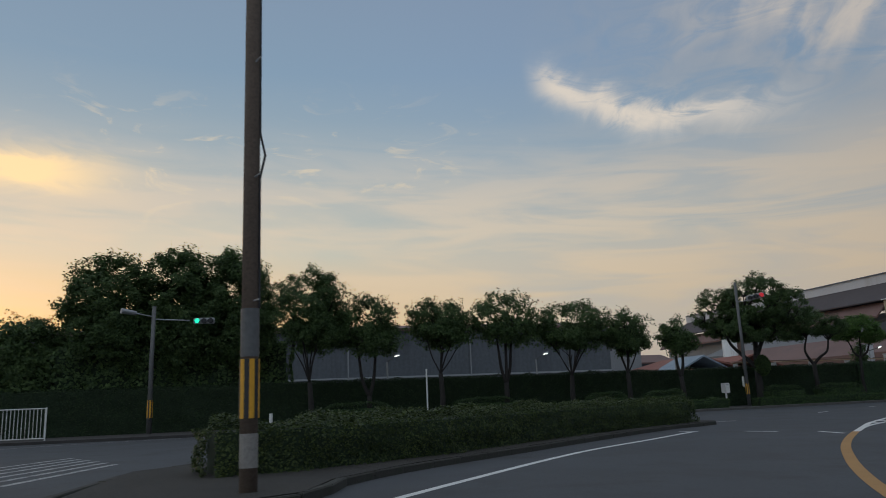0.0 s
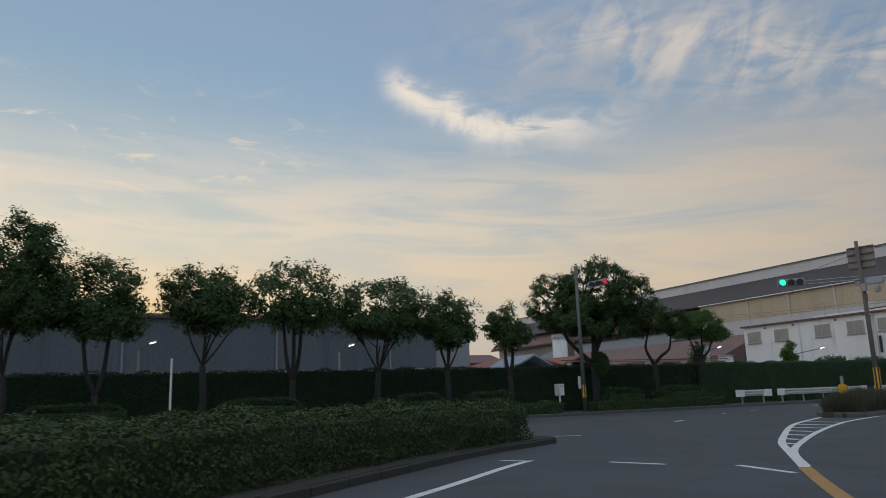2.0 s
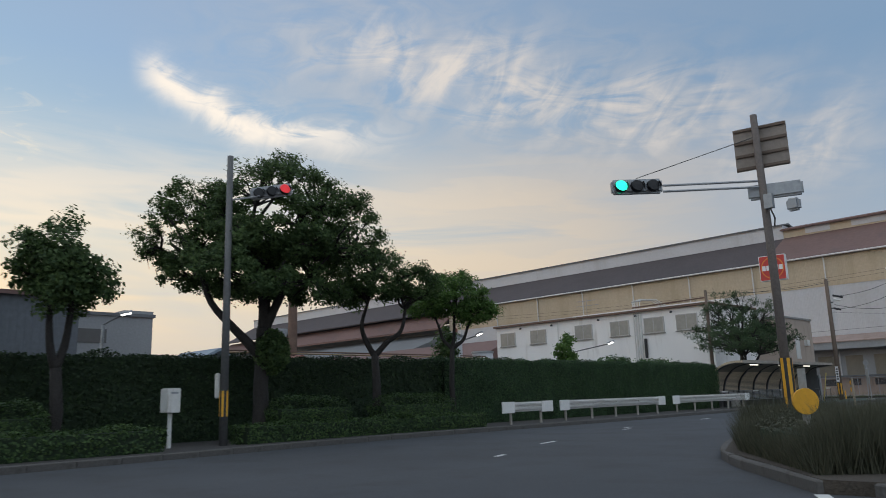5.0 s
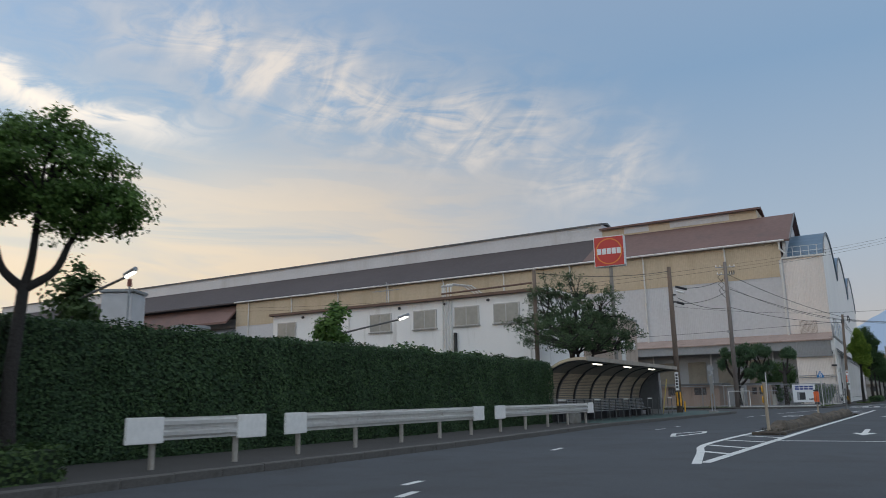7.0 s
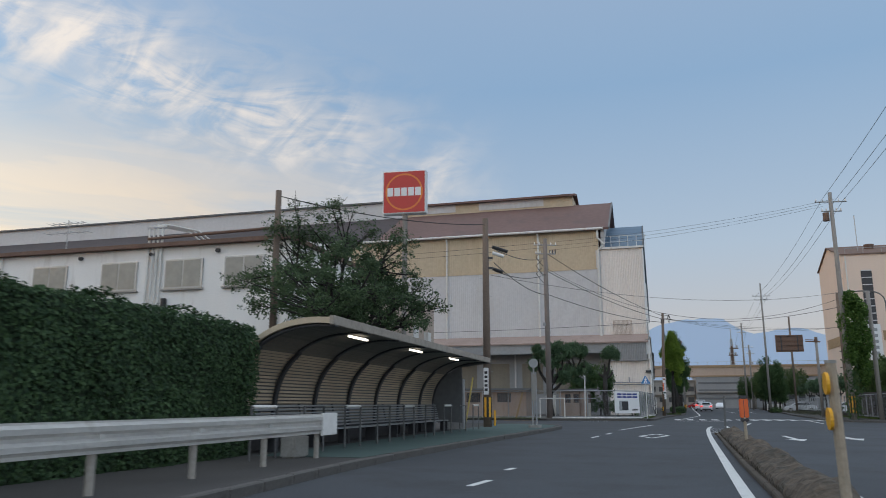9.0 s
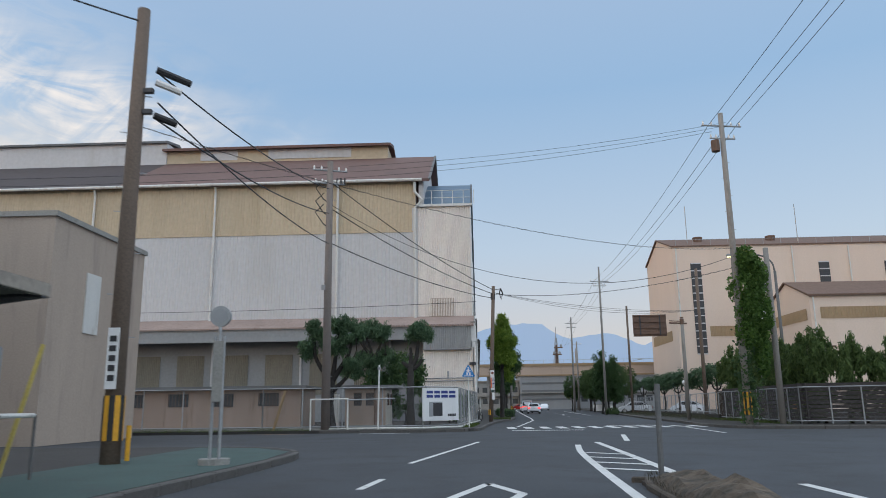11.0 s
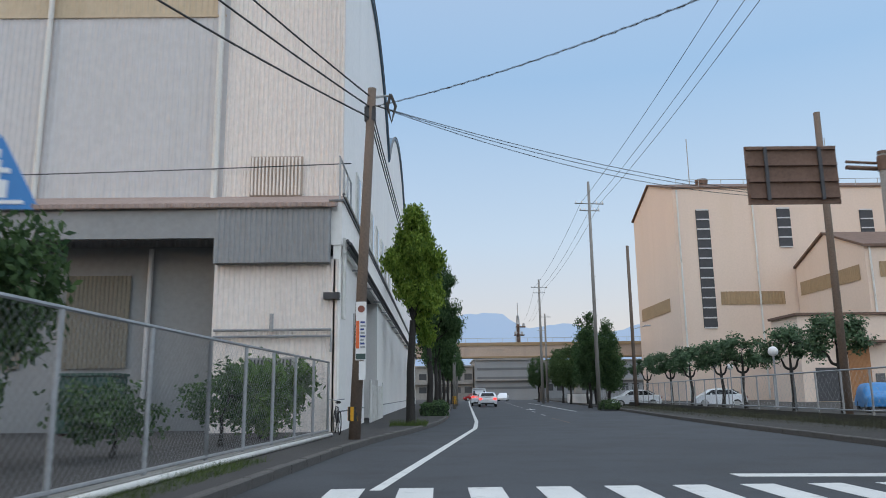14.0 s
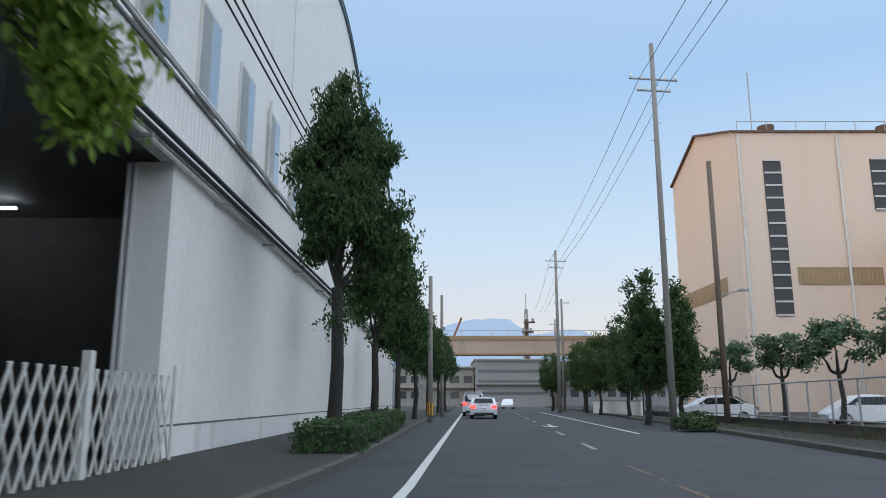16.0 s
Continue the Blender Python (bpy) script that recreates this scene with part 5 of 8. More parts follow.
part("side_band", ribs((32.75, 130), (32.75, 116), 11.8, 13.6, (-1, 0), 0.4, 0.06), "ochre", ware, "ochre louvred band on the side")
for x in (33.3, 43.2, 53.0, 62.5):
    part("downpipe", tube([(x, 111.85, 27.5), (x, 111.85, 0.3)], 0.12, 7), "white_metal", ware, "pale downpipe")
part("roof_vent", tube([(39, 118, 29.2), (39, 118, 30.6)], [0.7, 0.9], 10), "rust", ware)
part("roof_vent", tube([(52, 118, 29.2), (52, 118, 30.6)], [0.7, 0.9], 10), "rust", ware)
for x in (36.6, 56):
    part("aerial", tube([(x, 116, 28.5), (x, 116, 36.0)], 0.07, 5), "galv", ware)
for k in range(14):
    part("roof_rail_post", tube([(33.5 + 3 * k, 112.3, 27.8), (33.5 + 3 * k, 112.3, 29.0)], 0.04, 5), "galv", ware)
part("roof_rail", tube([(33.5, 112.3, 29.0), (72.5, 112.3, 29.0)], 0.04, 5), "galv", ware)
shed = thing("warehouse_annex", "lower peach gabled annex with ochre louvred bands", "warehouse")
part("wall", extrude_x([(96, 0.1), (96, 16.7), (104, 19.6), (111.7, 16.7), (111.7, 0.1)], 48.0, 90), "peach", shed)
part("roof", extrude_x([(95.6, 16.5), (104, 19.65), (111.7, 16.75), (111.7, 17.0), (104, 19.9), (95.6, 16.8)], 47.7, 90.3), "rust", shed)
part("band", ribs((47.95, 110.8), (47.95, 97.2), 13.1, 14.8, (-1, 0), 0.4, 0.06), "ochre", shed, "ochre louvred band on the gable")
part("band", ribs((49.4, 95.95), (60, 95.95), 13.2, 14.9, (0, -1), 0.4, 0.06), "ochre", shed, "ochre louvred band")
part("downpipe", tube([(48.5, 95.85, 16.6), (48.5, 95.85, 0.3)], 0.11, 7), "white_metal", shed, "pale downpipe")
part("lean_to", box(37.0, 47.9, 90, 95.9, 0.1, 8.5), "peach", shed)
part("lean_to_roof", box(36.7, 48.2, 89.7, 95.9, 8.5, 8.75), "rust", shed)
part("shutter", ribs((41.6, 89.96), (43.75, 89.96), 0.2, 5.45, (0, -1), 0.12, 0.02), "ochre_shutter", shed, "orange-brown roller shutter")
part("shutter_canopy", box(40.3, 45.4, 88.6, 89.98, 5.75, 5.95), "rust", shed)
# flat dark slab in place of an opening; its inner shade is the colour
part("lean_to_door", box(38.3, 40.4, 89.9, 90.0, 0.2, 3.4), "dark_metal", shed, "dark slab painted as an open doorway's shade")
for k in range(3):
    part("lean_to_window", box(44.1 + 1.3 * k, 45.0 + 1.3 * k, 89.92, 90.0, 1.4, 2.8), "window", shed)
# ---- trees and hedges of the bend ----
ROW = "trees along the hedge"
TX = -8.0


def row_tree(label, y, seed, top, half, tall, trunk, n=8000, forks=None, r=0.19, mat="leaf_tree", size=0.095, x=TX, limbs=40, clump_r=0.46, clumps=200, side=1.0):
    """A row tree: its crown's top, half width and height."""
    half, n, size = half * 1.10, int(n * 3.0), size * 0.86
    tree("camphor_tree", label, x, y, 0.1, seed, trunk, [(0, 0, top - tall / 2 - 0.1, half * side, half, tall / 2), (0, half * 0.2, top - tall * 0.74, half * 0.86 * side, half * 0.8, tall * 0.34)],
         n, size, mat, r=r, forks=forks, clumps=clumps, clump_r=clump_r, limbs=limbs, group=ROW)


row_tree("dense dark low tree beside the slip road", -103.4, 10, 7.6, 2.6, 5.2, 2.0, 17000, x=-13.5, size=0.13, clumps=300, clump_r=0.62)
row_tree("dense dark tall tree beside the slip road", -98.6, 11, 11.9, 2.9, 8.6, 2.4, 22000, x=-12.6, size=0.13, clumps=360, clump_r=0.62)
row_tree("tallest dense dark tree beside the slip road", -94.4, 12, 12.6, 2.8, 9.2, 2.4, 23000, x=-12.8, size=0.13, clumps=380, clump_r=0.62)
row_tree("tall dense dark tree beside the slip road", -90.8, 9, 12.2, 2.6, 8.8, 2.4, 22000, x=-12.6, size=0.13, clumps=340, clump_r=0.62)
row_tree("dense dark tree with a heavy crown", -86.3, 13, 9.9, 2.5, 5.6, 2.6, 14000, clumps=300)
row_tree("dark tree on a forked trunk, sky showing through", -82.7, 14, 8.2, 2.1, 4.2, 1.7, 6500, [(0, -0.7, 4.6), (0, 0.5, 4.9)])
row_tree("dark round-topped tree on a slim trunk", -78.2, 15, 7.9, 2.05, 3.5, 2.9, 7500)
row_tree("thin-crowned tree on a forked trunk, sky showing through", -73.9, 16, 8.3, 2.25, 3.9, 2.2, 5200, [(0, -0.5, 5.0), (0, 0.5, 5.2), (0.25, 0.0, 5.6)], limbs=36, size=0.10)
row_tree("dark tree with a flat spreading crown", -69.4, 17, 7.6, 2.45, 3.5, 2.5, 8200)
row_tree("small dark round-topped tree", -65.4, 18, 7.1, 1.55, 3.4, 2.5, 5600, clumps=90, clump_r=0.46)
row_tree("small slim tree on a forked trunk", -61.5, 19, 6.3, 1.25, 2.7, 2.2, 3600, [(0, -0.3, 4.2), (0, 0.35, 4.4)], clumps=60, clump_r=0.40)
hedge("thicket", "tall dark overgrown thicket under the trees", [(-12.2, -116), (-12.0, -108), (-12.0, -101.5), (-15.5, -101.5), (-15.5, -116)], 5.0, 60, 0.16, "leaf_tree", seed=35, rough=0.5)
hedge("thicket", "dark overgrown thicket under the trees", [(-11.9, -101.4), (-11.9, -95), (-11.9, -87.5), (-14.5, -87.5), (-14.5, -101.4)], 5.4, 60, 0.16, "leaf_tree", seed=36, rough=0.5)
tree("big_camphor_tree", "big spreading tree with a heavy forked trunk and open branches", -8.3, -55.3, 0.1, 20, 3.5,
     [(0.3, 0.25, 6.75, 2.8, 2.8, 2.6), (-1.7, -1.5, 6.5, 2.0, 2.0, 2.1), (1.8, 1.6, 6.2, 1.8, 1.8, 1.9), (-0.3, -0.3, 5.3, 3.1, 3.1, 0.9), (0.5, 0.4, 4.7, 2.4, 2.4, 0.5)], 96000, 0.062, clumps=660, clump_r=0.31,
     r=0.27, forks=[[(0, -0.02, 2.55), (-0.15, -0.45, 3.05), (-0.35, -0.95, 3.6), (-0.6, -1.5, 4.3), (-0.7, -1.8, 5.2)], [(0, 0, 3.4), (0.0, 0.0, 4.2), (-0.05, -0.15, 5.0), (-0.2, -0.5, 6.2)], [(0, 0.02, 3.4), (0.15, 0.3, 4.1), (0.3, 0.55, 4.7), (0.5, 0.9, 5.8)], [(0, 0, 3.5), (-0.3, 0.3, 4.5), (-0.6, 0.4, 5.6)]],
     limbs=320, group=ROW, hollow=0.62, under=-0.22)
rng = np.random.default_rng(23)
u = rng.normal(size=(5200, 3))
u = u / np.linalg.norm(u, axis=1)[:, None] * (rng.uniform(0.15, 1.1, 5200) ** 0.5)[:, None] * np.array((0.55, 0.55, 0.72)) + np.array((0.15, 0.25, 2.75))
mesh_part("ivy", leaves_mesh("ivy", u, 0.07, rng), "leaf_tree", bpy.data.objects["big_camphor_tree"], "dark ivy clump on the trunk's fork")
tree("camphor_tree", "tree on a Y-shaped trunk with pale open foliage", -8.3, -50.7, 0.1, 21, 2.8, [(0, -0.1, 5.6, 1.5, 1.5, 1.25), (0.9, 1.2, 5.3, 1.1, 1.1, 0.8), (-0.6, -0.9, 5.1, 0.9, 0.9, 0.9)], 24000, 0.056, clumps=220, clump_r=0.27,
     r=0.18, forks=[[(0, 0, 2.7), (-0.15, -0.25, 3.2), (-0.26, -0.38, 3.8), (-0.15, -0.2, 4.6)], [(0, 0, 2.7), (0.3, 0.35, 3.2), (0.6, 0.75, 3.6), (0.7, 0.9, 4.4)]], limbs=70, group=ROW)
tree("camphor_tree", "small fresh green round tree on a slim trunk", -8.6, -46.4, 0.1, 22, 3.2, [(0.1, 0.1, 5.2, 1.45, 1.5, 1.1), (0.7, 0.8, 4.6, 1.0, 1.0, 0.7), (-0.6, -0.9, 4.9, 0.9, 0.9, 0.7)], 26000, 0.055, "leaf_fresh", clumps=200, clump_r=0.29, limbs=60, r=0.13, forks=[(-0.4, -0.5, 4.3), (0.1, 0.1, 4.8), (0.5, 0.6, 4.2)], group=ROW)

hedge("tall_hedge", "tall dark clipped hedge in front of the factory yard", [(-9.6, -46), (-9.6, -40), (-9.6, -34), (-9.6, -28), (-9.6, -21.4), (-11.2, -21.4), (-11.2, -34), (-11.2, -46)], 2.75, 800, 0.050, "leaf_hedge", seed=31, rough=0.10)
hedge("tall_hedge", "tall dark clipped hedge behind the row of trees", [(-10.4, -104), (-10.2, -90), (-10.2, -75), (-10.0, -60), (-9.7, -46.02), (-11.2, -46.02), (-11.6, -60), (-11.8, -75), (-11.8, -104)], 2.7, 300, 0.066, "leaf_hedge_shaded", seed=32, rough=0.10)
hedge("low_hedge", "low clipped hedge along the kerb", [(-6.25, -57.0), (-6.6, -52), (-6.75, -46.6), (-7.4, -46.6), (-7.4, -52), (-7.1, -57.0)], 0.56, 480, 0.050, "leaf_clipped", seed=33)
hedge("low_hedge", "low clipped hedge along the kerb", [(-5.2, -71), (-5.5, -64), (-5.7, -59.6), (-6.6, -59.6), (-6.6, -64), (-6.4, -71)], 0.62, 320, 0.055, "leaf_clipped", seed=34)
for k, (y0, y1) in enumerate(((-55.3, -52.7), (-51.2, -47.8), (-64.4, -61.8), (-68.6, -66.0), (-77.5, -73.6), (-85.5, -81.5))):
    hedge("clipped_shrub", "rounded clipped shrub behind the low hedge", [(-7.2, y0), (-6.95, y0 + 0.4), (-6.95, y1 - 0.4), (-7.2, y1), (-8.0, y1), (-8.2, y1 - 0.4), (-8.2, y0 + 0.4), (-8.0, y0)], 1.30, 480, 0.046, "leaf_clipped", seed=40 + k, rough=0.05, top_dome=0.22)
hedge("island_hedge", "long broad clipped hedge on the island, yellow-green on top", [(24.6, -89.75), (24.2, -88.3), (22.4, -85.4), (18.2, -80.9), (15.2, -77.3), (13.6, -74.6), (12.6, -73.5), (11.6, -73.7), (10.4, -75.6), (13.4, -80.8), (17.6, -86.2), (20.6, -88.4), (23.2, -90.0)],
      0.80, 1000, 0.037, "leaf_island", z=0.12, seed=50, rough=0.15)

# ---- signals, poles, rails and street furniture ----
def band(parent, r, z0, z1, stripes=6):
    """A yellow and black guard round a pole's foot."""
    bm, bk = bmesh.new(), bmesh.new()
    n = 24
    for k in range(n):
        a0, a1 = 2 * math.pi * k / n, 2 * math.pi * (k + 1) / n
        tgt = bm if (k // 2) % 2 == 0 else bk
        ri, ro = r, r + 0.012
        q = [tgt.verts.new((math.cos(a) * rr, math.sin(a) * rr, z)) for z in (z0, z1) for a, rr in ((a0, ri), (a1, ri), (a1, ro), (a0, ro))]
        for f in ((0, 1, 2, 3), (7, 6, 5, 4), (0, 4, 5, 1), (1, 5, 6, 2), (2, 6, 7, 3), (3, 7, 4, 0)):
            tgt.faces.new([q[i] for i in f])
    part("guard_stripe", bm, "yellow", parent, "yellow warning stripes")
    part("guard_stripe", bk, "black_paint_and_shade", parent, "black warning stripes")


def utility_pole(x, y, h, r0=0.17, r1=0.12, mat="pole_concrete", label="tall concrete utility pole", z=0.1, guard=None, arms=(), bolts=True, name="utility_pole", lean=(0, 0)):
    t = thing(name, label, "utility pole", x, y, z, group="utility poles")
    part("shaft", tube([(0, 0, -0.2), (lean[0] * 0.5, lean[1] * 0.5, h * 0.5), (lean[0], lean[1], h - z)], [r0, (r0 + r1) / 2, r1], 14), mat, t, smooth=True)
    if guard:
        band(t, r0 + 0.004, *guard)
    if bolts:
        for k in range(int((h - 3) / 0.9)):
            zz = 2.6 + 0.9 * k
            a = (k % 2) * math.pi + 0.4
            q = Vector((lean[0], lean[1], 0)) * zz / h
            part("step_bolt", tube([q + Vector((0, 0, zz)), q + Vector((math.cos(a) * 0.3, math.sin(a) * 0.3, zz))], 0.012, 4), "galv", t)
    for (zz, half, turn) in arms:
        c, s = math.cos(radians(turn)), math.sin(radians(turn))
        arm = part("crossarm", tube([(-c * half, -s * half, zz), (c * half, s * half, zz)], 0.045, 6), "galv", t)
        for f in (-0.92, -0.5, 0.5, 0.92):
            part("insulator", tube([(c * half * f, s * half * f, zz), (c * half * f, s * half * f, zz + 0.12), (c * half * f, s * half * f, zz + 0.22)], [0.03, 0.055, 0.03], 8), "white_plaster", arm)
    return t


def plate(parent, name, w, h, z, off, mat, turn=0.0, label="", thick=0.02):
    """A flat sign fixed beside a pole."""
    ob = part(name, box(-w / 2, w / 2, -off - thick, -off, z - h / 2, z + h / 2), mat, parent, label)
    ob.matrix_basis = Matrix.Rotation(radians(turn), 4, "Z")
    return ob


def bars(parent, rows, mat, y, name="lettering_bar"):
    """Plain bars that stand for lettering: (x0, x1, z0, z1)."""
    for x0, x1, z0, z1 in rows:
        part(name, box(x0, x1, y - 0.006, y, z0, z1), mat, parent)


p = utility_pole(27.3, -89.12, 13.0, 0.122, 0.104, "pole_brown", "dark weathered utility pole with yellow and black guard", z=0.1, guard=(1.0, 1.8))
part("steel_sleeve", tube([(0, 0, 1.83), (0, 0, 2.5)], 0.128, 14), "dark_galv", p, "dull steel sleeve above the guard")
part("foot_patch", tube([(0, 0, 0.35), (0, 0, 0.8)], 0.1245, 14), "pole_concrete", p, "pale flaking paint near the foot")
part("conduit", tube([(0.04, 0.122, 2.5), (0.04, 0.116, 4.4), (0.06, 0.19, 4.75), (0.04, 0.116, 5.1), (0.04, 0.105, 7.6)], 0.018, 6), "cable", p)
part("cable_loop", tube([(0.0, 0.11, 7.7), (0.05, 0.36, 7.6), (0.05, 0.48, 7.8), (0.05, 0.3, 8.0)], 0.012, 5), "cable", p)

p = utility_pole(-8.87, -0.82, 10.2, 0.20, 0.14, "pole_brown", "brown utility pole at the bus stop with a plate and guard", guard=(0.5, 1.4))
plate(p, "name_plate", 0.24, 1.25, 2.15, 0.22, "white_sign", label="white upright plate with dark lettering")
for k in range(5):
    b = part("lettering_bar", box(-0.07, 0.07, -0.252, -0.24, 1.75 + 0.2 * k - 0.06, 1.75 + 0.2 * k + 0.06), "black_ink", p)
for z in (8.1, 7.6):
    part("bracket", box(-0.05, 0.35, -0.06, 0.06, z - 0.05, z + 0.05), "dark_metal", p)
for k, (z, ln) in enumerate(((8.7, 0.75), (8.4, 0.55), (7.6, 0.5))):
    part("cable_joint", tube([(0.3, 0.2, z), (0.3 + ln * 0.9, 0.2 + ln * 0.5, z - ln * 0.28)], 0.085, 8), "black_paint_and_shade" if k != 1 else "white_plaster", p, "cable joint box")
part("prop", tube([(0.35, 0.0, 0.1), (0.35, 0.0, 0.8)], 0.05, 8), "yellow", p)
p = utility_pole(-8.85, 20.75, 13.8, 0.225, 0.155, "pole_mauve", "tall weathered brown utility pole beside the fence", arms=((13.2, 0.9, 20), (12.5, 0.8, 20)))
part("pole_box", box(-0.3, -0.1, -0.18, 0.02, 6.9, 7.15), "mid_cladding", p)
for z in (12.3, 11.6, 11.0):
    part("drop_loop", tube([(-0.3, 0, z + 0.4), (-0.75, 0.05, z), (-0.35, 0.1, z - 0.6), (-0.1, 0.1, z - 0.8)], 0.03, 5), "cable", p)
for x in (0.35, 0.55, 0.75):
    part("pin", tube([(x, 0.13, 12.5), (x, 0.13, 12.8)], 0.05, 6), "dark_metal", p)
p = utility_pole(-14.5, -11.5, 9.1, 0.15, 0.11, "pole_brown", "slim brown utility pole in front of the office block")
p = utility_pole(-0.56, 36.15, 9.45, 0.155, 0.115, "pole_brown", "brown utility pole at the factory's corner with plates", z=0.14, guard=(0.45, 0.80), lean=(0.40, -0.12), bolts=False)
part("plate", box(0.03, 0.30, -0.19, -0.175, 1.95, 3.45, bevel=0.006), "white_sign", p, "white plate with an orange stripe")
part("plate_stripe", box(0.04, 0.12, -0.2, -0.19, 2.25, 2.95), "orange", p)
part("plate_foot", box(0.045, 0.285, -0.2, -0.19, 1.98, 2.12), "green_paving", p, "green foot of the plate")
part("plate_picture", tube([(0.17, -0.192, 3.26), (0.17, -0.2, 3.26)], 0.09, 16), "tile_red", p)
for k in range(8):
    part("lettering_bar", box(0.15, 0.28 - 0.02 * (k % 3), -0.2, -0.19, 2.26 + 0.09 * k, 2.31 + 0.09 * k), "blue_ink" if k % 2 else "grey_ink", p)
part("lower_plate", box(0.12, 0.29, -0.185, -0.172, 1.46, 1.93), "white_sign", p, "small white lower plate")
part("arm", tube([(0.36, -0.1, 9.05), (0.95, -0.1, 9.12)], 0.03, 6), "galv", p)
part("coil", tube([(0.9, -0.1, 9.15), (1.04, -0.1, 8.8), (0.93, -0.1, 8.35), (0.82, -0.1, 8.8), (0.9, -0.1, 9.15)], 0.045, 6), "cable", p, "coil of black cable")
part("joint_box", box(0.2, 0.5, -0.22, 0.02, 8.35, 8.8, bevel=0.03), "dark_metal", p, "dark cable joint")
p = utility_pole(11.75, 21.7, 16.2, 0.19, 0.13, "pole_concrete", "tall concrete utility pole overgrown with ivy", guard=(0.5, 1.6), arms=((15.4, 1.1, 10), (14.7, 0.7, 10)))
part("transformer", tube([(-0.4, 0, 14.0), (-0.4, 0, 14.6)], 0.22, 10), "rust", p)
lamp_post = thing("street_lamp", "tall grey street lamp with a curved arm and lit head", "street lamp", 16.2, 27.9, 0.14)
part("post", tube([(0, 0, -0.1), (0, 0, 4.5), (0, 0, 8.6)], [0.11, 0.09, 0.075], 10), "dark_galv", lamp_post, smooth=True)
part("arm", tube(smooth_line([(0, 0, 8.5), (-0.12, 0, 9.1), (-0.6, 0, 9.5), (-1.4, -0.05, 9.62), (-2.2, -0.1, 9.6)], 4), 0.05, 8), "dark_galv", lamp_post)
lamp_head = part("lamp_head", box(-2.75, -2.1, -0.24, 0.04, 9.52, 9.66, bevel=0.04), "galv", lamp_post, "flat lamp head")
part("lens", box(-2.7, -2.25, -0.2, 0.0, 9.46, 9.52, bevel=0.02), "lamp_warm", lamp_head, "lit lens")
panel_sign = thing("upright_signboard", "tall pale upright signboard on a steel post", "signboard", 15.6, 29.6, 0.14, 20)
part("post", tube([(0, 0.1, -0.1), (0, 0.1, 7.0)], 0.08, 10), "galv", panel_sign)
part("panel", box(-0.55, 0.55, -0.08, 0.04, 4.4, 7.2, bevel=0.02), "white_sign", panel_sign)
for k in range(5):
    part("lettering_bar", box(-0.22, 0.22, -0.092, -0.08, 4.8 + 0.46 * k, 5.05 + 0.46 * k), "grey_ink", panel_sign)
rng = np.random.default_rng(77)
lumps = [(0.55, 0.0, 8.0, 0.62, 0.5, 0.9), (0.55, 0.1, 6.8, 0.95, 0.7, 1.0), (1.0, 0.1, 7.5, 0.6, 0.6, 0.8), (1.2, 0.2, 5.4, 0.5, 0.5, 1.2), (1.0, 0.2, 3.6, 0.42, 0.42, 1.3), (0.45, 0.0, 5.5, 0.62, 0.6, 0.9), (0.25, 0.0, 4.5, 0.48, 0.5, 0.8), (0.7, 0.1, 6.1, 0.4, 0.4, 0.6)]
u = rng.normal(size=(14000, 3))
u /= np.linalg.norm(u, axis=1)[:, None]
L6 = np.array(lumps)[rng.integers(0, len(lumps), 14000)]
u = u * (rng.uniform(0.2, 1.15, 14000) ** 0.5)[:, None] * L6[:, 3:] + L6[:, :3]
mesh_part("ivy", leaves_mesh("ivy", u, 0.105, rng), "leaf_fresh", p, "thick green ivy round the shaft")
u = rng.normal(size=(1200, 3)) * np.array((0.22, 0.22, 1.5)) + np.array((0.1, 0, 1.9))
mesh_part("ivy_stem", leaves_mesh("ivy_stem", u, 0.11, rng), "leaf_street", p)
utility_pole(13.6, 22.3, 9.0, 0.16, 0.13, "pole_concrete", "short concrete pole beside the ivy pole")
utility_pole(13.33, 72.4, 17.3, 0.155, 0.10, "pole_concrete", "tall concrete utility pole along the street", arms=((15.45, 1.15, 8), (14.9, 0.8, 8)))
p = utility_pole(17.24, 76.9, 13.1, 0.15, 0.12, "pole_brown", "slender brown pole behind the far pavement with a lamp arm", bolts=False)
part("lamp_arm", tube([(0, 0, 6.1), (0.6, 0, 6.3), (1.2, 0, 6.4)], 0.03, 6), "galv", p)
part("lamp_head", box(1.0, 1.5, -0.1, 0.1, 6.36, 6.48, bevel=0.03), "galv", p)
utility_pole(15.1, 115, 16.2, 0.2, 0.12, "pole_concrete", "utility pole far along the street", arms=((15.0, 1.1, 5), (14.3, 0.8, 5)))
utility_pole(17.6, 128, 13.0, 0.2, 0.12, "pole_concrete", "utility pole far along the street", arms=((12.4, 0.9, 5),))
utility_pole(3.0, 84, 8.4, 0.15, 0.11, "pole_concrete", "pole on the near pavement behind the trees", guard=(0.3, 1.0), bolts=False)
utility_pole(3.6, 100, 9.5, 0.15, 0.11, "pole_concrete", "pole on the near pavement farther on", bolts=False)

# direction sign seen from behind
t = thing("direction_sign", "brown-backed direction sign on a cantilever pole, seen from behind", "road sign", 12.15, 34.0, 0.14)
part("post", tube([(0, -0.2, -0.1), (0, -0.3, 6.55)], [0.13, 0.105], 12), "pole_concrete", t, smooth=True)
part("cap", tube([(0, -0.3, 6.55), (0, -0.3, 6.62)], 0.115, 12), "rust", t)
part("arm", tube([(0.35, -0.14, 6.22), (-0.8, -0.14, 6.28)], 0.055, 8), "rust", t)
part("arm", tube([(0.2, -0.14, 6.36), (-0.8, -0.14, 6.42)], 0.035, 8), "rust", t)
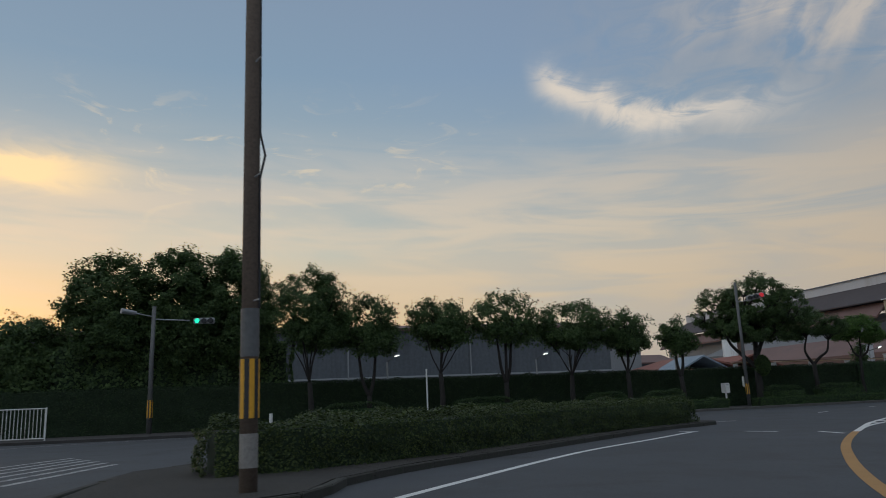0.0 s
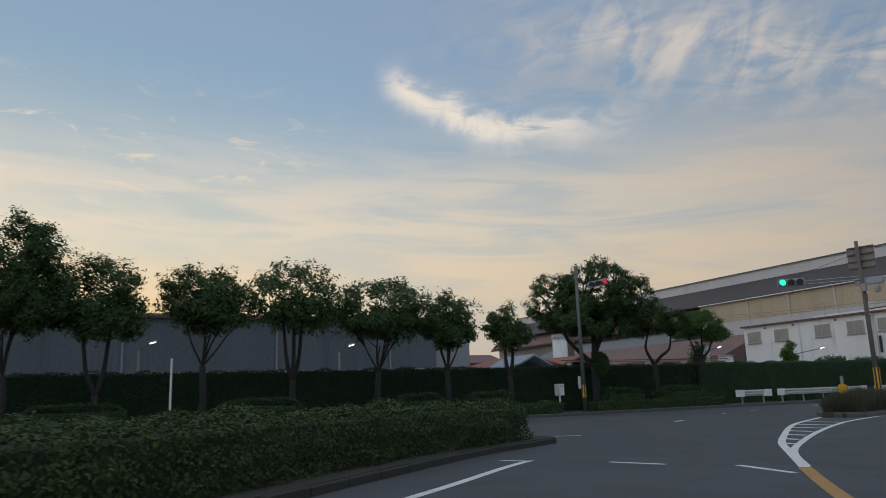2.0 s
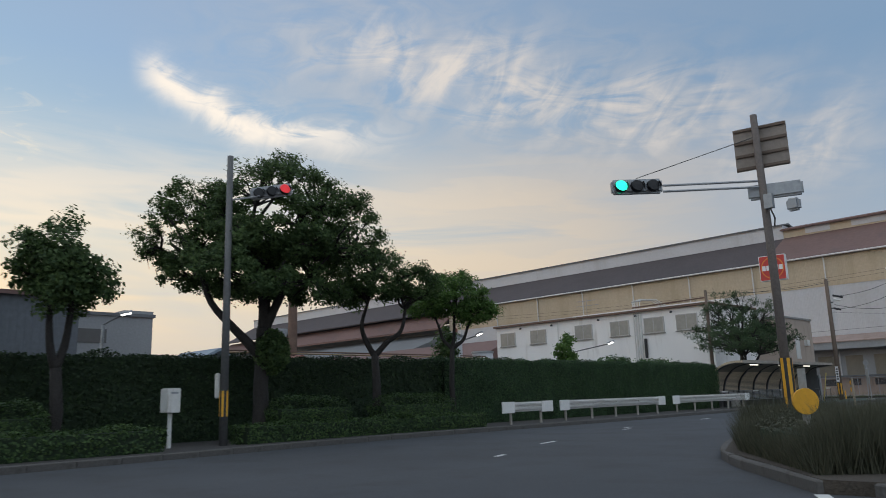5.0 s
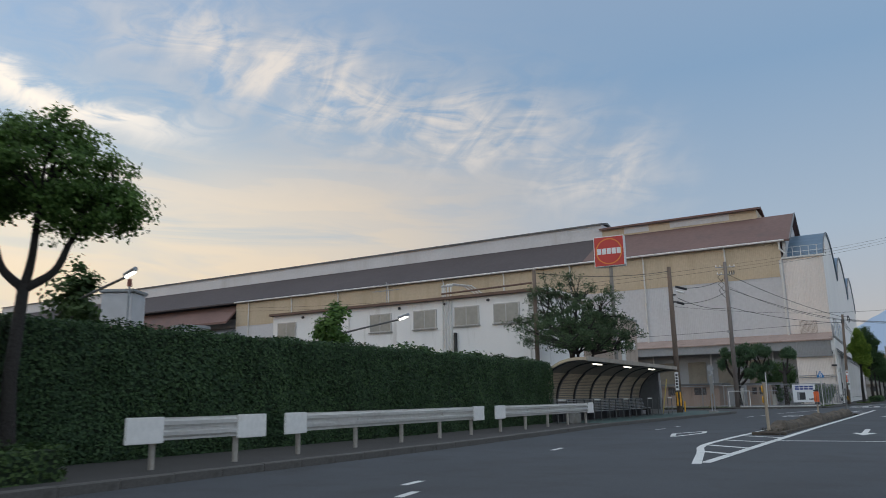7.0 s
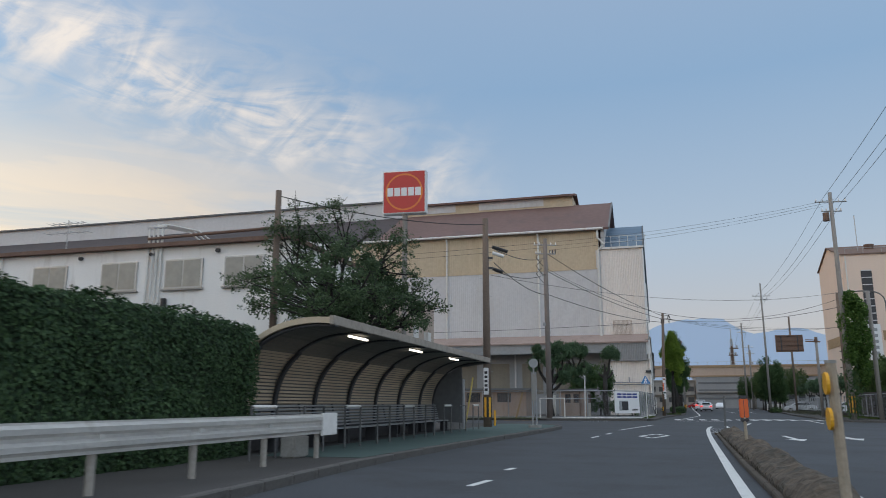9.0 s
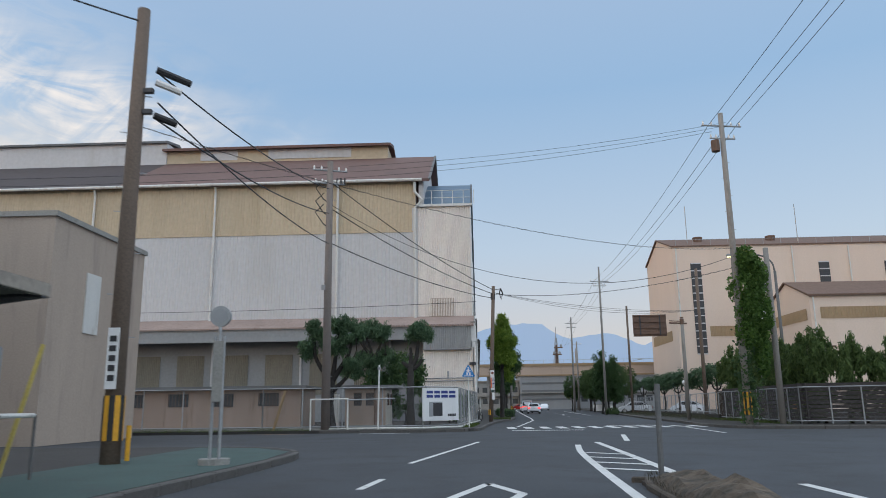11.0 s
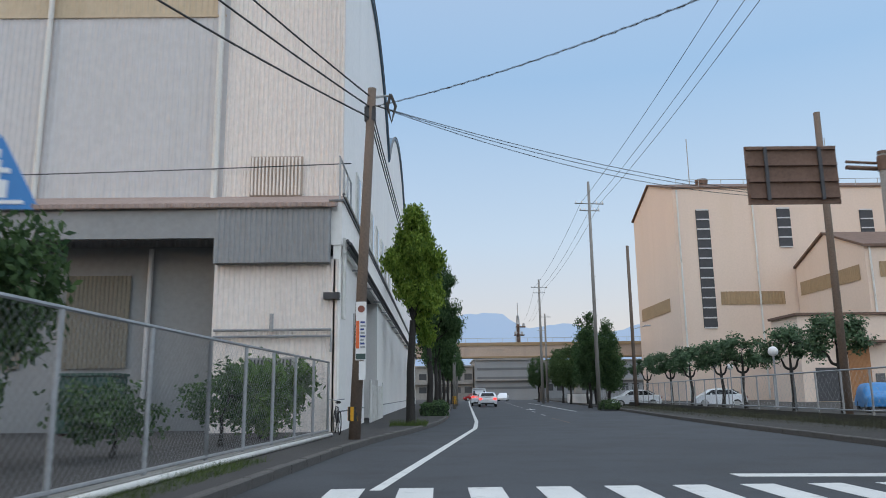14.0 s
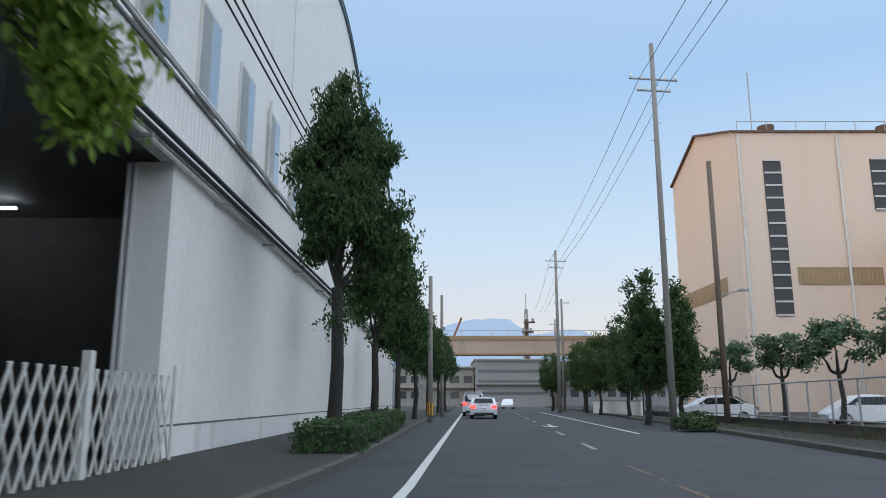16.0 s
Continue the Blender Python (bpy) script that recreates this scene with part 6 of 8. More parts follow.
part("clamp", tube([(0, -0.29, 6.15), (0, -0.29, 6.5)], 0.13, 12), "rust", t)
board = part("panel", box(-3.15, -0.95, -0.02, 0.02, 5.42, 6.86), "rust", t, "rust-brown back of the sign")
for z in (5.6, 6.0, 6.4, 6.8):
    part("stiffener", box(-3.12, -0.98, -0.09, -0.023, z - 0.04, z + 0.04), "rust", board)
for x in (-2.7, -1.4):
    part("bracket", box(x - 0.04, x + 0.04, -0.14, -0.093, 5.5, 6.8), "dark_metal", board)
t2 = utility_pole(16.45, 44.4, 11.9, 0.15, 0.12, "pole_brown", "brown pole behind the far fence", bolts=False, lean=(0.05, 0))


def signal_head(parent, centre, along, face, lit, matl, name="signal_head"):
    """Three lamps in a row along a plan direction, looking along face; lit: which lamp glows."""
    a, f = Vector((*along, 0, 0)[:3]).normalized(), Vector((*face, 0)).normalized()
    fr = Matrix((a, f, a.cross(f).normalized())).transposed().to_4x4()
    m = Matrix.Translation(centre) @ fr
    bm = box(-0.62, 0.62, -0.14, 0.06, -0.18, 0.18, bevel=0.05)
    bm.transform(m)
    head = part(name, bm, "galv", parent, "grey three-lamp signal head")
    for k, x in enumerate((-0.39, 0.0, 0.39)):
        bm = tube([(x, 0.055, 0), (x, 0.075, 0)], 0.15, 20)
        bm.transform(m)
        part("lens", bm, matl if k == lit else "black_paint_and_shade", head, ("lit signal lens" if k == lit else ""))
        bm = bmesh.new()
        n = 14
        rows = []
        for d in (0.06, 0.26):
            rows.append([bm.verts.new((x + 0.165 * math.cos(q), d - (0.10 * (q - 1.57) ** 2 * 0.25 if d > 0.1 else 0), 0.165 * math.sin(q))) for q in [math.pi * (-0.2 + 1.4 * i / n) for i in range(n + 1)]])
        for i in range(n):
            bm.faces.new((rows[0][i], rows[0][i + 1], rows[1][i + 1], rows[1][i]))
        bmesh.ops.solidify(bm, geom=bm.faces[:], thickness=0.012)
        bm.transform(m)
        part("visor", bm, "dark_metal", head)
    return head


# mast on the island, green toward the bend
t = thing("traffic_signal", "grey signal mast with a lit green lamp and a sign's back", "traffic light", 5.85, -50.0, 0.15)
part("mast", tube([(0, 0, -0.1), (-0.02, -0.01, 4.0), (-0.06, -0.03, 7.75)], [0.112, 0.098, 0.082], 14), "mast_brown", t, smooth=True)
band(t, 0.132, 0.55, 1.75)
for z in (6.05, 5.9):
    part("arm", tube([(-0.05, 0, z), (-1.75, -1.75, z - 0.05)], 0.028, 8), "galv", t)
signal_head(t, (-2.2, -2.2, 6.0), (0.71, 0.71), (0.71, -0.71), 0, "green_light")
part("stay", tube([(-0.05, 0, 7.2), (-2.2, -2.2, 6.2)], 0.010, 5), "cable", t)
pl = part("sign_back", box(-0.62, 0.62, 0.14, 0.17, 6.4, 7.5), "sign_back", t, "grey-brown back of a sign plate")
pl.matrix_basis = Matrix.Rotation(radians(12), 4, "Z")
for z in (6.45, 6.78, 7.12, 7.45):
    s = part("stiffener", box(-0.6, 0.6, 0.09, 0.14, z - 0.035, z + 0.035), "pole_brown", pl)
signal_head(t, (0.15, 0.25, 5.8), (0.93, 0.36), (-0.36, 0.93), 5, "green_light")
part("control_box", box(0.02, 0.22, -0.22, -0.08, 5.3, 5.65), "galv", t)
part("speaker", box(0.42, 0.72, 0.05, 0.26, 5.2, 5.5, bevel=0.05), "galv", t)
part("cable_tail", tube([(0.12, -0.12, 5.3), (0.2, -0.12, 5.05), (0.16, -0.1, 4.85)], 0.02, 5), "cable", t)

# mast behind the kerb, red
t = thing("traffic_signal", "slim grey signal pole with a lit red lamp", "traffic light", -6.62, -57.5, 0.12)
part("mast", tube([(0, 0, -0.1), (0, 0, 8.35)], [0.12, 0.09], 12), "dark_galv", t, smooth=True)
band(t, 0.117, 0.8, 1.5)
part("arm", tube([(0, 0, 7.0), (0.75, 0.55, 7.05)], 0.03, 8), "galv", t)
signal_head(t, (0.7, 0.98, 7.28), (0.35, 0.90, 0.22), (0.94, -0.35), 2, "red_light")
part("pedestrian_plate", box(-0.32, -0.12, -0.14, -0.05, 1.3, 2.0, bevel=0.03), "white_metal", t)
# far left signal with a street lamp
t = thing("traffic_signal", "grey signal pole with a lit green lamp and a street lamp", "traffic light", -8.1, -95.3, 0.12)
part("mast", tube([(0, 0, -0.1), (0.0, 0, 4), (0.0, 0.05, 7.3)], [0.15, 0.13, 0.11], 12), "dark_galv", t, smooth=True)
band(t, 0.152, 0.9, 1.9)
part("arm", tube([(0.0, 0, 6.55), (-0.5, 2.0, 6.5)], 0.04, 8), "galv", t)
signal_head(t, (-0.7, 2.8, 6.5), (0.1, 1.0), (1.0, -0.1), 0, "green_light")
part("lamp_arm", tube([(0.0, 0, 6.7), (0.5, -0.9, 6.85)], 0.035, 8), "galv", t)
part("lamp_head", tube([(0.5, -0.85, 6.85), (0.9, -1.6, 6.95)], [0.12, 0.16], 10), "galv", t)
# cabinet, thin post, reflector posts
t = thing("control_cabinet", "white control box on a short post", "utility box", -7.15, -58.8, 0.12)
part("post", tube([(0, 0, -0.1), (0, 0, 1.0)], 0.06, 10), "white_metal", t)
part("body", box(-0.24, 0.24, -0.18, 0.18, 0.95, 1.6, bevel=0.02), "white_metal", t)
part("label_bar", box(0.245, 0.25, -0.1, 0.1, 1.45, 1.5), "grey_ink", t)
t = thing("marker_post", "thin white marker post behind the hedge", "post", -3.8, -80.0, 0.12)
part("shaft", tube([(0, 0, -0.1), (0, 0, 3.0)], 0.045, 8), "white_metal", t)
t = thing("marker_post", "short pale bollard near the slip road", "bollard", -2.2, -88.6, 0.12)
part("shaft", tube([(0, 0, -0.1), (0, 0, 0.9)], 0.09, 10), "white_metal", t)
t = thing("white_gate", "white barred steel gate at the slip road", "gate", -5.0, -101.2, 0.0, 84)
for k in range(15):
    part("bar", tube([(-1.3 + 0.186 * k, 0, 0.25), (-1.3 + 0.186 * k, 0, 1.75)], 0.02, 6), "white_metal", t)
for z in (0.25, 1.75):
    part("rail", tube([(-1.35, 0, z), (1.35, 0, z)], 0.03, 6), "white_metal", t)
for x in (-1.35, 1.35):
    part("post", tube([(x, 0, -0.1), (x, 0, 1.8)], 0.04, 8), "white_metal", t)
t = thing("reflector_post", "pale post with a round yellow reflector on the island", "reflector post", 8.25, -55.7, 0.15)
part("post", tube([(0, 0, -0.1), (0, 0, 1.35)], 0.06, 10), "concrete", t)
part("reflector", tube([(0.05, -0.08, 0.85), (0.02, -0.05, 0.85)], 0.2, 20), "yellow", t, "round yellow reflector")
t = thing("reflector_post", "pale post with two yellow discs on the median", "reflector post", 0.45, -28.0, 0.06)
part("post", tube([(0.01, 0, -0.1), (-0.01, 0.02, 1.52)], 0.05, 10), "post_wood", t)
part("cap", tube([(-0.01, 0.02, 1.52), (-0.01, 0.02, 1.55)], 0.055, 10), "concrete", t)
for z in (1.0, 1.33):
    part("reflector", tube([(-0.085, -0.01, z), (-0.055, -0.01, z)], 0.105, 18), "yellow", t, "round yellow reflector")
t = thing("delineator", "orange plastic delineator on a post on the median", "delineator", 0.87, -15.95, 0.2)
part("post", tube([(0.01, 0, -0.1), (0, 0, 0.68)], 0.04, 10), "post_wood", t)
part("blade", box(-0.105, 0.105, -0.05, 0.05, 0.66, 1.12, bevel=0.02), "orange", t)
part("seam", box(-0.006, 0.006, -0.056, -0.051, 0.68, 1.1), "dark_metal", t)
part("cap", box(-0.105, 0.105, -0.05, 0.05, 1.122, 1.20, bevel=0.02), "dark_metal", t, "dark cap")
part("collar", box(-0.10, 0.10, -0.05, 0.05, 0.57, 0.655, bevel=0.02), "dark_metal", t, "dark collar")
t = thing("delineator", "grey striped post at the median's end", "delineator", 1.35, -4.2, 0.1)
part("post", tube([(0, 0, -0.1), (0.05, 0.1, 1.4)], 0.045, 10), "dark_galv", t)


def guard_rail(posts, label):
    """A corrugated rail on posts; the ends are plain plates."""
    P = [Vector((*q, 0)) for q in posts]
    t = thing("guard_rail", label, "guard rail", posts[0][0], posts[0][1], 0.12, group="white guard rails")
    o = P[0]
    line = [q - o for q in P]
    d0, d1 = (line[1] - line[0]).normalized(), (line[-1] - line[-2]).normalized()
    line = [line[0] - d0 * 0.55] + line + [line[-1] + d1 * 0.55]
    prof = [(0.10, 0.50), (0.10, 0.54), (0.16, 0.58), (0.16, 0.64), (0.10, 0.68), (0.10, 0.72), (0.16, 0.76), (0.16, 0.82), (0.10, 0.86), (0.10, 0.885)]
    bm = bmesh.new()
    grid = []
    for i, q in enumerate(line):
        d = (line[min(i + 1, len(line) - 1)] - line[max(i - 1, 0)]).normalized()
        n = Vector((d.y, -d.x, 0))
        grid.append([bm.verts.new(q + n * off + Vector((0, 0, zz))) for off, zz in prof])
    for a, b in zip(grid, grid[1:]):
        for k in range(len(prof) - 1):
            bm.faces.new((a[k], b[k], b[k + 1], a[k + 1]))
    bmesh.ops.solidify(bm, geom=bm.faces[:], thickness=0.012)
    part("beam", bm, "rail_white", t, "white corrugated beam")
    for q, d, s in ((line[0], d0, 1), (line[-1], d1, -1)):
        n = Vector((d.y, -d.x, 0))
        bm = box(-0.04, 0.70, -0.015, 0.04, 0.46, 0.90, bevel=0.012)
        bm.transform(Matrix.Translation(q + n * 0.155 - d * (0.05 if s > 0 else 0.61)) @ Matrix((d, -n, Vector((0, 0, 1)))).transposed().to_4x4())
        part("end_plate", bm, "rail_white", t, "plain white end plate")
    for q in line[1:-1]:
        part("post", tube([q + Vector((0, 0, -0.15)), q + Vector((0, 0, 0.8))], 0.055, 10), "rail_post", t)
        part("bracket", box(q.x - 0.02, q.x + 0.12, q.y - 0.05, q.y + 0.05, 0.62, 0.76), "white_metal", t)
    return t


guard_rail([(-7.0, -44.85), (-6.95, -43.0)], "short white steel guard rail on two posts")
guard_rail([(-7.16, -41.0), (-7.34, -38.75), (-7.46, -36.6), (-7.54, -34.5), (-7.6, -32.5)], "long white steel guard rail on five posts")
guard_rail([(-7.68, -30.3), (-7.7, -28.25), (-7.72, -26.15), (-7.76, -24.0), (-7.8, -21.8)], "long white steel guard rail before the bus shelter")

# ---- bus shelter ----
sh = thing("bus_shelter", "long curved bus shelter with slatted back and lit tubes", "bus shelter", 0, 0, 0.14)
Y0, Y1 = -21.2, -5.5
curve = [(-7.75, 2.78), (-8.2, 2.80), (-8.7, 2.75), (-9.15, 2.62), (-9.55, 2.40), (-9.88, 2.10), (-10.1, 1.75), (-10.22, 1.35), (-10.26, 0.95), (-10.26, 0.45)]
cx = smooth_line(curve, 4)
bm = bmesh.new()
outer = [(x - 0.03 if z < 2.5 else x, z + 0.06) for x, z in cx]
extrude_y(cx + outer[::-1], Y0, Y1, bm)
part("roof_skin", bm, "dark_cladding", sh, "dark curved roof sheet")
part("fascia", box(-7.82, -7.72, Y0 - 0.12, Y1 + 0.1, 2.72, 2.92, bevel=0.01), "fascia_beige", sh, "pale front fascia")
part("end_fascia", extrude_y([(x, z + 0.1) for x, z in cx[:20]] + [(x, z - 0.03) for x, z in cx[:20][::-1]], Y0 - 0.1, Y0), "slat", sh, "dull beige end fascia")
# dark sheet added as the shade behind and below the bench
part("kick_panel", box(-10.36, -10.31, Y0, Y1, -0.1, 0.5), "dark_metal", sh, "dark panel added for the shade under the bench")
length = [0.0]
for a, b in zip(cx, cx[1:]):
    length.append(length[-1] + math.dist(a, b))
s = 0.25
while s < length[-1] - 0.05:
    k = max(i for i in range(len(length)) if length[i] <= s)
    k = min(k, len(cx) - 2)
    f = (s - length[k]) / (length[k + 1] - length[k])
    x, z = cx[k][0] + (cx[k + 1][0] - cx[k][0]) * f, cx[k][1] + (cx[k + 1][1] - cx[k][1]) * f
    ang = math.atan2(cx[k + 1][1] - cx[k][1], cx[k + 1][0] - cx[k][0])
    nx, nz = -math.sin(ang), math.cos(ang)
    bm = box(-0.027, 0.027, Y0 + 0.05, Y1 - 0.05, 0.0, 0.014)
    bm.transform(Matrix.Translation((x + nx * 0.036, 0, z + nz * 0.036)) @ Matrix.Rotation(-ang - 0.42, 4, "Y"))
    # slats above 2.3 m darker: shade under the roof painted into their colour
    part("slat", bm, "slat" if z < 2.3 else "slat_shaded", sh)
    s += 0.088
for y in (Y0 + 0.05, -19.2, -16.95, -14.6, -12.28, -9.95, -7.4, Y1 - 0.05):
    inn = [(x + 0.12 * (1 if z < 2.4 else 0.3), z - 0.09) for x, z in cx]
    part("rib", extrude_y([(x + 0.05 * (1 if z < 2.4 else 0.2), z - 0.05) for x, z in cx] + inn[::-1], y - 0.07, y + 0.07), "dark_metal", sh, "dark curved steel rib")
    part("rib_post", box(-10.2, -10.08, y - 0.05, y + 0.05, -0.1, 0.6), "dark_metal", sh)
part("end_wall", extrude_y([(x + 0.1, z - 0.08) for x, z in cx] + [(-8.9, 0.3), (-8.9, 2.55)][::1], Y1 - 0.06, Y1 - 0.02), "dark_cladding", sh, "dark end panel")
for y in (-18.6, -13.9, -9.3):
    part("tube_lamp", tube([(-8.25, y - 0.6, 2.66), (-8.25, y + 0.6, 2.66)], 0.032, 8), "tube_light", sh, "lit fluorescent tube")
for k in range(4):
    part("bench_slat", box(-9.72 + 0.1 * k, -9.64 + 0.1 * k, Y0 + 0.4, Y1 - 0.6, 0.40, 0.43), "galv", sh, "steel bench slat")
for k in range(7):
    part("back_rail", box(-9.78 - 0.02 * k, -9.755 - 0.02 * k, Y0 + 0.4, Y1 - 0.6, 0.48 + 0.085 * k, 0.52 + 0.085 * k), "galv", sh, "thin steel rail of the bench back")
for i in range(8):
    y = Y0 + 0.8 + 2.05 * i
    part("bench_leg", box(-9.7, -9.4, y - 0.03, y + 0.03, -0.05, 0.40), "dark_metal", sh)
    part("bench_upright", tube([(-9.78, y, 0.3), (-9.93, y, 1.05)], 0.022, 6), "dark_metal", sh)
for i in range(9):
    y = -22.6 + 2.25 * i
    t = thing("hoop_barrier", "steel hoop barrier in front of the bus shelter", "barrier", -8.55, y, 0.14, group="hoop barriers")
    part("hoop", tube([(0, -0.5, -0.1), (0, -0.5, 1.0), (0, 0.5, 1.0), (0, 0.5, -0.1)], 0.026, 8), "dark_galv", t)
    if i % 2 == 0:
        part("sleeve", tube([(0, -0.45, 1.0), (0, 0.45, 1.0)], 0.037, 8), "white_metal", t)
t = thing("concrete_block", "rough grey concrete block behind the guard rail", "block", -8.3, -21.75, 0.13)
part("block", box(-0.16, 0.16, -0.34, 0.34, 0.0, 0.46, bevel=0.04), "concrete", t)
t = thing("leaning_board", "yellow-striped board leaning beside the shelter", "board", -9.2, -3.9, 0.14)
part("plank", tube([(0, 0, 0), (0.25, 0.5, 2.2)], 0.038, 4), "wood_yellow", t)
t = thing("notice_box", "grey glazed notice case at the shelter's end", "notice board", -9.6, -4.4, 0.14)
part("case", box(-0.5, 0.5, -0.15, 0.15, 0.0, 2.1, bevel=0.02), "galv", t)
part("pane", box(-0.42, 0.42, -0.16, -0.15, 0.9, 2.0), "window", t)
t = thing("bus_stop_sign", "bus stop post with a round head and timetable box", "bus stop sign", -6.57, -1.28, 0.14)
for x in (-0.09, 0.09):
    part("leg", tube([(x, 0, -0.1), (x, 0, 2.5)], 0.035, 8), "galv", t)
part("timetable", box(-0.10, 0.10, -0.06, 0.06, 1.2, 2.4, bevel=0.01), "concrete", t, "pale timetable case")
part("head", tube([(0, -0.04, 2.9), (0, 0.04, 2.9)], 0.21, 24), "galv", t, "round pale head plate")
part("head_ring", tube([(0, -0.05, 2.9), (0, -0.04, 2.9)], 0.15, 24), "grey_ink", t)
part("neck", tube([(0, 0, 2.4), (0, 0, 2.75)], 0.04, 8), "galv", t)
part("base", tube([(0, 0, -0.02), (0, 0, 0.12)], 0.3, 16), "concrete", t)

# ---- tall red sign tower ----
t = thing("sign_tower", "tall post with a square red sign and pale bars", "sign", -12.9, -1.5, 0.14, 5)
part("post", tube([(0, 0.25, -0.2), (0, 0.25, 10.6)], 0.13, 12), "pole_concrete", t)
sb = part("sign_box", box(-1.12, 1.12, 0.0, 0.5, 10.45, 12.7, bevel=0.03), "white_sign", t, "boxed sign with pale edges")
part("face", box(-1.06, 1.06, -0.012, 0.0, 10.51, 12.64), "red_sign", sb, "red sign face")
bm = bmesh.new()
for k in range(48):
    a0, a1 = 2 * math.pi * k / 48, 2 * math.pi * (k + 1) / 48
    q = [bm.verts.new((math.cos(a) * r, -0.016, 11.575 + math.sin(a) * r)) for a, r in ((a0, 0.88), (a1, 0.88), (a1, 0.97), (a0, 0.97))]
    bm.faces.new(q)
part("ring", bm, "orange_sign", sb, "orange ring")
for k in range(5):
    x = -0.72 + 0.36 * k
    part("lettering_bar", box(x - 0.15, x + 0.15, -0.022, -0.012, 11.36, 11.80, bevel=0.004), "white_sign", sb, "plain pale bar")

# ---- fence, huts and board at the corner ----
def chain_fence(label, pts, h=2.0, z=0.14, step=2.0, cell=0.13):
    t = thing("chain_link_fence", label, "fence")
    wires = bmesh.new()
    for a, b in zip(pts, pts[1:]):
        a, b = Vector((*a, z)), Vector((*b, z))
        ln = (b - a).length
        d = (b - a) / ln
        n = max(1, round(ln / step))
        for k in range(n + 1):
            q = a + d * (ln * k / n)
            part("post", tube([q + Vector((0, 0, -0.2)), q + Vector((0, 0, h))], 0.035, 8), "galv", t)
        part("rail", tube([a + Vector((0, 0, h)), b + Vector((0, 0, h))], 0.028, 6), "galv", t)
        part("rail", tube([a + Vector((0, 0, 0.15)), b + Vector((0, 0, 0.15))], 0.028, 6), "galv", t)
        hh = h - 0.2
        for sgn in (1, -1):
            s = -hh
            while s < ln:
                s0, s1 = max(s, 0), min(s + hh, ln)
                if s1 > s0:
                    z0, z1 = (s0 - s), (s1 - s)
                    if sgn < 0:
                        z0, z1 = hh - z0, hh - z1
                    p0, p1 = a + d * s0 + Vector((0, 0, 0.18 + z0)), a + d * s1 + Vector((0, 0, 0.18 + z1))
                    tube([p0, p1], 0.0022, 3, wires, caps=False)
                s += cell
    part("mesh", wires, "galv", t, "diamond wire mesh")
    return t


chain_fence("galvanised chain-link fence round the factory corner", [(-30, 20.9), (-12, 20.9), (-4.1, 20.85), (-2.45, 22.4), (-2.1, 29), (-1.5, 38.0)])
part("kerb_foot", prism([(-30, 20.8), (-4.1, 20.75), (-2.35, 22.4), (-2.0, 29), (-1.4, 38.0), (-1.6, 38.0), (-2.2, 29), (-2.55, 22.5), (-4.15, 20.98), (-30, 21.0)], 0.1, 0.24), "concrete", None)
tagged(bpy.data.objects["kerb_foot"], "low concrete footing under the chain-link fence", "footing", kind="structure")
t = thing("ground_pipe", "white pipe lying along the fence's footing", "pipe")
part("pipe", tube([(-9.0, 20.68, 0.19), (-4.05, 20.66, 0.19), (-2.27, 22.34, 0.19), (-1.92, 29, 0.19), (-1.33, 37.6, 0.19)], 0.05, 8), "white_metal", t, smooth=True)
t = thing("steel_container", "dark green steel container in the factory yard", "container", -8.9, 40.0, 0.12)
part("body", box(-0.85, 0.75, -0.6, 0.6, 0.1, 1.75, bevel=0.02), "green_steel", t)
for x in (-0.83, -0.3, 0.22, 0.71):
    part("rib", box(x - 0.03, x + 0.03, -0.64, -0.59, 0.1, 1.75, bevel=0.005), "green_steel", t)
part("lid", box(-0.9, 0.8, -0.66, 0.64, 1.754, 1.85, bevel=0.02), "green_steel", t)
for x in (-0.7, 0.6):
    part("foot", box(x - 0.06, x + 0.06, -0.5, 0.5, -0.02, 0.1), "rust", t)
t = thing("advertising_board", "white advertising board with blue bars and a cabinet picture", "signboard", -3.30, 21.36, 0.0, 39.2)
part("panel", box(-1.10, 1.10, -0.10, -0.06, 0.52, 2.08, bevel=0.01), "white_sign", t)
for x0, x1 in ((-0.86, -0.48), (-0.40, -0.06), (0.02, 0.42), (0.50, 0.90)):
    for z in (1.62, 1.82):
        part("lettering_bar", box(x0, x1, -0.112, -0.10, z, z + 0.13), "blue_ink", t)
part("cabinet_picture_side", box(-0.72, -0.48, -0.112, -0.10, 0.72, 1.38), "grey_ink", t)
part("cabinet_picture", box(-0.48, 0.08, -0.113, -0.10, 0.74, 1.36), "black_ink", t, "picture of a dark storage cabinet")
part("cabinet_picture_top", box(-0.72, 0.08, -0.114, -0.10, 1.36, 1.42), "grey_ink", t)
for k in range(4):
    part("lettering_bar", box(0.42 + 0.13 * k, 0.52 + 0.13 * k, -0.112, -0.10, 0.72, 0.84), "black_ink", t)
t = thing("pedestrian_sign", "blue triangular crossing sign with a white figure on a white post", "road sign", -1.88, 22.52, 0.1, 4)
part("post", tube([(0, 0, -0.1), (0, 0, 3.1)], 0.035, 10), "white_metal", t)
bm = bmesh.new()
tri = [(-0.36, 2.55), (0.36, 2.55), (0.0, 3.2)]
f0 = [bm.verts.new((x, -0.05, z)) for x, z in tri]
f1 = [bm.verts.new((x, -0.035, z)) for x, z in tri]
bm.faces.new(f0)
bm.faces.new(f1[::-1])
for i in range(3):
    bm.faces.new((f0[i], f1[i], f1[(i + 1) % 3], f0[(i + 1) % 3]))
bmesh.ops.recalc_face_normals(bm, faces=bm.faces)
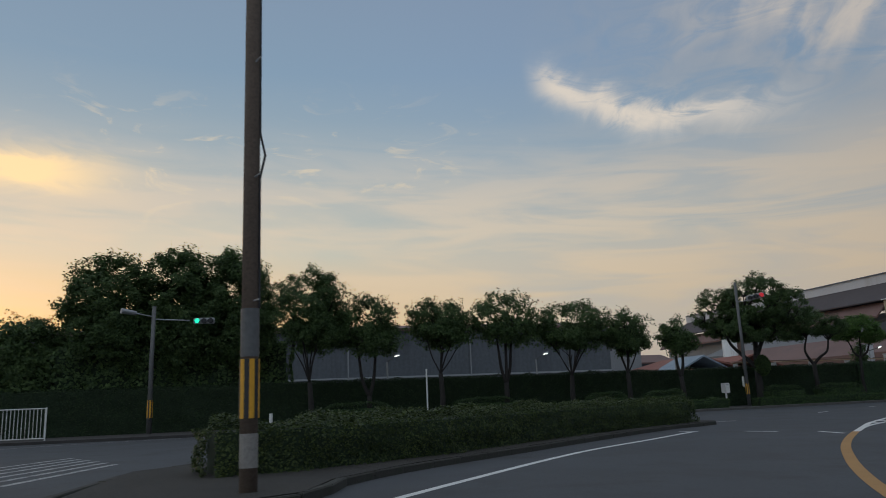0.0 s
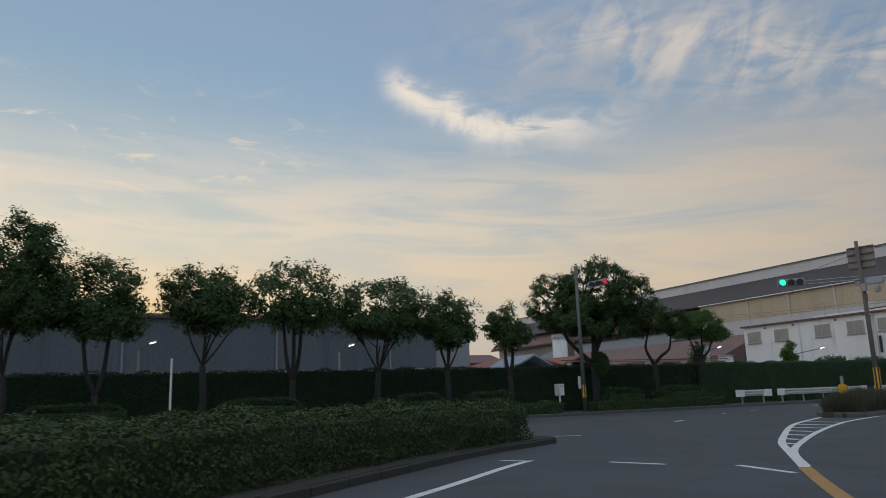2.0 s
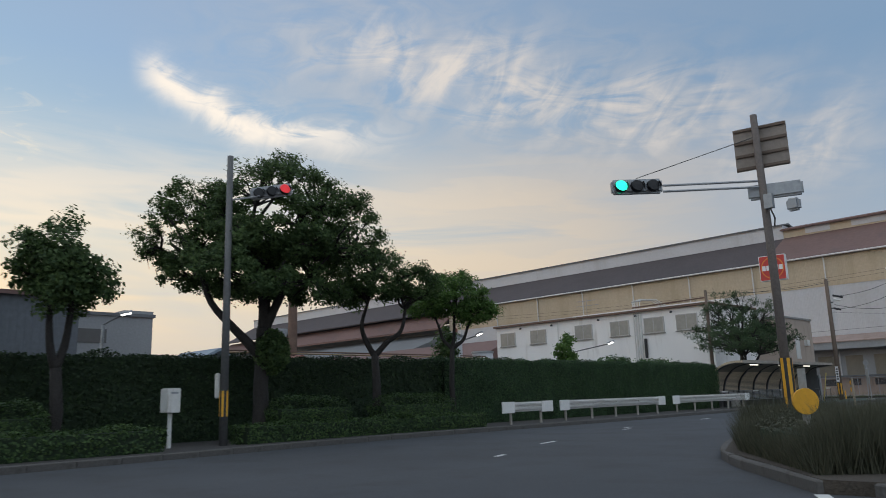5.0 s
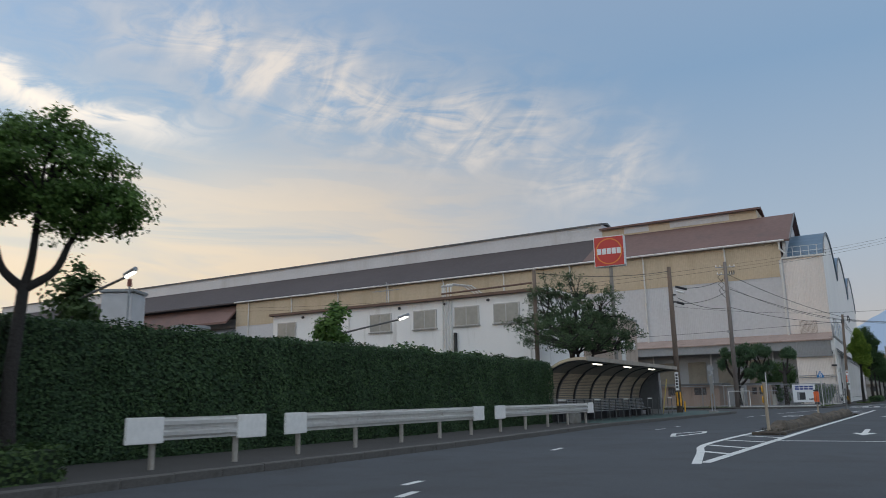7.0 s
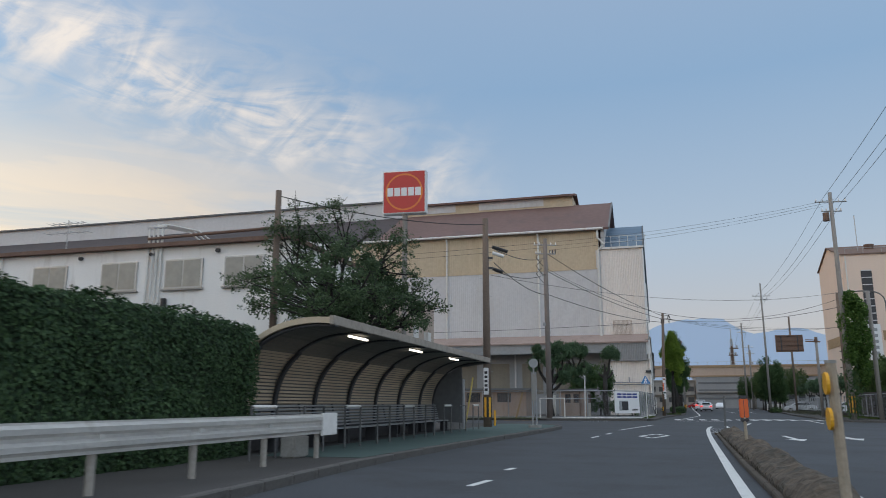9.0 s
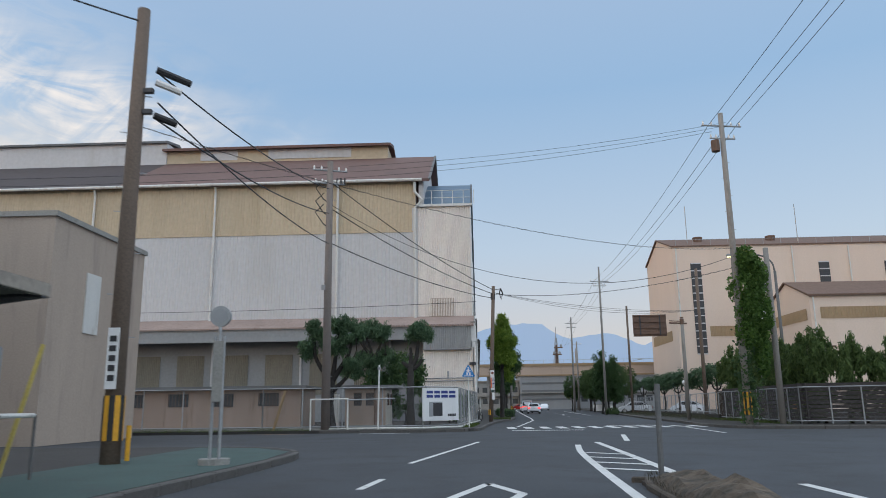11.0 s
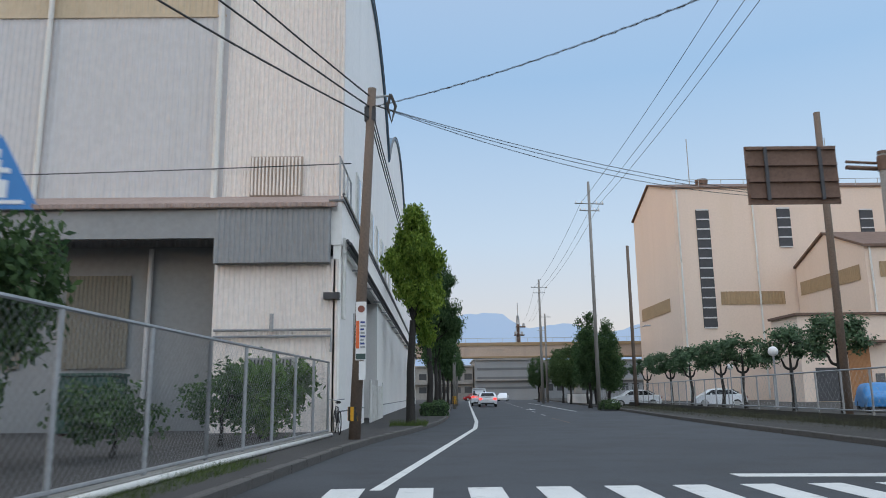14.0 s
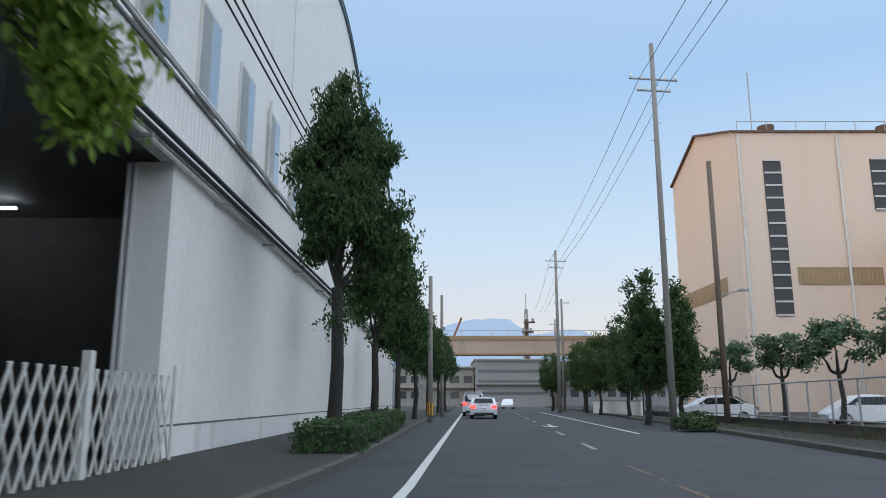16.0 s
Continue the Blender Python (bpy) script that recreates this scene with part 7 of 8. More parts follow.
bmesh.ops.bevel(bm, geom=[e for e in bm.edges if abs(e.verts[0].co.y - e.verts[1].co.y) > 0.01], offset=0.05, segments=3, affect="EDGES")
tp = part("plate", bm, "blue_sign", t, "blue triangle plate")
for x0, x1, z0, z1 in ((-0.035, 0.035, 2.97, 3.04), (-0.045, 0.045, 2.78, 2.95), (-0.12, -0.045, 2.84, 2.88), (0.045, 0.12, 2.84, 2.88), (-0.10, -0.03, 2.64, 2.78), (0.03, 0.11, 2.64, 2.78), (-0.24, 0.24, 2.59, 2.62)):
    part("figure_bar", box(x0, x1, -0.058, -0.05, z0, z1), "white_sign", tp)
t = thing("white_post", "plain white steel post by the fence", "post", -6.2, 20.1, 0.1)
part("shaft", tube([(0, 0, -0.1), (0.06, 0.02, 3.1)], 0.040, 10), "white_metal", t)
part("clamp", box(-0.02, 0.13, -0.05, 0.08, 2.85, 3.0, bevel=0.01), "galv", t)
t = thing("pipe_barrier", "pale steel pipe barrier round the utility pole", "barrier", -8.6, 20.35, 0.1)
part("frame", tube([(-0.9, 0, -0.1), (-0.9, 0, 1.5), (0.9, 0, 1.5), (0.9, 0, -0.1)], 0.05, 8), "white_metal", t)
part("frame_rail", tube([(0.9, 0, 1.45), (3.2, 0.1, 1.5)], 0.03, 8), "galv", t)
t = thing("guy_guard", "slanting yellowish guy-wire guard by the fence", "post", -11.4, 20.6, 0.1)
part("sleeve", tube([(0, 0, -0.1), (0.55, 0.1, 1.95)], 0.07, 8), "wood", t)
t = thing("gate_hut", "small beige gatehouse with barred windows and a dark flat roof", "hut", -7.5, 26.4, 0.14)
part("wall", box(-1.15, 1.06, -1.4, 1.4, -0.1, 2.05), "hut_wall", t)
part("side_wall", box(1.063, 1.10, -1.4, 1.4, -0.1, 2.05), "hut_side_lit", t, "plastered side wall, light painted in as a paler tone")
part("roof", box(-1.4, 1.75, -1.7, 1.7, 2.053, 2.24, bevel=0.02), "dark_cladding", t)
part("corner_post", box(0.45, 0.52, -1.43, -1.403, 0.0, 2.05), "rust", t)
part("footing", box(-1.18, 1.13, -1.44, 1.44, -0.1, 0.12), "concrete", t)
for x0 in (-0.66, 0.0):
    w = part("window", box(x0, x0 + 0.42, -1.43, -1.403, 1.15, 1.80), "window", t)
    part("frame", box(x0 - 0.03, x0 + 0.45, -1.45, -1.432, 1.80, 1.84), "rust", w)
    for k in range(4):
        part("window_bar", box(x0 + 0.05 + 0.105 * k, x0 + 0.075 + 0.105 * k, -1.455, -1.432, 1.15, 1.80), "rust", w)
for y0 in (-0.85, 0.55):
    w = part("window", box(1.103, 1.13, y0, y0 + 0.75, 1.15, 1.80), "window", t)
    for k in range(3):
        part("window_bar", box(1.132, 1.15, y0 + 0.15 + 0.2 * k, y0 + 0.18 + 0.2 * k, 1.15, 1.80), "rust", w)
t = thing("white_locker", "tall white steel locker beside the gatehouse", "locker", -9.6, 26.7, 0.14)
part("body", box(-0.3, 0.3, -0.25, 0.25, -0.02, 1.8, bevel=0.015), "white_metal", t)
part("door", box(-0.26, 0.26, -0.275, -0.253, 0.08, 1.75, bevel=0.008), "white_metal", t)
t = thing("storage_shed", "long low beige shed with small barred windows", "shed", -20, 29, 0.14)
part("wall", box(-12, 8.2, -1.0, 3.0, -0.1, 2.2), "hut_wall", t)
part("roof", box(-12.4, 8.6, -1.5, 3.3, 2.2, 2.36), "dark_cladding", t)
for k in range(7):
    x0 = -10.5 + 2.7 * k
    w = part("window", box(x0, x0 + 1.2, -1.04, -1.0, 1.2, 1.95), "window", t)
    for j in range(6):
        part("window_bar", box(x0 + 0.05 + 0.2 * j, x0 + 0.08 + 0.2 * j, -1.07, -1.04, 1.2, 1.95), "rust", w)
t = thing("white_door_cabinet", "tall white metal cabinet beside the gatehouse", "cabinet", -9.2, 24.2, 0.14)
part("body", box(-0.35, 0.35, -0.25, 0.25, -0.02, 1.75, bevel=0.015), "white_metal", t)
part("door", box(-0.31, 0.31, -0.265, -0.25, 0.1, 1.7), "white_metal", t)

# ---- folding gate in the factory's gateway ----
t = thing("folding_gate", "white folding lattice gate across the gateway", "gate", -1.22, 48.0, 0.1)
part("end_post", tube([(0, 0.1, -0.05), (0, 0.1, 1.75)], 0.05, 8), "white_metal", t)
part("end_post", tube([(0, 6.72, -0.05), (0, 6.72, 1.75)], 0.03, 8), "white_metal", t)
part("middle_post", box(-0.06, 0.06, 3.2, 3.36, -0.05, 1.8), "white_metal", t)
for k in range(20):
    y = 0.1 + 0.315 * k
    for s in (1, -1):
        y1 = y + 0.62
        z0, z1 = (0.05, 1.55) if s > 0 else (1.55, 0.05)
        part("lattice_bar", tube([(0.02 * s, y, z0), (0.02 * s, y1, z1)], 0.023, 4), "white_metal", t)
t = thing("bicycle", "dark bicycle leaning by the corner wall", "bicycle", -1.35, 38.85, 0.14, 105)
for x in (-0.5, 0.5):
    part("wheel", tube([(x + 0.32 * math.cos(a), 0, 0.33 + 0.32 * math.sin(a)) for a in [2 * math.pi * i / 20 for i in range(21)]], 0.018, 5), "tyre", t)
part("frame", tube([(-0.5, 0, 0.33), (-0.15, 0, 0.75), (0.35, 0, 0.78), (0.5, 0, 0.33)], 0.018, 6), "dark_metal", t)
part("frame_tube", tube([(-0.15, 0, 0.75), (0.0, 0, 0.32), (0.35, 0, 0.75)], 0.018, 6), "dark_metal", t)
part("saddle", box(-0.28, -0.05, -0.07, 0.07, 0.86, 0.93, bevel=0.02), "black_paint_and_shade", t)
part("handlebar", tube([(0.35, -0.25, 0.98), (0.4, 0, 0.95), (0.35, 0.25, 0.98)], 0.015, 6), "galv", t)

# ---- trees and planting farther on ----
tree("cherry_tree", "wide cherry tree with a low spreading crown behind the shelter", -13.2, -9.0, 0.14, 61, 2.2, [(0, 0, 6.1, 4.3, 4.7, 2.3), (-0.4, -0.3, 8.0, 2.6, 2.6, 1.0), (0.6, -3.4, 4.9, 2.7, 2.7, 1.4), (-0.4, 3.4, 5.4, 2.6, 2.6, 1.5), (1.6, 2.6, 4.8, 2.3, 2.3, 1.2), (1.7, -0.6, 4.6, 2.5, 2.8, 1.1)],
     52000, 0.058, "leaf_cherry", r=0.26, forks=[(0.9, -1.4, 3.7), (-0.6, 1.2, 3.9), (1.0, 1.0, 3.8), (0.2, -0.4, 4.4)], clumps=300, clump_r=0.42, limbs=230, flat=0.3, hollow=0.15)
tree("vine_clump", "leafy vine mound rising over the hedge", -12.6, -33.2, 0.14, 62, 2.4, [(0, 0, 3.2, 0.6, 0.6, 0.7), (0, 0.1, 3.9, 0.45, 0.45, 0.45)], 2400, 0.10, "leaf_fresh", r=0.08, clumps=18, clump_r=0.32, category="shrub")
tree("vine_clump", "tall vine-covered stump above the hedge", -12.2, -43.2, 0.14, 59, 2.6, [(0, 0, 3.0, 0.45, 0.45, 0.8), (0, 0.1, 3.9, 0.4, 0.4, 0.5)], 2600, 0.09, "leaf_tree", r=0.1, clumps=22, clump_r=0.3, category="shrub")
tree("shrub", "loose shrub growing over the hedge's top", -12.4, -29.0, 0.14, 63, 2.0, [(0, 0, 2.8, 0.6, 2.2, 0.45)], 1600, 0.10, "leaf_street", r=0.07, clumps=18, clump_r=0.35, category="shrub")
tree("shrub", "loose shrub growing over the hedge's top", -12.4, -24.0, 0.14, 64, 2.0, [(0, 0, 2.7, 0.6, 2.4, 0.4)], 1600, 0.10, "leaf_street", r=0.07, clumps=18, clump_r=0.35, category="shrub")
PINES = "clipped pines behind the fence"
tree("clipped_pine", "cloud-pruned pine with layered drooping pads", -9.03, 23.2, 0.14, 65, 2.5,
     [(0.45, 0, 5.32, 0.60, 0.6, 0.32), (-1.05, 0.1, 5.1, 0.5, 0.5, 0.42), (-1.25, 0, 4.05, 0.62, 0.6, 0.40), (0.1, -0.3, 4.2, 0.66, 0.6, 0.50), (0.95, 0, 4.75, 0.58, 0.6, 0.45), (1.6, 0.1, 5.0, 0.55, 0.5, 0.30), (1.15, -0.2, 3.15, 0.55, 0.6, 0.34)],
     24000, 0.042, "leaf_pine", r=0.23, clumps=62, clump_r=0.27, limbs=34, group=PINES, droop=1.0, slim=2.6,
     forks=[[(0, 0, 2.3), (-0.45, 0, 2.9), (-0.9, 0, 3.7), (-1.0, 0.1, 4.6)], [(0, 0, 2.4), (0.15, -0.1, 3.4), (0.35, 0, 4.9)], [(0, 0, 2.4), (0.5, 0, 3.2), (0.85, 0, 3.8), (1.0, 0, 4.4)], [(0, 0, 1.9), (0.6, -0.1, 2.4), (1.0, -0.2, 2.9)]])
tree("clipped_pine", "cloud-pruned pine with flat drooping pads over a soft lower skirt", -7.62, 28.6, 0.14, 66, 3.7,
     [(-0.1, 0, 5.58, 0.98, 0.85, 0.42), (0.65, 0, 5.35, 0.52, 0.52, 0.42), (-1.2, 0, 5.76, 0.52, 0.52, 0.35), (-0.45, 0.3, 3.84, 0.87, 0.8, 0.40), (0.7, 0.3, 3.90, 0.75, 0.8, 0.48), (-1.3, 0.1, 3.14, 0.7, 0.7, 0.30), (0.6, 0.1, 3.02, 0.9, 0.8, 0.35)],
     24000, 0.045, "leaf_pine", r=0.17, clumps=60, clump_r=0.31, limbs=30, group=PINES, droop=1.0, slim=2.6,
     forks=[[(0, 0, 3.6), (-0.1, 0, 4.3), (-0.4, 0, 5.2)], [(0, 0, 3.6), (0.3, 0, 4.4), (0.6, 0, 5.1)], [(0, 0, 3.9), (-0.7, 0, 4.8), (-1.15, 0, 5.5)]])
tree("clipped_pine", "pruned pine with one tufted pad and a sawn stub", -4.82, 22.36, 0.14, 67, 3.2,
     [(0.48, 0.1, 4.86, 0.48, 0.48, 0.26), (0.14, 0.1, 4.76, 0.26, 0.26, 0.20), (0.86, 0.1, 4.68, 0.28, 0.28, 0.18)], 10000, 0.042, "leaf_pine", r=0.21, clumps=30, clump_r=0.27, limbs=20, group=PINES, droop=1.0, slim=2.6,
     forks=[[(0, 0, 3.1), (0.02, 0, 3.5), (0.0, 0, 4.05)], [(0, 0, 2.95), (0.28, 0.05, 3.5), (0.34, 0.08, 4.0), (0.46, 0.1, 4.6)], [(0, 0, 2.9), (0.35, 0, 3.1), (0.6, 0, 3.45)], [(0, 0, 3.0), (-0.3, 0, 3.2), (-0.45, 0, 3.3)]])
for k, (x, y, h) in enumerate(((-7.4, 28.9, 2.9), (-5.7, 28.6, 3.9), (-3.1, 37.0, 1.9))):
    tree("shrub", "dark bushy evergreen shrub in the factory yard", x, y, 0.14, 400 + k, 0.8, [(0, 0, h * 0.55, 1.1, 1.1, h * 0.5), (0.5, 0.2, h * 0.75, 0.7, 0.7, h * 0.25)], 5000, 0.085, "leaf_fresh" if k == 2 else "leaf_street", r=0.06, clumps=50, clump_r=0.34, limbs=12, category="shrub", under=-0.8, droop=0.9)
tree("shrub", "rounded shrub behind the fence", -4.4, 31.0, 0.14, 68, 0.5, [(0, 0, 0.8, 0.7, 1.6, 0.5)], 1800, 0.08, "leaf_street", r=0.05, clumps=24, clump_r=0.4, category="shrub")
tree("shrub", "rounded shrub behind the fence", -3.3, 34.0, 0.14, 69, 0.6, [(0, 0, 1.0, 0.6, 1.5, 0.8)], 1600, 0.08, "leaf_street", r=0.05, clumps=20, clump_r=0.4, category="shrub")
STREET = "street trees along the factory"
tree("street_tree", "bright green street tree with an upright crown", 0.52, 45.5, 0.14, 71, 3.9, [(0.2, 0, 7.7, 0.38, 0.4, 0.75), (0.1, 0, 6.8, 0.65, 0.7, 1.0), (-0.35, 0.1, 6.1, 0.62, 0.65, 0.9), (0.6, -0.1, 6.2, 0.65, 0.65, 0.8), (0.3, 0.1, 5.0, 0.9, 0.95, 0.8), (0.8, 0.2, 4.9, 0.42, 0.42, 0.6), (0.58, 0.2, 3.7, 0.3, 0.3, 0.95)], 30000, 0.064, "leaf_bright", r=0.17, clumps=100, clump_r=0.31, limbs=60, group=STREET, lean=(0.1, 0), droop=1.1)
tree("street_tree", "dark green street tree with an upright crown", 1.05, 59.6, 0.14, 72, 3.9, [(0.1, 0, 8.4, 0.7, 0.75, 1.2), (-0.5, 0.1, 7.2, 0.75, 0.8, 1.0), (0.75, 0.2, 7.3, 0.75, 0.75, 1.0), (0.1, -0.2, 6.0, 1.15, 1.15, 1.0), (1.15, 0.3, 5.3, 0.75, 0.75, 1.1), (-0.5, 0, 5.1, 0.5, 0.5, 0.6), (0.1, 0, 3.2, 0.25, 0.25, 0.5)], 44000, 0.054, "leaf_street", r=0.19, clumps=120, clump_r=0.40, limbs=60, group=STREET, droop=1.1, slim=0.5)
for k, (x, y, zt, c) in enumerate(((1.4, 66.5, 5.6, 1.2), (1.7, 75.0, 5.0, 1.1), (2.0, 86, 4.8, 1.3), (2.6, 97, 4.6, 1.4), (3.2, 110, 5.0, 1.5), (3.9, 124, 5.0, 1.5))):
    tree("street_tree", "dark green street tree with a hanging crown", x, y, 0.14, 80 + k, 3.0, [(0, 0, zt + 0.5, c * 0.75, c * 0.75, 1.7), (0.4, 0.3, zt - 0.6, c * 0.8, c * 0.8, 1.2), (-0.5, -0.2, zt - 0.9, c * 0.6, c * 0.6, 1.1)], 15000, 0.075, "leaf_street", r=0.15, clumps=75, clump_r=0.48, limbs=10, group=STREET, droop=1.1)
for k, (y0, y1) in enumerate(((56.5, 59.0), (60.4, 63.4), (64.2, 68.0), (69.0, 74.0))):
    hedge("planter_shrubs", "low clipped shrubs round the street trees", [(1.95, y0), (1.95, y1), (0.75, y1), (0.75, y0)], 0.6, 190, 0.07, "leaf_street", z=0.14, seed=90 + k, rough=0.10, category="shrub")
blades("tree_pit_weeds", "weeds at the foot of the street tree", [(-0.2, 43.8), (1.1, 43.8), (1.2, 46.2), (-0.2, 46.2)], 1600, 0.28, "grass", 0.12, 4)
blades("fence_grass", "grass strip at the fence's foot", [(-2.3, 22.4), (-1.7, 22.6), (-1.3, 30), (-1.9, 30)], 2600, 0.2, "grass", 0.12, 5)
blades("verge_grass", "rough green verge before the chain-link fence", [(-26, 20.05), (-9.4, 20.05), (-9.4, 20.8), (-26, 20.8)], 5200, 0.20, "grass", 0.12, 11)
blades("yard_grass", "rough grass inside the fence", [(-24, 21.2), (-4.4, 21.2), (-3.2, 23.5), (-24, 23.5)], 5000, 0.22, "grass", 0.12, 6)
blades("island_grass", "tall dull grass and weeds on the traffic island", [(9.2, -58.2), (6.7, -54.8), (5.0, -50.6), (4.4, -48.4), (5.4, -48.0), (8.3, -51.6), (10.2, -57.4)], 70000, 0.85, "dry_grass", 0.14, 7)
hedge("island_shrubs", "low shrubs on the traffic island", [(9.0, -57.6), (7.4, -55.6), (6.6, -52.4), (7.2, -51.0), (8.2, -52.0), (9.8, -57.0)], 0.50, 420, 0.032, "dry_grass", z=0.14, seed=99, rough=0.16, category="shrub")
# far side of the street
FAR = "trees along the far pavement"
for k, (x, y, tr, zc, rx, rz, m) in enumerate(((13.9, 78.5, 2.0, 4.7, 1.0, 3.2, "leaf_street"), (17.0, 95, 1.8, 4.4, 1.6, 2.9, "leaf_street"), (15.3, 77.3, 1.6, 4.0, 0.8, 2.9, "leaf_street"), (16.0, 86.0, 1.8, 4.4, 1.3, 2.8, "leaf_street"), (16.8, 104, 1.8, 4.2, 1.6, 2.4, "leaf_tree"),
                                              (17.9, 116, 1.8, 4.6, 1.8, 2.8, "leaf_tree"), (20.5, 108, 2.0, 5.0, 2.6, 2.6, "leaf_tree"), (23.5, 116, 2.0, 5.2, 3.0, 2.6, "leaf_tree"), (19.5, 126, 2.0, 5.0, 2.4, 2.6, "leaf_tree"), (16.5, 130, 2, 4.4, 1.8, 2.4, "leaf_street"))):
    tree("street_tree", "green tree on the far pavement", x, y, 0.14, 110 + k, tr, [(0, 0, zc, rx, rx, rz), (0.2, 0.3, zc - rz * 0.45, rx * 1.05, rx * 1.05, rz * 0.6)], 16000, 0.085, m, r=0.14, clumps=130, clump_r=0.45, limbs=10, group=FAR, under=-0.85, droop=0.5)
for k, y in enumerate((49.5, 55.0, 60.8, 65.5, 71.2, 77.5, 84.0)):
    x = 19.0 + 0.035 * (y - 50) + 0.3 * (k % 2)
    tree("clipped_pine", "cloud-pruned pine in a row behind the far fence", x, y, 0.14, 130 + k, 2.2, [(0, 0, 3.75, 1.15, 1.15, 0.42), (-0.7, 0.4, 3.1, 0.75, 0.75, 0.35), (0.8, -0.3, 3.0, 0.75, 0.75, 0.35)], 3800, 0.10, "leaf_pine",
         r=0.12, forks=[(-0.4, 0.2, 2.7), (0.4, -0.1, 2.7), (0, 0, 3.0)], clumps=26, clump_r=0.42, limbs=12, group="clipped pines across the street")
rng = np.random.default_rng(140)
for k in range(16):
    x, y = 15.8 + 0.25 * (k % 2) + rng.uniform(-.15, .15), 36.5 - 0.92 * k + rng.uniform(-.2, .2)
    h = 1.9 + 0.25 * math.sin(k * 1.9) + rng.uniform(-.1, .1)
    spires = [(rng.uniform(-.55, .55), rng.uniform(-.6, .6), h * rng.uniform(1.40, 1.95), 0.11, 0.11, rng.uniform(0.6, 1.0)) for j in range(11)]
    tree("spiky_shrub", "green spiky evergreen shrub behind the wire fence", x, y, 0.14, 141 + k, 1.0, [(0, 0, h * 0.85, 0.72, 0.78, h * 0.85)] + spires, 7500, 0.060, "leaf_spiky", r=0.06, clumps=150, clump_r=0.13, limbs=10, group="spiky shrubs", category="shrub", under=-0.9, droop=-1.3, slim=1.4, even=0.28, hollow=0.05)
for k in range(15):
    x, y = 16.6 + 0.95 * k + rng.uniform(-.15, .15), 21.7 + 0.2 * (k % 2) + rng.uniform(-.15, .15)
    h = 1.75 + 0.2 * math.sin(k * 2.3) + rng.uniform(-.1, .1)
    spires = [(rng.uniform(-.55, .55), rng.uniform(-.5, .5), h * rng.uniform(1.40, 1.9), 0.11, 0.11, rng.uniform(0.6, 0.95)) for j in range(11)]
    tree("spiky_shrub", "green spiky evergreen shrub along the side road", x, y, 0.14, 171 + k, 1.0, [(0, 0, h * 0.85, 0.75, 0.7, h * 0.85)] + spires, 6500, 0.062, "leaf_spiky", r=0.06, clumps=150, clump_r=0.13, limbs=10, group="spiky shrubs", category="shrub", under=-0.9, droop=-1.3, slim=1.4, even=0.28, hollow=0.05)
hedge("low_bush", "low dark clipped bush at the foot of the pole", [(14.3, 70.2), (14.3, 71.9), (13.2, 71.9), (13.2, 70.2)], 0.6, 260, 0.07, "leaf_clipped", z=0.12, seed=171, rough=0.1, category="shrub", top_dome=0.25)
t = thing("boundary_wall", "low whitish boundary wall beyond the far trees", "wall", 18.0, 95.5, 0.1)
part("wall", box(-0.08, 0.08, 0, 17.5, -0.05, 1.05, bevel=0.01), "white_metal_wall", t)
part("coping", box(-0.11, 0.11, -0.02, 17.52, 1.052, 1.12, bevel=0.01), "concrete", t)
# wire fence with a dark slatted screen behind it on the far corner
CORNER = [(30, 19.9), (18, 20.2), (14.2, 21.6), (14.3, 26), (14.5, 31), (14.75, 35.8)]
chain_fence("galvanised wire fence before a dark slatted screen", CORNER, 1.75, 0.14, 1.55, 0.32)
t = thing("slatted_screen", "dark brown slatted screen behind the wire fence", "fence", 0, 0, 0.14)
for a, b in zip(CORNER, CORNER[1:]):
    a, b = Vector((*a, 0)), Vector((*b, 0))
    d = (b - a).normalized()
    side = Vector((-d.y, d.x, 0)) * -0.28
    n = max(1, int((b - a).length / 2.4))
    for k in range(n + 1):
        q = a.lerp(b, k / n) + side * 1.25
        part("post", box(q.x - 0.04, q.x + 0.04, q.y - 0.04, q.y + 0.04, -0.1, 1.95), "dark_slat", t)
    for k in range(9):
        z = 0.12 + 0.205 * k
        p, q = a + side, b + side
        w = Vector((-d.y, d.x, 0)) * 0.012
        part("slat", prism([(p.x - w.x, p.y - w.y), (q.x - w.x, q.y - w.y), (q.x + w.x, q.y + w.y), (p.x + w.x, p.y + w.y)], z, z + 0.17), "dark_slat", t)
t = thing("gate_pier", "short dark stained concrete pier at the fence's end", "pier", 14.95, 36.1, 0.14)
part("shaft", box(-0.17, 0.17, -0.17, 0.17, -0.1, 1.72, bevel=0.02), "median_kerb", t)
part("cap", box(-0.21, 0.21, -0.21, 0.21, 1.723, 1.84, bevel=0.02), "median_kerb", t)
blades("corner_grass", "bright grass along the wire fence's foot", [(13.35, 22.5), (14.2, 22.3), (14.6, 35.5), (13.7, 35.5)], 5200, 0.22, "grass", 0.12, 8)
blades("wall_weeds", "dull weeds along the low wall's foot", [(13.8, 37.0), (14.7, 36.8), (16.0, 59.5), (15.2, 59.5)], 7000, 0.36, "dry_grass", 0.12, 9)
blades("wall_weeds", "dull weeds along the low wall's foot", [(15.2, 59.6), (16.0, 59.6), (17.2, 74), (16.4, 74)], 4000, 0.34, "dry_grass", 0.12, 10)
t = thing("brick_pier", "low red-brown brick wall at the far corner", "wall", 19.5, 19.7, 0.14)
part("wall", box(-0.1, 12, -0.15, 0.15, -0.1, 1.9, bevel=0.02), "brick", t)
t = thing("low_wall", "low grey concrete wall along the far pavement", "wall", 0, 0, 0.14)
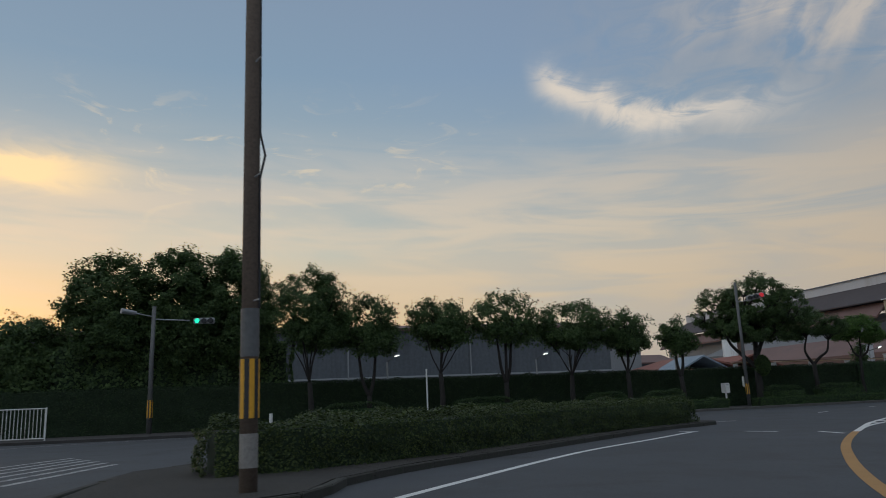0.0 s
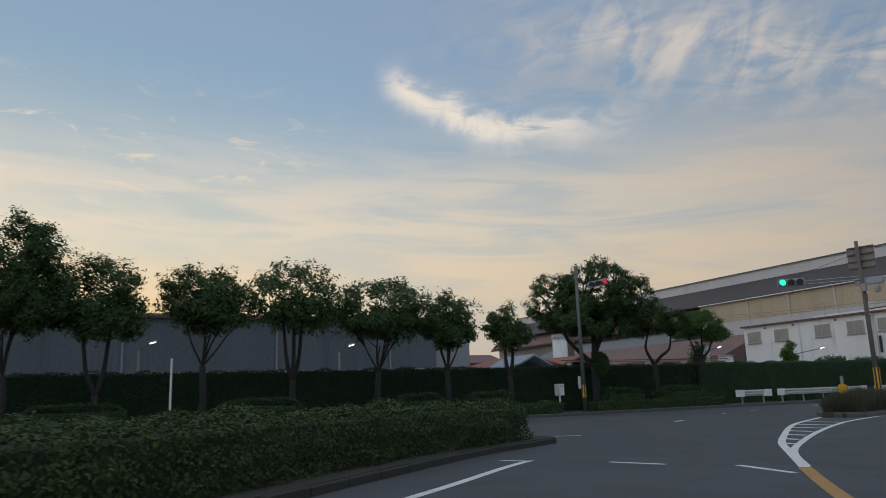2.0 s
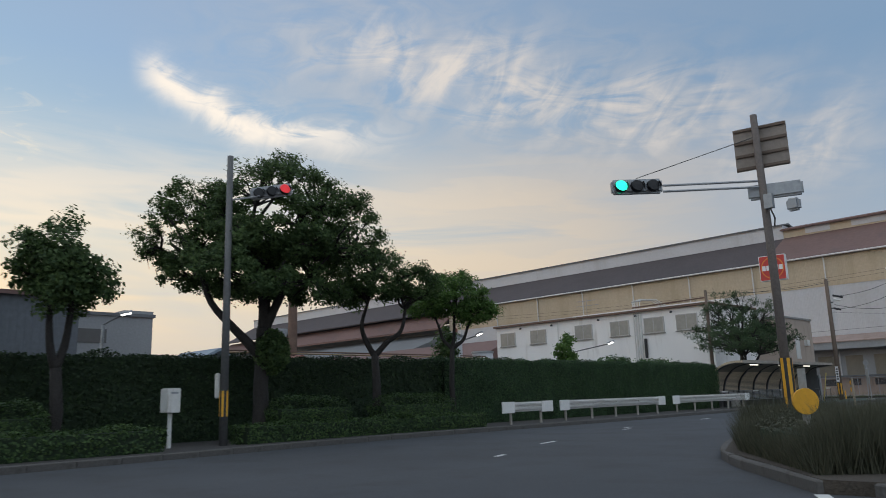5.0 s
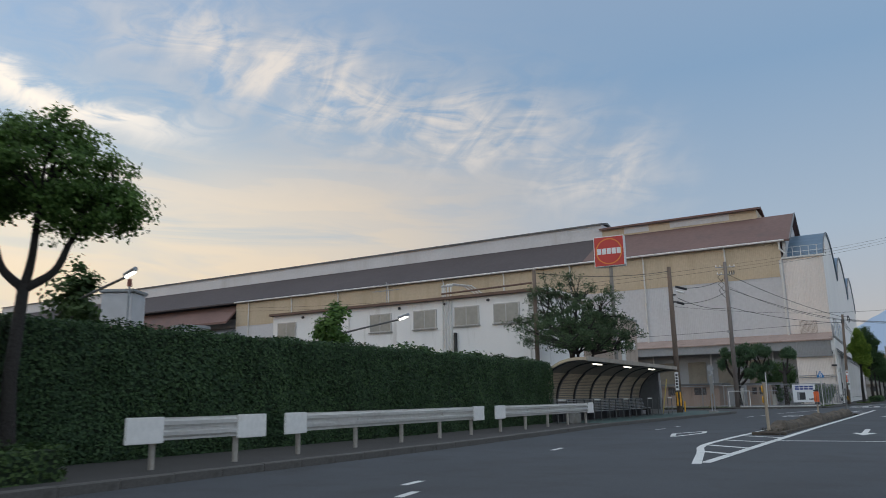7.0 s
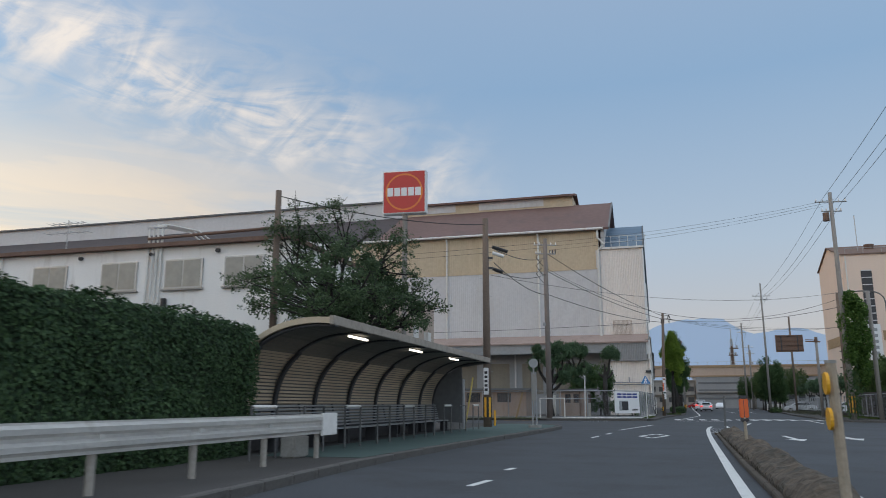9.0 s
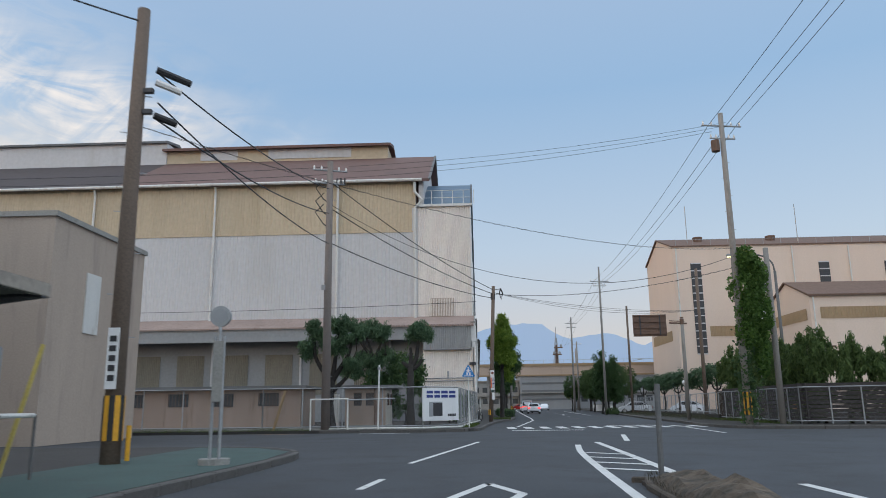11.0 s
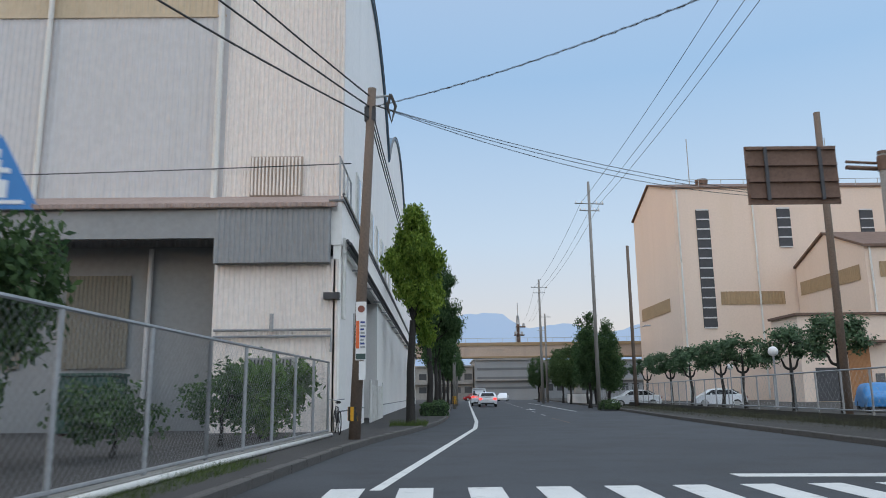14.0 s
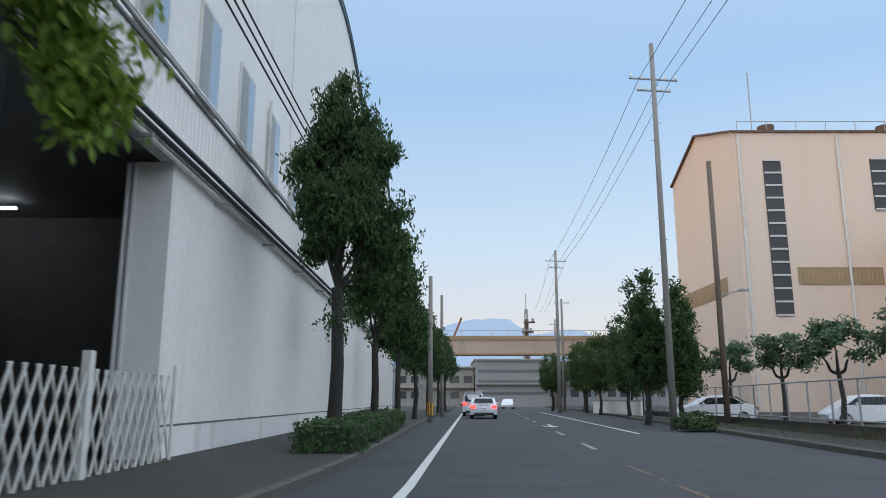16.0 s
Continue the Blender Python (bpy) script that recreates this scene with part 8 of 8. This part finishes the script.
for a, b in (((14.6, 35.3), (15.3, 46)), ((15.3, 46), (16.2, 60)), ((16.2, 60), (17.4, 74)), ((17.4, 74), (19.4, 100))):
    d = Vector((b[1] - a[1], a[0] - b[0])).normalized() * 0.09
    part("wall", prism([(a[0] - d.x, a[1] - d.y), (a[0] + d.x, a[1] + d.y), (b[0] + d.x, b[1] + d.y), (b[0] - d.x, b[1] - d.y)], -0.1, 0.30), "mossy_kerb", t)
chain_fence("dull wire fence on the low wall along the far pavement", [(14.75, 36.4), (15.3, 46), (16.2, 60), (17.4, 74), (19.4, 100)], 1.45, 0.42, 2.0, 0.34)
t = thing("covered_car", "small car under a creased blue tarpaulin behind the far fence", "car", 22.9, 53.0, 0.1, turn=-20)
PROFILE = [(0.0, 0.45), (0.05, 0.85), (0.75, 1.0), (1.25, 1.42), (2.5, 1.48), (3.1, 1.25), (3.45, 0.9), (3.5, 0.4)]
bm = bmesh.new()
rows = []
for u, top in [(p[0], p[1]) for p in smooth_line([Vector((a, b, 0)) for a, b in PROFILE], 3)]:
    ring = []
    for j in range(13):
        q = math.pi * j / 12
        fold = 0.05 * noise.noise(Vector((u * 2.6, q * 3.0, 2.0)))
        ring.append(bm.verts.new((math.copysign(abs(math.cos(q)) ** 0.45, math.cos(q)) * (0.78 + fold), u, 0.32 + (top - 0.32) * math.sin(q) ** 0.5 + fold)))
    rows.append(ring)
for a, b in zip(rows, rows[1:]):
    for j in range(12):
        bm.faces.new((a[j], b[j], b[j + 1], a[j + 1]))
for ring in (rows[0], rows[-1]):
    bm.faces.new(ring)
bmesh.ops.recalc_face_normals(bm, faces=bm.faces)
part("tarpaulin", bm, "tarp", t, "creased blue tarpaulin", smooth=True)
part("underbody", box(-0.7, 0.7, 0.2, 3.3, 0.22, 0.5), "dark_metal", t)
for x in (-0.68, 0.68):
    for y in (0.6, 2.8):
        part("wheel", tube([(x - 0.09, y, 0.30), (x + 0.09, y, 0.30)], 0.29, 16), "tyre", t)
for k, (x, y) in enumerate(((15.2, 50), (18.4, 66), (21, 70))):
    t = thing("globe_lamp", "white globe lamp on a slim post", "lamp", x + 1.2, y, 0.14)
    part("post", tube([(0, 0, -0.1), (0, 0, 2.6)], 0.04, 8), "galv", t)
    bm = bmesh.new()
    bmesh.ops.create_uvsphere(bm, u_segments=16, v_segments=10, radius=0.22, matrix=Matrix.Translation((0, 0, 2.8)))
    part("globe", bm, "white_sign", t, smooth=True)

# ---- distance ----
t = thing("footbridge", "long beige steel pipe bridge across the street", "bridge", 0, 137, 0)
part("deck", box(-60, 70, 0, 3.2, 7.0, 9.2), "tan", t, "beige clad deck")
part("edge", box(-60, 70, -0.15, 0.0, 8.9, 9.4), "ochre", t)
part("lower_edge", box(-60, 70, -0.12, 0.0, 6.95, 7.2), "ochre", t)
for x in (-24, 1.0, 24, 46):
    part("pillar", box(x - 0.5, x + 0.5, 0.8, 2.2, -0.1, 7.0), "concrete", t)
for k in range(44):
    part("rail_post", tube([(-40 + 2 * k, 0.1, 9.2), (-40 + 2 * k, 0.1, 10.1)], 0.03, 4), "galv", t)
part("rail", tube([(-60, 0.1, 10.1), (70, 0.1, 10.1)], 0.04, 4), "galv", t)
for k, (x0, x1, y, h, m, lab) in enumerate(((-6, 9.6, 190, 7.5, "concrete", "pale low factory office beyond the bridge"), (9.8, 24, 186, 8.8, "mid_cladding", "beige factory hall beyond the bridge"),
                                        (24.5, 60, 200, 9.0, "mid_cladding", "grey factory hall beyond the bridge"), (-60, -8, 205, 8.0, "mid_cladding", "grey hall far behind the trees"))):
    t = thing("factory_hall", lab, "building", 0, y, 0)
    part("wall", box(x0, x1, 0, 20, -0.1, h), m, t)
    part("roof", box(x0 - 0.3, x1 + 0.3, -0.4, 20.3, h, h + 0.35), "concrete", t)
    n = int((x1 - x0) / 2.6)
    if k == 1:
        for z in (2.4, 4.6, 6.6):
            part("band", box(x0 + 0.5, x1 - 0.5, -0.08, 0.0, z, z + 0.5), "dark_cladding", t, "dark horizontal window band")
        n = 0
    for r, z in enumerate((h * 0.22, h * 0.62)):
        for j in range(n):
            w = part("window", box(x0 + 0.6 + 2.6 * j, x0 + 2.3 + 2.6 * j, -0.06, 0.0, z, z + h * 0.18), "window", t)
    part("canopy", box(x0, x1, -0.8, 0, h * 0.48, h * 0.52), "concrete", t)
t = thing("steel_tower", "slim lattice steel tower far off", "tower", 20, 188, 0)
for x, y in ((-0.9, -0.9), (0.9, -0.9), (0.9, 0.9), (-0.9, 0.9)):
    part("leg", tube([(x, y, -0.1), (x * 0.35, y * 0.35, 17), (x * 0.2, y * 0.2, 19)], 0.14, 4), "galv", t)
for z in (6, 9, 12, 15, 17):
    s = 0.9 * (1 - z / 26)
    part("ring", box(-s, s, -s, s, z - 0.1, z + 0.1), "galv", t)
part("column", tube([(0, 0, -0.1), (0, 0, 17)], [0.55, 0.4], 8), "rust", t)
part("platform", box(-0.5, 1.7, -0.8, 0.8, 16.3, 16.5), "rust", t)
part("platform", box(-0.9, 1.4, -0.8, 0.8, 14.4, 14.6), "rust", t)
for x, z in ((1.3, 16.5), (0.9, 14.6), (-0.6, 14.6)):
    part("lamp_cluster", box(x - 0.25, x + 0.25, -0.3, 0.3, z, z + 0.7, bevel=0.08), "galv", t)
part("mast", tube([(0, 0, 17), (0, 0, 22)], 0.09, 5), "galv", t)
t = thing("crane", "red and white crane jib far off", "crane", 6, 230, 0)
part("jib", tube([(-3.5, 0, 8), (2.2, 0, 22)], 0.35, 4), "tile_red", t)
part("cab", box(-5, -2, -1, 1, -0.1, 8.5), "white_metal", t)
for k, (x, y, h) in enumerate(((21.5, 160, 14), (24, 178, 12), (19, 146, 10))):
    utility_pole(x, y, h, 0.18, 0.12, "pole_concrete", "utility pole in the distance", arms=((h - 0.8, 0.9, 0),), bolts=False, z=0.0)


def ridge(name, label, dist, peaks, base_yaw, seed, mat="hills"):
    """Hills far off: heights over the horizon, in degrees, along a bearing."""
    bm = bmesh.new()
    lo, hi = [], []
    for k in range(181):
        yaw = base_yaw + 90 * k / 180
        e = sum(h * math.exp(-((yaw - c) / w) ** 2) for c, h, w in peaks) + 0.7 * noise.noise(Vector((yaw * 0.35, seed, 0))) + 0.25 * noise.noise(Vector((yaw * 1.1, seed, 2))) + 0.08 * noise.noise(Vector((yaw * 3.1, seed, 5)))
        x, y = -math.sin(radians(yaw)) * dist, math.cos(radians(yaw)) * dist
        lo.append(bm.verts.new((x, y, -5)))
        hi.append(bm.verts.new((x, y, max(4, dist * math.tan(radians(max(e, 0.2)))))))
    for k in range(180):
        bm.faces.new((lo[k], lo[k + 1], hi[k + 1], hi[k]))
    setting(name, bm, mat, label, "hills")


ridge("backdrop_hills", "mountain ridge on the horizon, blue haze in its colour", 4200, [(-4.4, 5.0, 6.0), (-0.6, 1.3, 3.2), (-9.0, 1.0, 3.0), (-14.5, 4.0, 5.0), (-24, 3.2, 7.0), (6, 2.8, 7)], -45, 3.0)

# ---- yards behind the hedge ----
t = thing("grey_warehouse", "long dark grey clad warehouse behind the trees", "warehouse", -45, -76, 0)
part("wall", ribs((0, -40), (0, 27.4), 0.0, 9.4, (1, 0), 0.5, 0.025), "shed_cladding", t)
part("core", box(-30, -0.05, -40, 27.4, 0, 9.3), "mid_cladding", t)
part("roof", extrude_y([(-30.5, 9.3), (-15, 11.2), (0.4, 9.3), (0.4, 9.6), (-15, 11.5), (-30.5, 9.6)], -40.3, 27.7), "brown_roof", t)
for y in (-20, -4, 10, 22):
    part("downpipe", tube([(0.12, y, 9.3), (0.12, y, 0.1)], 0.09, 6), "mid_cladding", t)
part("pale_band", box(0.0, 0.12, -40, 27.4, 4.1, 4.3), "galv", t)
t = thing("grey_workshop", "grey box-like workshop with a dark window band", "workshop", -60, -40, 0)
part("wall", box(-14, 0, -8, 3.4, 0, 10.0), "mid_cladding", t)
part("roof", box(-14.2, 0.2, -8.2, 3.6, 10.0, 10.3), "dark_cladding", t)
w = part("window", box(0.0, 0.06, -6.0, -1.0, 7.4, 8.7), "window", t)
part("tall_part", box(-12, 0.1, 0.5, 3.4, 10.0, 10.6), "mid_cladding", t)
for k, (x, y, w, d, h, m, lab) in enumerate(((-44, -40, 8, 13, 3.5, "tile_red", "low house with a red tiled roof behind the hedge"), (-37, -43, 5, 6, 3.3, "tile_blue", "low house with a blue-grey tiled roof behind the hedge"),
                                          (-52, -28, 10, 9, 3.9, "tile_red", "low house with a red-brown tiled roof behind the hedge"))):
    t = thing("low_house", lab, "house", x, y, 0)
    part("wall", box(-w / 2, w / 2, -d / 2, d / 2, -0.1, h), "white_plaster", t)
    part("roof", extrude_x([(-d / 2 - 0.5, h - 0.1), (0, h + 1.6), (d / 2 + 0.5, h - 0.1), (d / 2 + 0.5, h + 0.05), (0, h + 1.8), (-d / 2 - 0.5, h + 0.05)], -w / 2 - 0.4, w / 2 + 0.4), m, t)
    part("window", box(w / 2, w / 2 + 0.05, -1.5, 1.5, h * 0.5, h * 0.8), "window", t)
t = thing("low_shed", "long low grey shed roof far behind the hedge", "shed", -76, -35, 0)
part("wall", box(-10, 0, -13, 13, -0.1, 6.2), "shed_cladding", t)
part("roof", extrude_y([(-10.5, 6.1), (-5, 7.6), (0.5, 6.1), (0.5, 6.35), (-5, 7.85), (-10.5, 6.35)], -13.4, 13.4), "brown_roof", t)
t = thing("chimney", "slender rusty steel chimney", "chimney", -60, -20.3, 0)
part("shaft", tube([(0, 0, 0), (0, 0, 13.6)], [0.6, 0.5], 12), "rust", t)
t = thing("silo", "white cylindrical tank with a cap", "tank", -55, -25.5, 0)
part("body", tube([(0, 0, 0), (0, 0, 8.4)], 1.0, 16), "white_metal", t, smooth=True)
part("cap", tube([(0, 0, 8.4), (0, 0, 8.9)], [1.1, 1.1], 16), "galv", t)
t = thing("pipe_rack", "thin brown pipes on short posts behind the hedge", "pipes", -14.7, -44, 0)
for k, z in enumerate((3.32, 3.44)):
    part("pipe", tube([(-0.5 * k, -9, z), (-0.25 * k, 6.6, z)], 0.035, 6), ("wood", "rust")[k], t)
for y in (-8.5, -5, -1.5, 2, 6):
    part("trestle", box(-0.5, 0.06, y - 0.04, y + 0.04, -0.1, 3.28), "galv", t)
t = thing("water_tank", "pale grey tall square tank with a lipped lid behind the hedge", "tank", -15.4, -39.55, 0, 30)
part("body", box(-0.46, 0.46, -0.46, 0.46, -0.1, 4.48, bevel=0.02), "grey_metal", t)
part("lid", box(-0.52, 0.52, -0.52, 0.52, 4.484, 4.58, bevel=0.02), "galv", t)
t = thing("beacon_mast", "slim mast with a red beacon beside the tank", "beacon", -14.7, -39.9, 0)
part("mast", tube([(0, 0, -0.1), (0, 0, 4.62)], 0.028, 6), "galv", t)
part("beacon", tube([(0, 0, 4.62), (0, 0, 4.84)], [0.07, 0.06], 10), "tile_red", t, "dull red beacon")
t = thing("low_tank", "low pale tank with a flat lid behind the hedge", "tank", -15.9, -36.6, 0)
part("body", tube([(0, 0, -0.1), (0, 0, 3.68)], 0.58, 18), "grey_metal", t, smooth=True)
part("lid", tube([(0, 0, 3.684), (0, 0, 3.78)], 0.63, 18), "galv", t)
for x, y, end, z in ((-12.2, -43.2, (-9.95, -43.45), 3.95), (-12.6, -33.2, (-9.7, -33.35), 3.85), (-14.5, -58.0, (-14.2, -57.5), 4.5), (-14.5, -69.4, (-14.2, -68.9), 4.4), (-14.0, -80.6, (-13.7, -80.1), 4.5)):
    t = thing("yard_lamp", "lit yard lamp on a bent arm above the hedge", "lamp", x, y, 0, group="yard lamps")
    d = Vector((end[0] - x, end[1] - y, 0))
    part("post", tube([(0, 0, -0.1), (0, 0, z - 0.35)], 0.06, 8), "galv", t)
    part("arm", tube([(0, 0, z - 0.35), d * 0.4 + Vector((0, 0, z - 0.2)), d + Vector((0, 0, z))], 0.03, 6), "dark_galv", t)
    u = d.normalized()
    part("hood", tube([d + Vector((0, 0, z + 0.045)) - u * 0.05, d + u * 0.36 + Vector((0, 0, z + 0.135))], 0.055, 6), "galv", t)
    part("head", tube([d + Vector((0, 0, z)), d + u * 0.32 + Vector((0, 0, z + 0.08))], 0.038, 6), "lamp_white", t, "lit lamp head")

# ---- overhead cables ----
LINE = "thin black overhead line"
PR, PT, P3 = (11.75, 21.7), (13.33, 72.4), (15.1, 115)
for dx in (-0.65, 0.3, 0.85):
    cable(LINE, (PR[0] + dx, PR[1], 15.6), (PT[0] + dx, PT[1], 15.6), 0.7)
    cable(LINE, (PT[0] + dx, PT[1], 15.6), (P3[0] + dx, P3[1], 15.1), 0.6)
    cable(LINE, (PR[0] + dx, PR[1], 15.6), (9.0 + dx, -40, 16.5), 0.8)
    cable(LINE, (P3[0] + dx, P3[1], 15.0), (17.6 + dx, 150, 14), 0.6)
for k in range(3):
    cable(LINE, (-8.5 + 0.3 * k, 20.85, 12.9 + 0.32 * k), (11.2 + 0.4 * k, 21.7, 15.2 + 0.25 * k), 0.35, 0.009)
cable("thin black lashed overhead telephone cable", (11.75, 21.7, 8.9), (-8.87, -0.82, 7.4), 0.9, 0.008, twist=True)
cable("thick lashed overhead cable", (-0.2, 36.0, 8.9), (11.75, 21.7, 7.9), 0.6, 0.012, twist=True)
cable("sagging black cable slung across the street", (-8.85, 20.75, 11.5), (11.75, 21.7, 8.5), 2.6, 0.014)
for sag in (0.42, 0.55, 0.72):
    cable("thin cable strand slung across the street", (-0.2, 36.0, 9.0), (16.2, 44.5, 8.5), sag, 0.011)
for z0, z1 in ((8.7, 12.3), (7.6, 11.0), (8.0, 9.4)):
    cable("sagging black overhead cable", (-8.5, -0.6, z0), (-8.85, 20.75, z1), 0.35, 0.022)
for z0, z1 in ((12.6, 9.2), (11.2, 8.9), (9.4, 8.6)):
    cable("sagging black overhead cable", (-8.7, 20.75, z0), (-0.2, 36.0, z1), 0.35, 0.024)
cable("sagging black overhead cable", (-14.5, -11.5, 8.9), (-8.87, -0.82, 9.9), 0.3, 0.02)
cable("service cable along the factory front", (-30, 41.9, 8.8), (-1.4, 41.9, 9.2), 0.15, 0.02)
for z in (13.5, 13.1):
    cable(LINE, (-8.85, 20.75, z), (-70, 14, z), 1.0)
for k in range(3):
    cable("cable along the street wall", (-0.2, 36.0, 9.0 - 0.25 * k), (1.0, 84, 8.0 - 0.3 * k), 0.5, 0.02)

# ---- vehicles ----
def car(name, label, x, y, turn, length=4.7, width=1.81, height=1.44, paint="car_white", van=False, lit=True):
    """y is the car's tail; the nose points along +y of its own."""
    t = thing(name, label, "car" if not van else "minivan", x, y, 0.0, turn)
    w, L, H = width / 2, length, height
    if van:
        side = [(0.02, 0.35), (0.0, 0.75), (0.05, 1.05), (0.14, 1.62), (0.30, H - 0.03), (0.7, H), (2.4, H), (3.25, H - 0.12), (4.0, 1.12), (L - 0.12, 0.98), (L, 0.65), (L - 0.05, 0.32)]
        glass_z0, glass_z1 = 1.02, H - 0.17
    else:
        side = [(0.05, 0.30), (0.0, 0.55), (0.03, 0.80), (0.12, 1.0), (0.55, 1.04), (1.15, H - 0.12), (1.6, H - 0.02), (2.2, H), (2.75, H - 0.08), (3.45, 0.98), (L - 0.25, 0.82), (L, 0.58), (L - 0.05, 0.28)]
        glass_z0, glass_z1 = 0.98, H - 0.12
    bm = bmesh.new()
    rings = []
    for f in (-1.0, -0.93, -0.55, 0.0, 0.55, 0.93, 1.0):
        ring = []
        for yy, zz in side:
            top = max(0.0, (zz - glass_z0) / (H - glass_z0))
            tuck = 1 - 0.17 * top
            drop = 0.05 * abs(f) ** 4 * (1 if zz > glass_z0 else 0.3)
            endpull = 0.10 * abs(f) ** 3
            yo = yy + (endpull if yy < 0.6 else -endpull if yy > L - 0.5 else 0)
            ring.append(bm.verts.new((f * w * tuck, yo, zz - drop)))
        rings.append(ring)
    n = len(side)
    for a, b in zip(rings, rings[1:]):
        for k in range(n):
            bm.faces.new((a[k], a[(k + 1) % n], b[(k + 1) % n], b[k]))
    bm.faces.new(rings[0][::-1])
    bm.faces.new(rings[-1])
    bmesh.ops.recalc_face_normals(bm, faces=bm.faces)
    part("body", bm, paint, t, smooth=False)

    def quad(pts, off):
        b2 = bmesh.new()
        v = [b2.verts.new(q) for q in pts]
        b2.faces.new(v)
        bmesh.ops.solidify(b2, geom=b2.faces[:], thickness=off)
        return b2
    if van:
        rear = [(-0.80 * w, 0.085, 1.12), (0.80 * w, 0.085, 1.12), (0.74 * w, 0.20, 1.62), (-0.74 * w, 0.20, 1.62)]
        sides = [(0.35, 1.12), (3.3, 1.12), (3.0, H - 0.22), (0.5, H - 0.2)]
    else:
        rear = [(-0.74 * w, 0.52, 1.06), (0.74 * w, 0.52, 1.06), (0.62 * w, 1.08, H - 0.10), (-0.62 * w, 1.08, H - 0.10)]
        sides = [(0.75, 1.03), (3.2, 1.0), (2.65, H - 0.14), (1.35, H - 0.12)]
    part("rear_window", quad([(x, yy - 0.02, zz + 0.02) for x, yy, zz in rear], 0.01), "car_glass", t, "dark rear window")
    for s in (-1, 1):
        pts = [(s * (w * (1 - 0.17 * max(0, (zz - glass_z0) / (H - glass_z0))) + 0.006), yy, zz) for yy, zz in sides]
        part("side_window", quad(pts if s > 0 else pts[::-1], 0.006), "car_glass", t)
        lz = 0.98 if van else 0.80
        lamp = box(min(s * w * 0.60, s * w * 0.97), max(s * w * 0.60, s * w * 0.97), 0.0 if van else 0.02, 0.25, lz - 0.10, lz + 0.09, bevel=0.03)
        part("tail_light", lamp, "tail_light" if lit else "tile_red", t, "lit red tail lamp" if lit else "red tail lamp")
        part("mirror", box(s * (w + 0.02) if s > 0 else -w - 0.2, w + 0.2 if s > 0 else -w - 0.02, L * 0.66, L * 0.66 + 0.12, 0.98, 1.12, bevel=0.03), paint, t)
        for yy in (0.85, L - 0.85):
            wheel = part("wheel", tube([(s * (w - 0.2), yy, 0.32), (s * (w - 0.0), yy, 0.32)], 0.32, 20), "tyre", t, "black tyre")
            part("rim", tube([(s * (w - 0.01), yy, 0.32), (s * (w + 0.008), yy, 0.32)], 0.21, 16), "alu", wheel)
    part("bumper_trim", box(-0.72 * w, 0.72 * w, -0.015, 0.2, 0.26, 0.42, bevel=0.02), "car_dark", t, "dark lower bumper")
    part("plate", box(-0.17, 0.17, -0.015, 0.05, 0.62 if not van else 0.80, 0.74 if not van else 0.92), "white_sign", t, "white number plate without lettering")
    part("plate_bar", box(-0.12, 0.12, -0.02, -0.014, 0.66 if not van else 0.84, 0.70 if not van else 0.88), "grey_ink", t)
    if van:
        part("light_bar", box(-0.55 * w, 0.55 * w, 0.0, 0.1, 0.95, 1.01), "tail_light", t, "red light bar")
        part("spoiler", box(-0.8 * w, 0.8 * w, 0.08, 0.45, H - 0.06, H + 0.01, bevel=0.02), paint, t)
    else:
        part("boot_trim", box(-0.35 * w, 0.35 * w, 0.02, 0.06, 0.93, 0.96), "alu", t)
    return t


car("sedan", "white saloon car seen from behind with lit tail lamps", 6.43, 91.6, -2.5)
car("minivan", "white minivan with a red light bar, seen from behind", 6.1, 101.0, -2.5, 4.7, 1.73, 1.9, van=True)
car("hatchback", "small white car far along the street", 7.0, 122.0, -2.5, 3.9, 1.7, 1.5)
car("parked_car", "white car parked behind the far wall", 20.8, 82.5, 86, 4.4, 1.75, 1.5, lit=False)
car("parked_car", "white hatchback parked behind the far wall", 25.6, 76.0, 80, 4.1, 1.7, 1.5, lit=False)
car("parked_car", "white car parked far off beside the trees", 14.0, 160.0, 170, 4.4, 1.75, 1.5, lit=False)
car("parked_car", "dark red car parked far off below the hall", 11.0, 175.0, 100, 4.4, 1.75, 1.5, "car_red", lit=False)
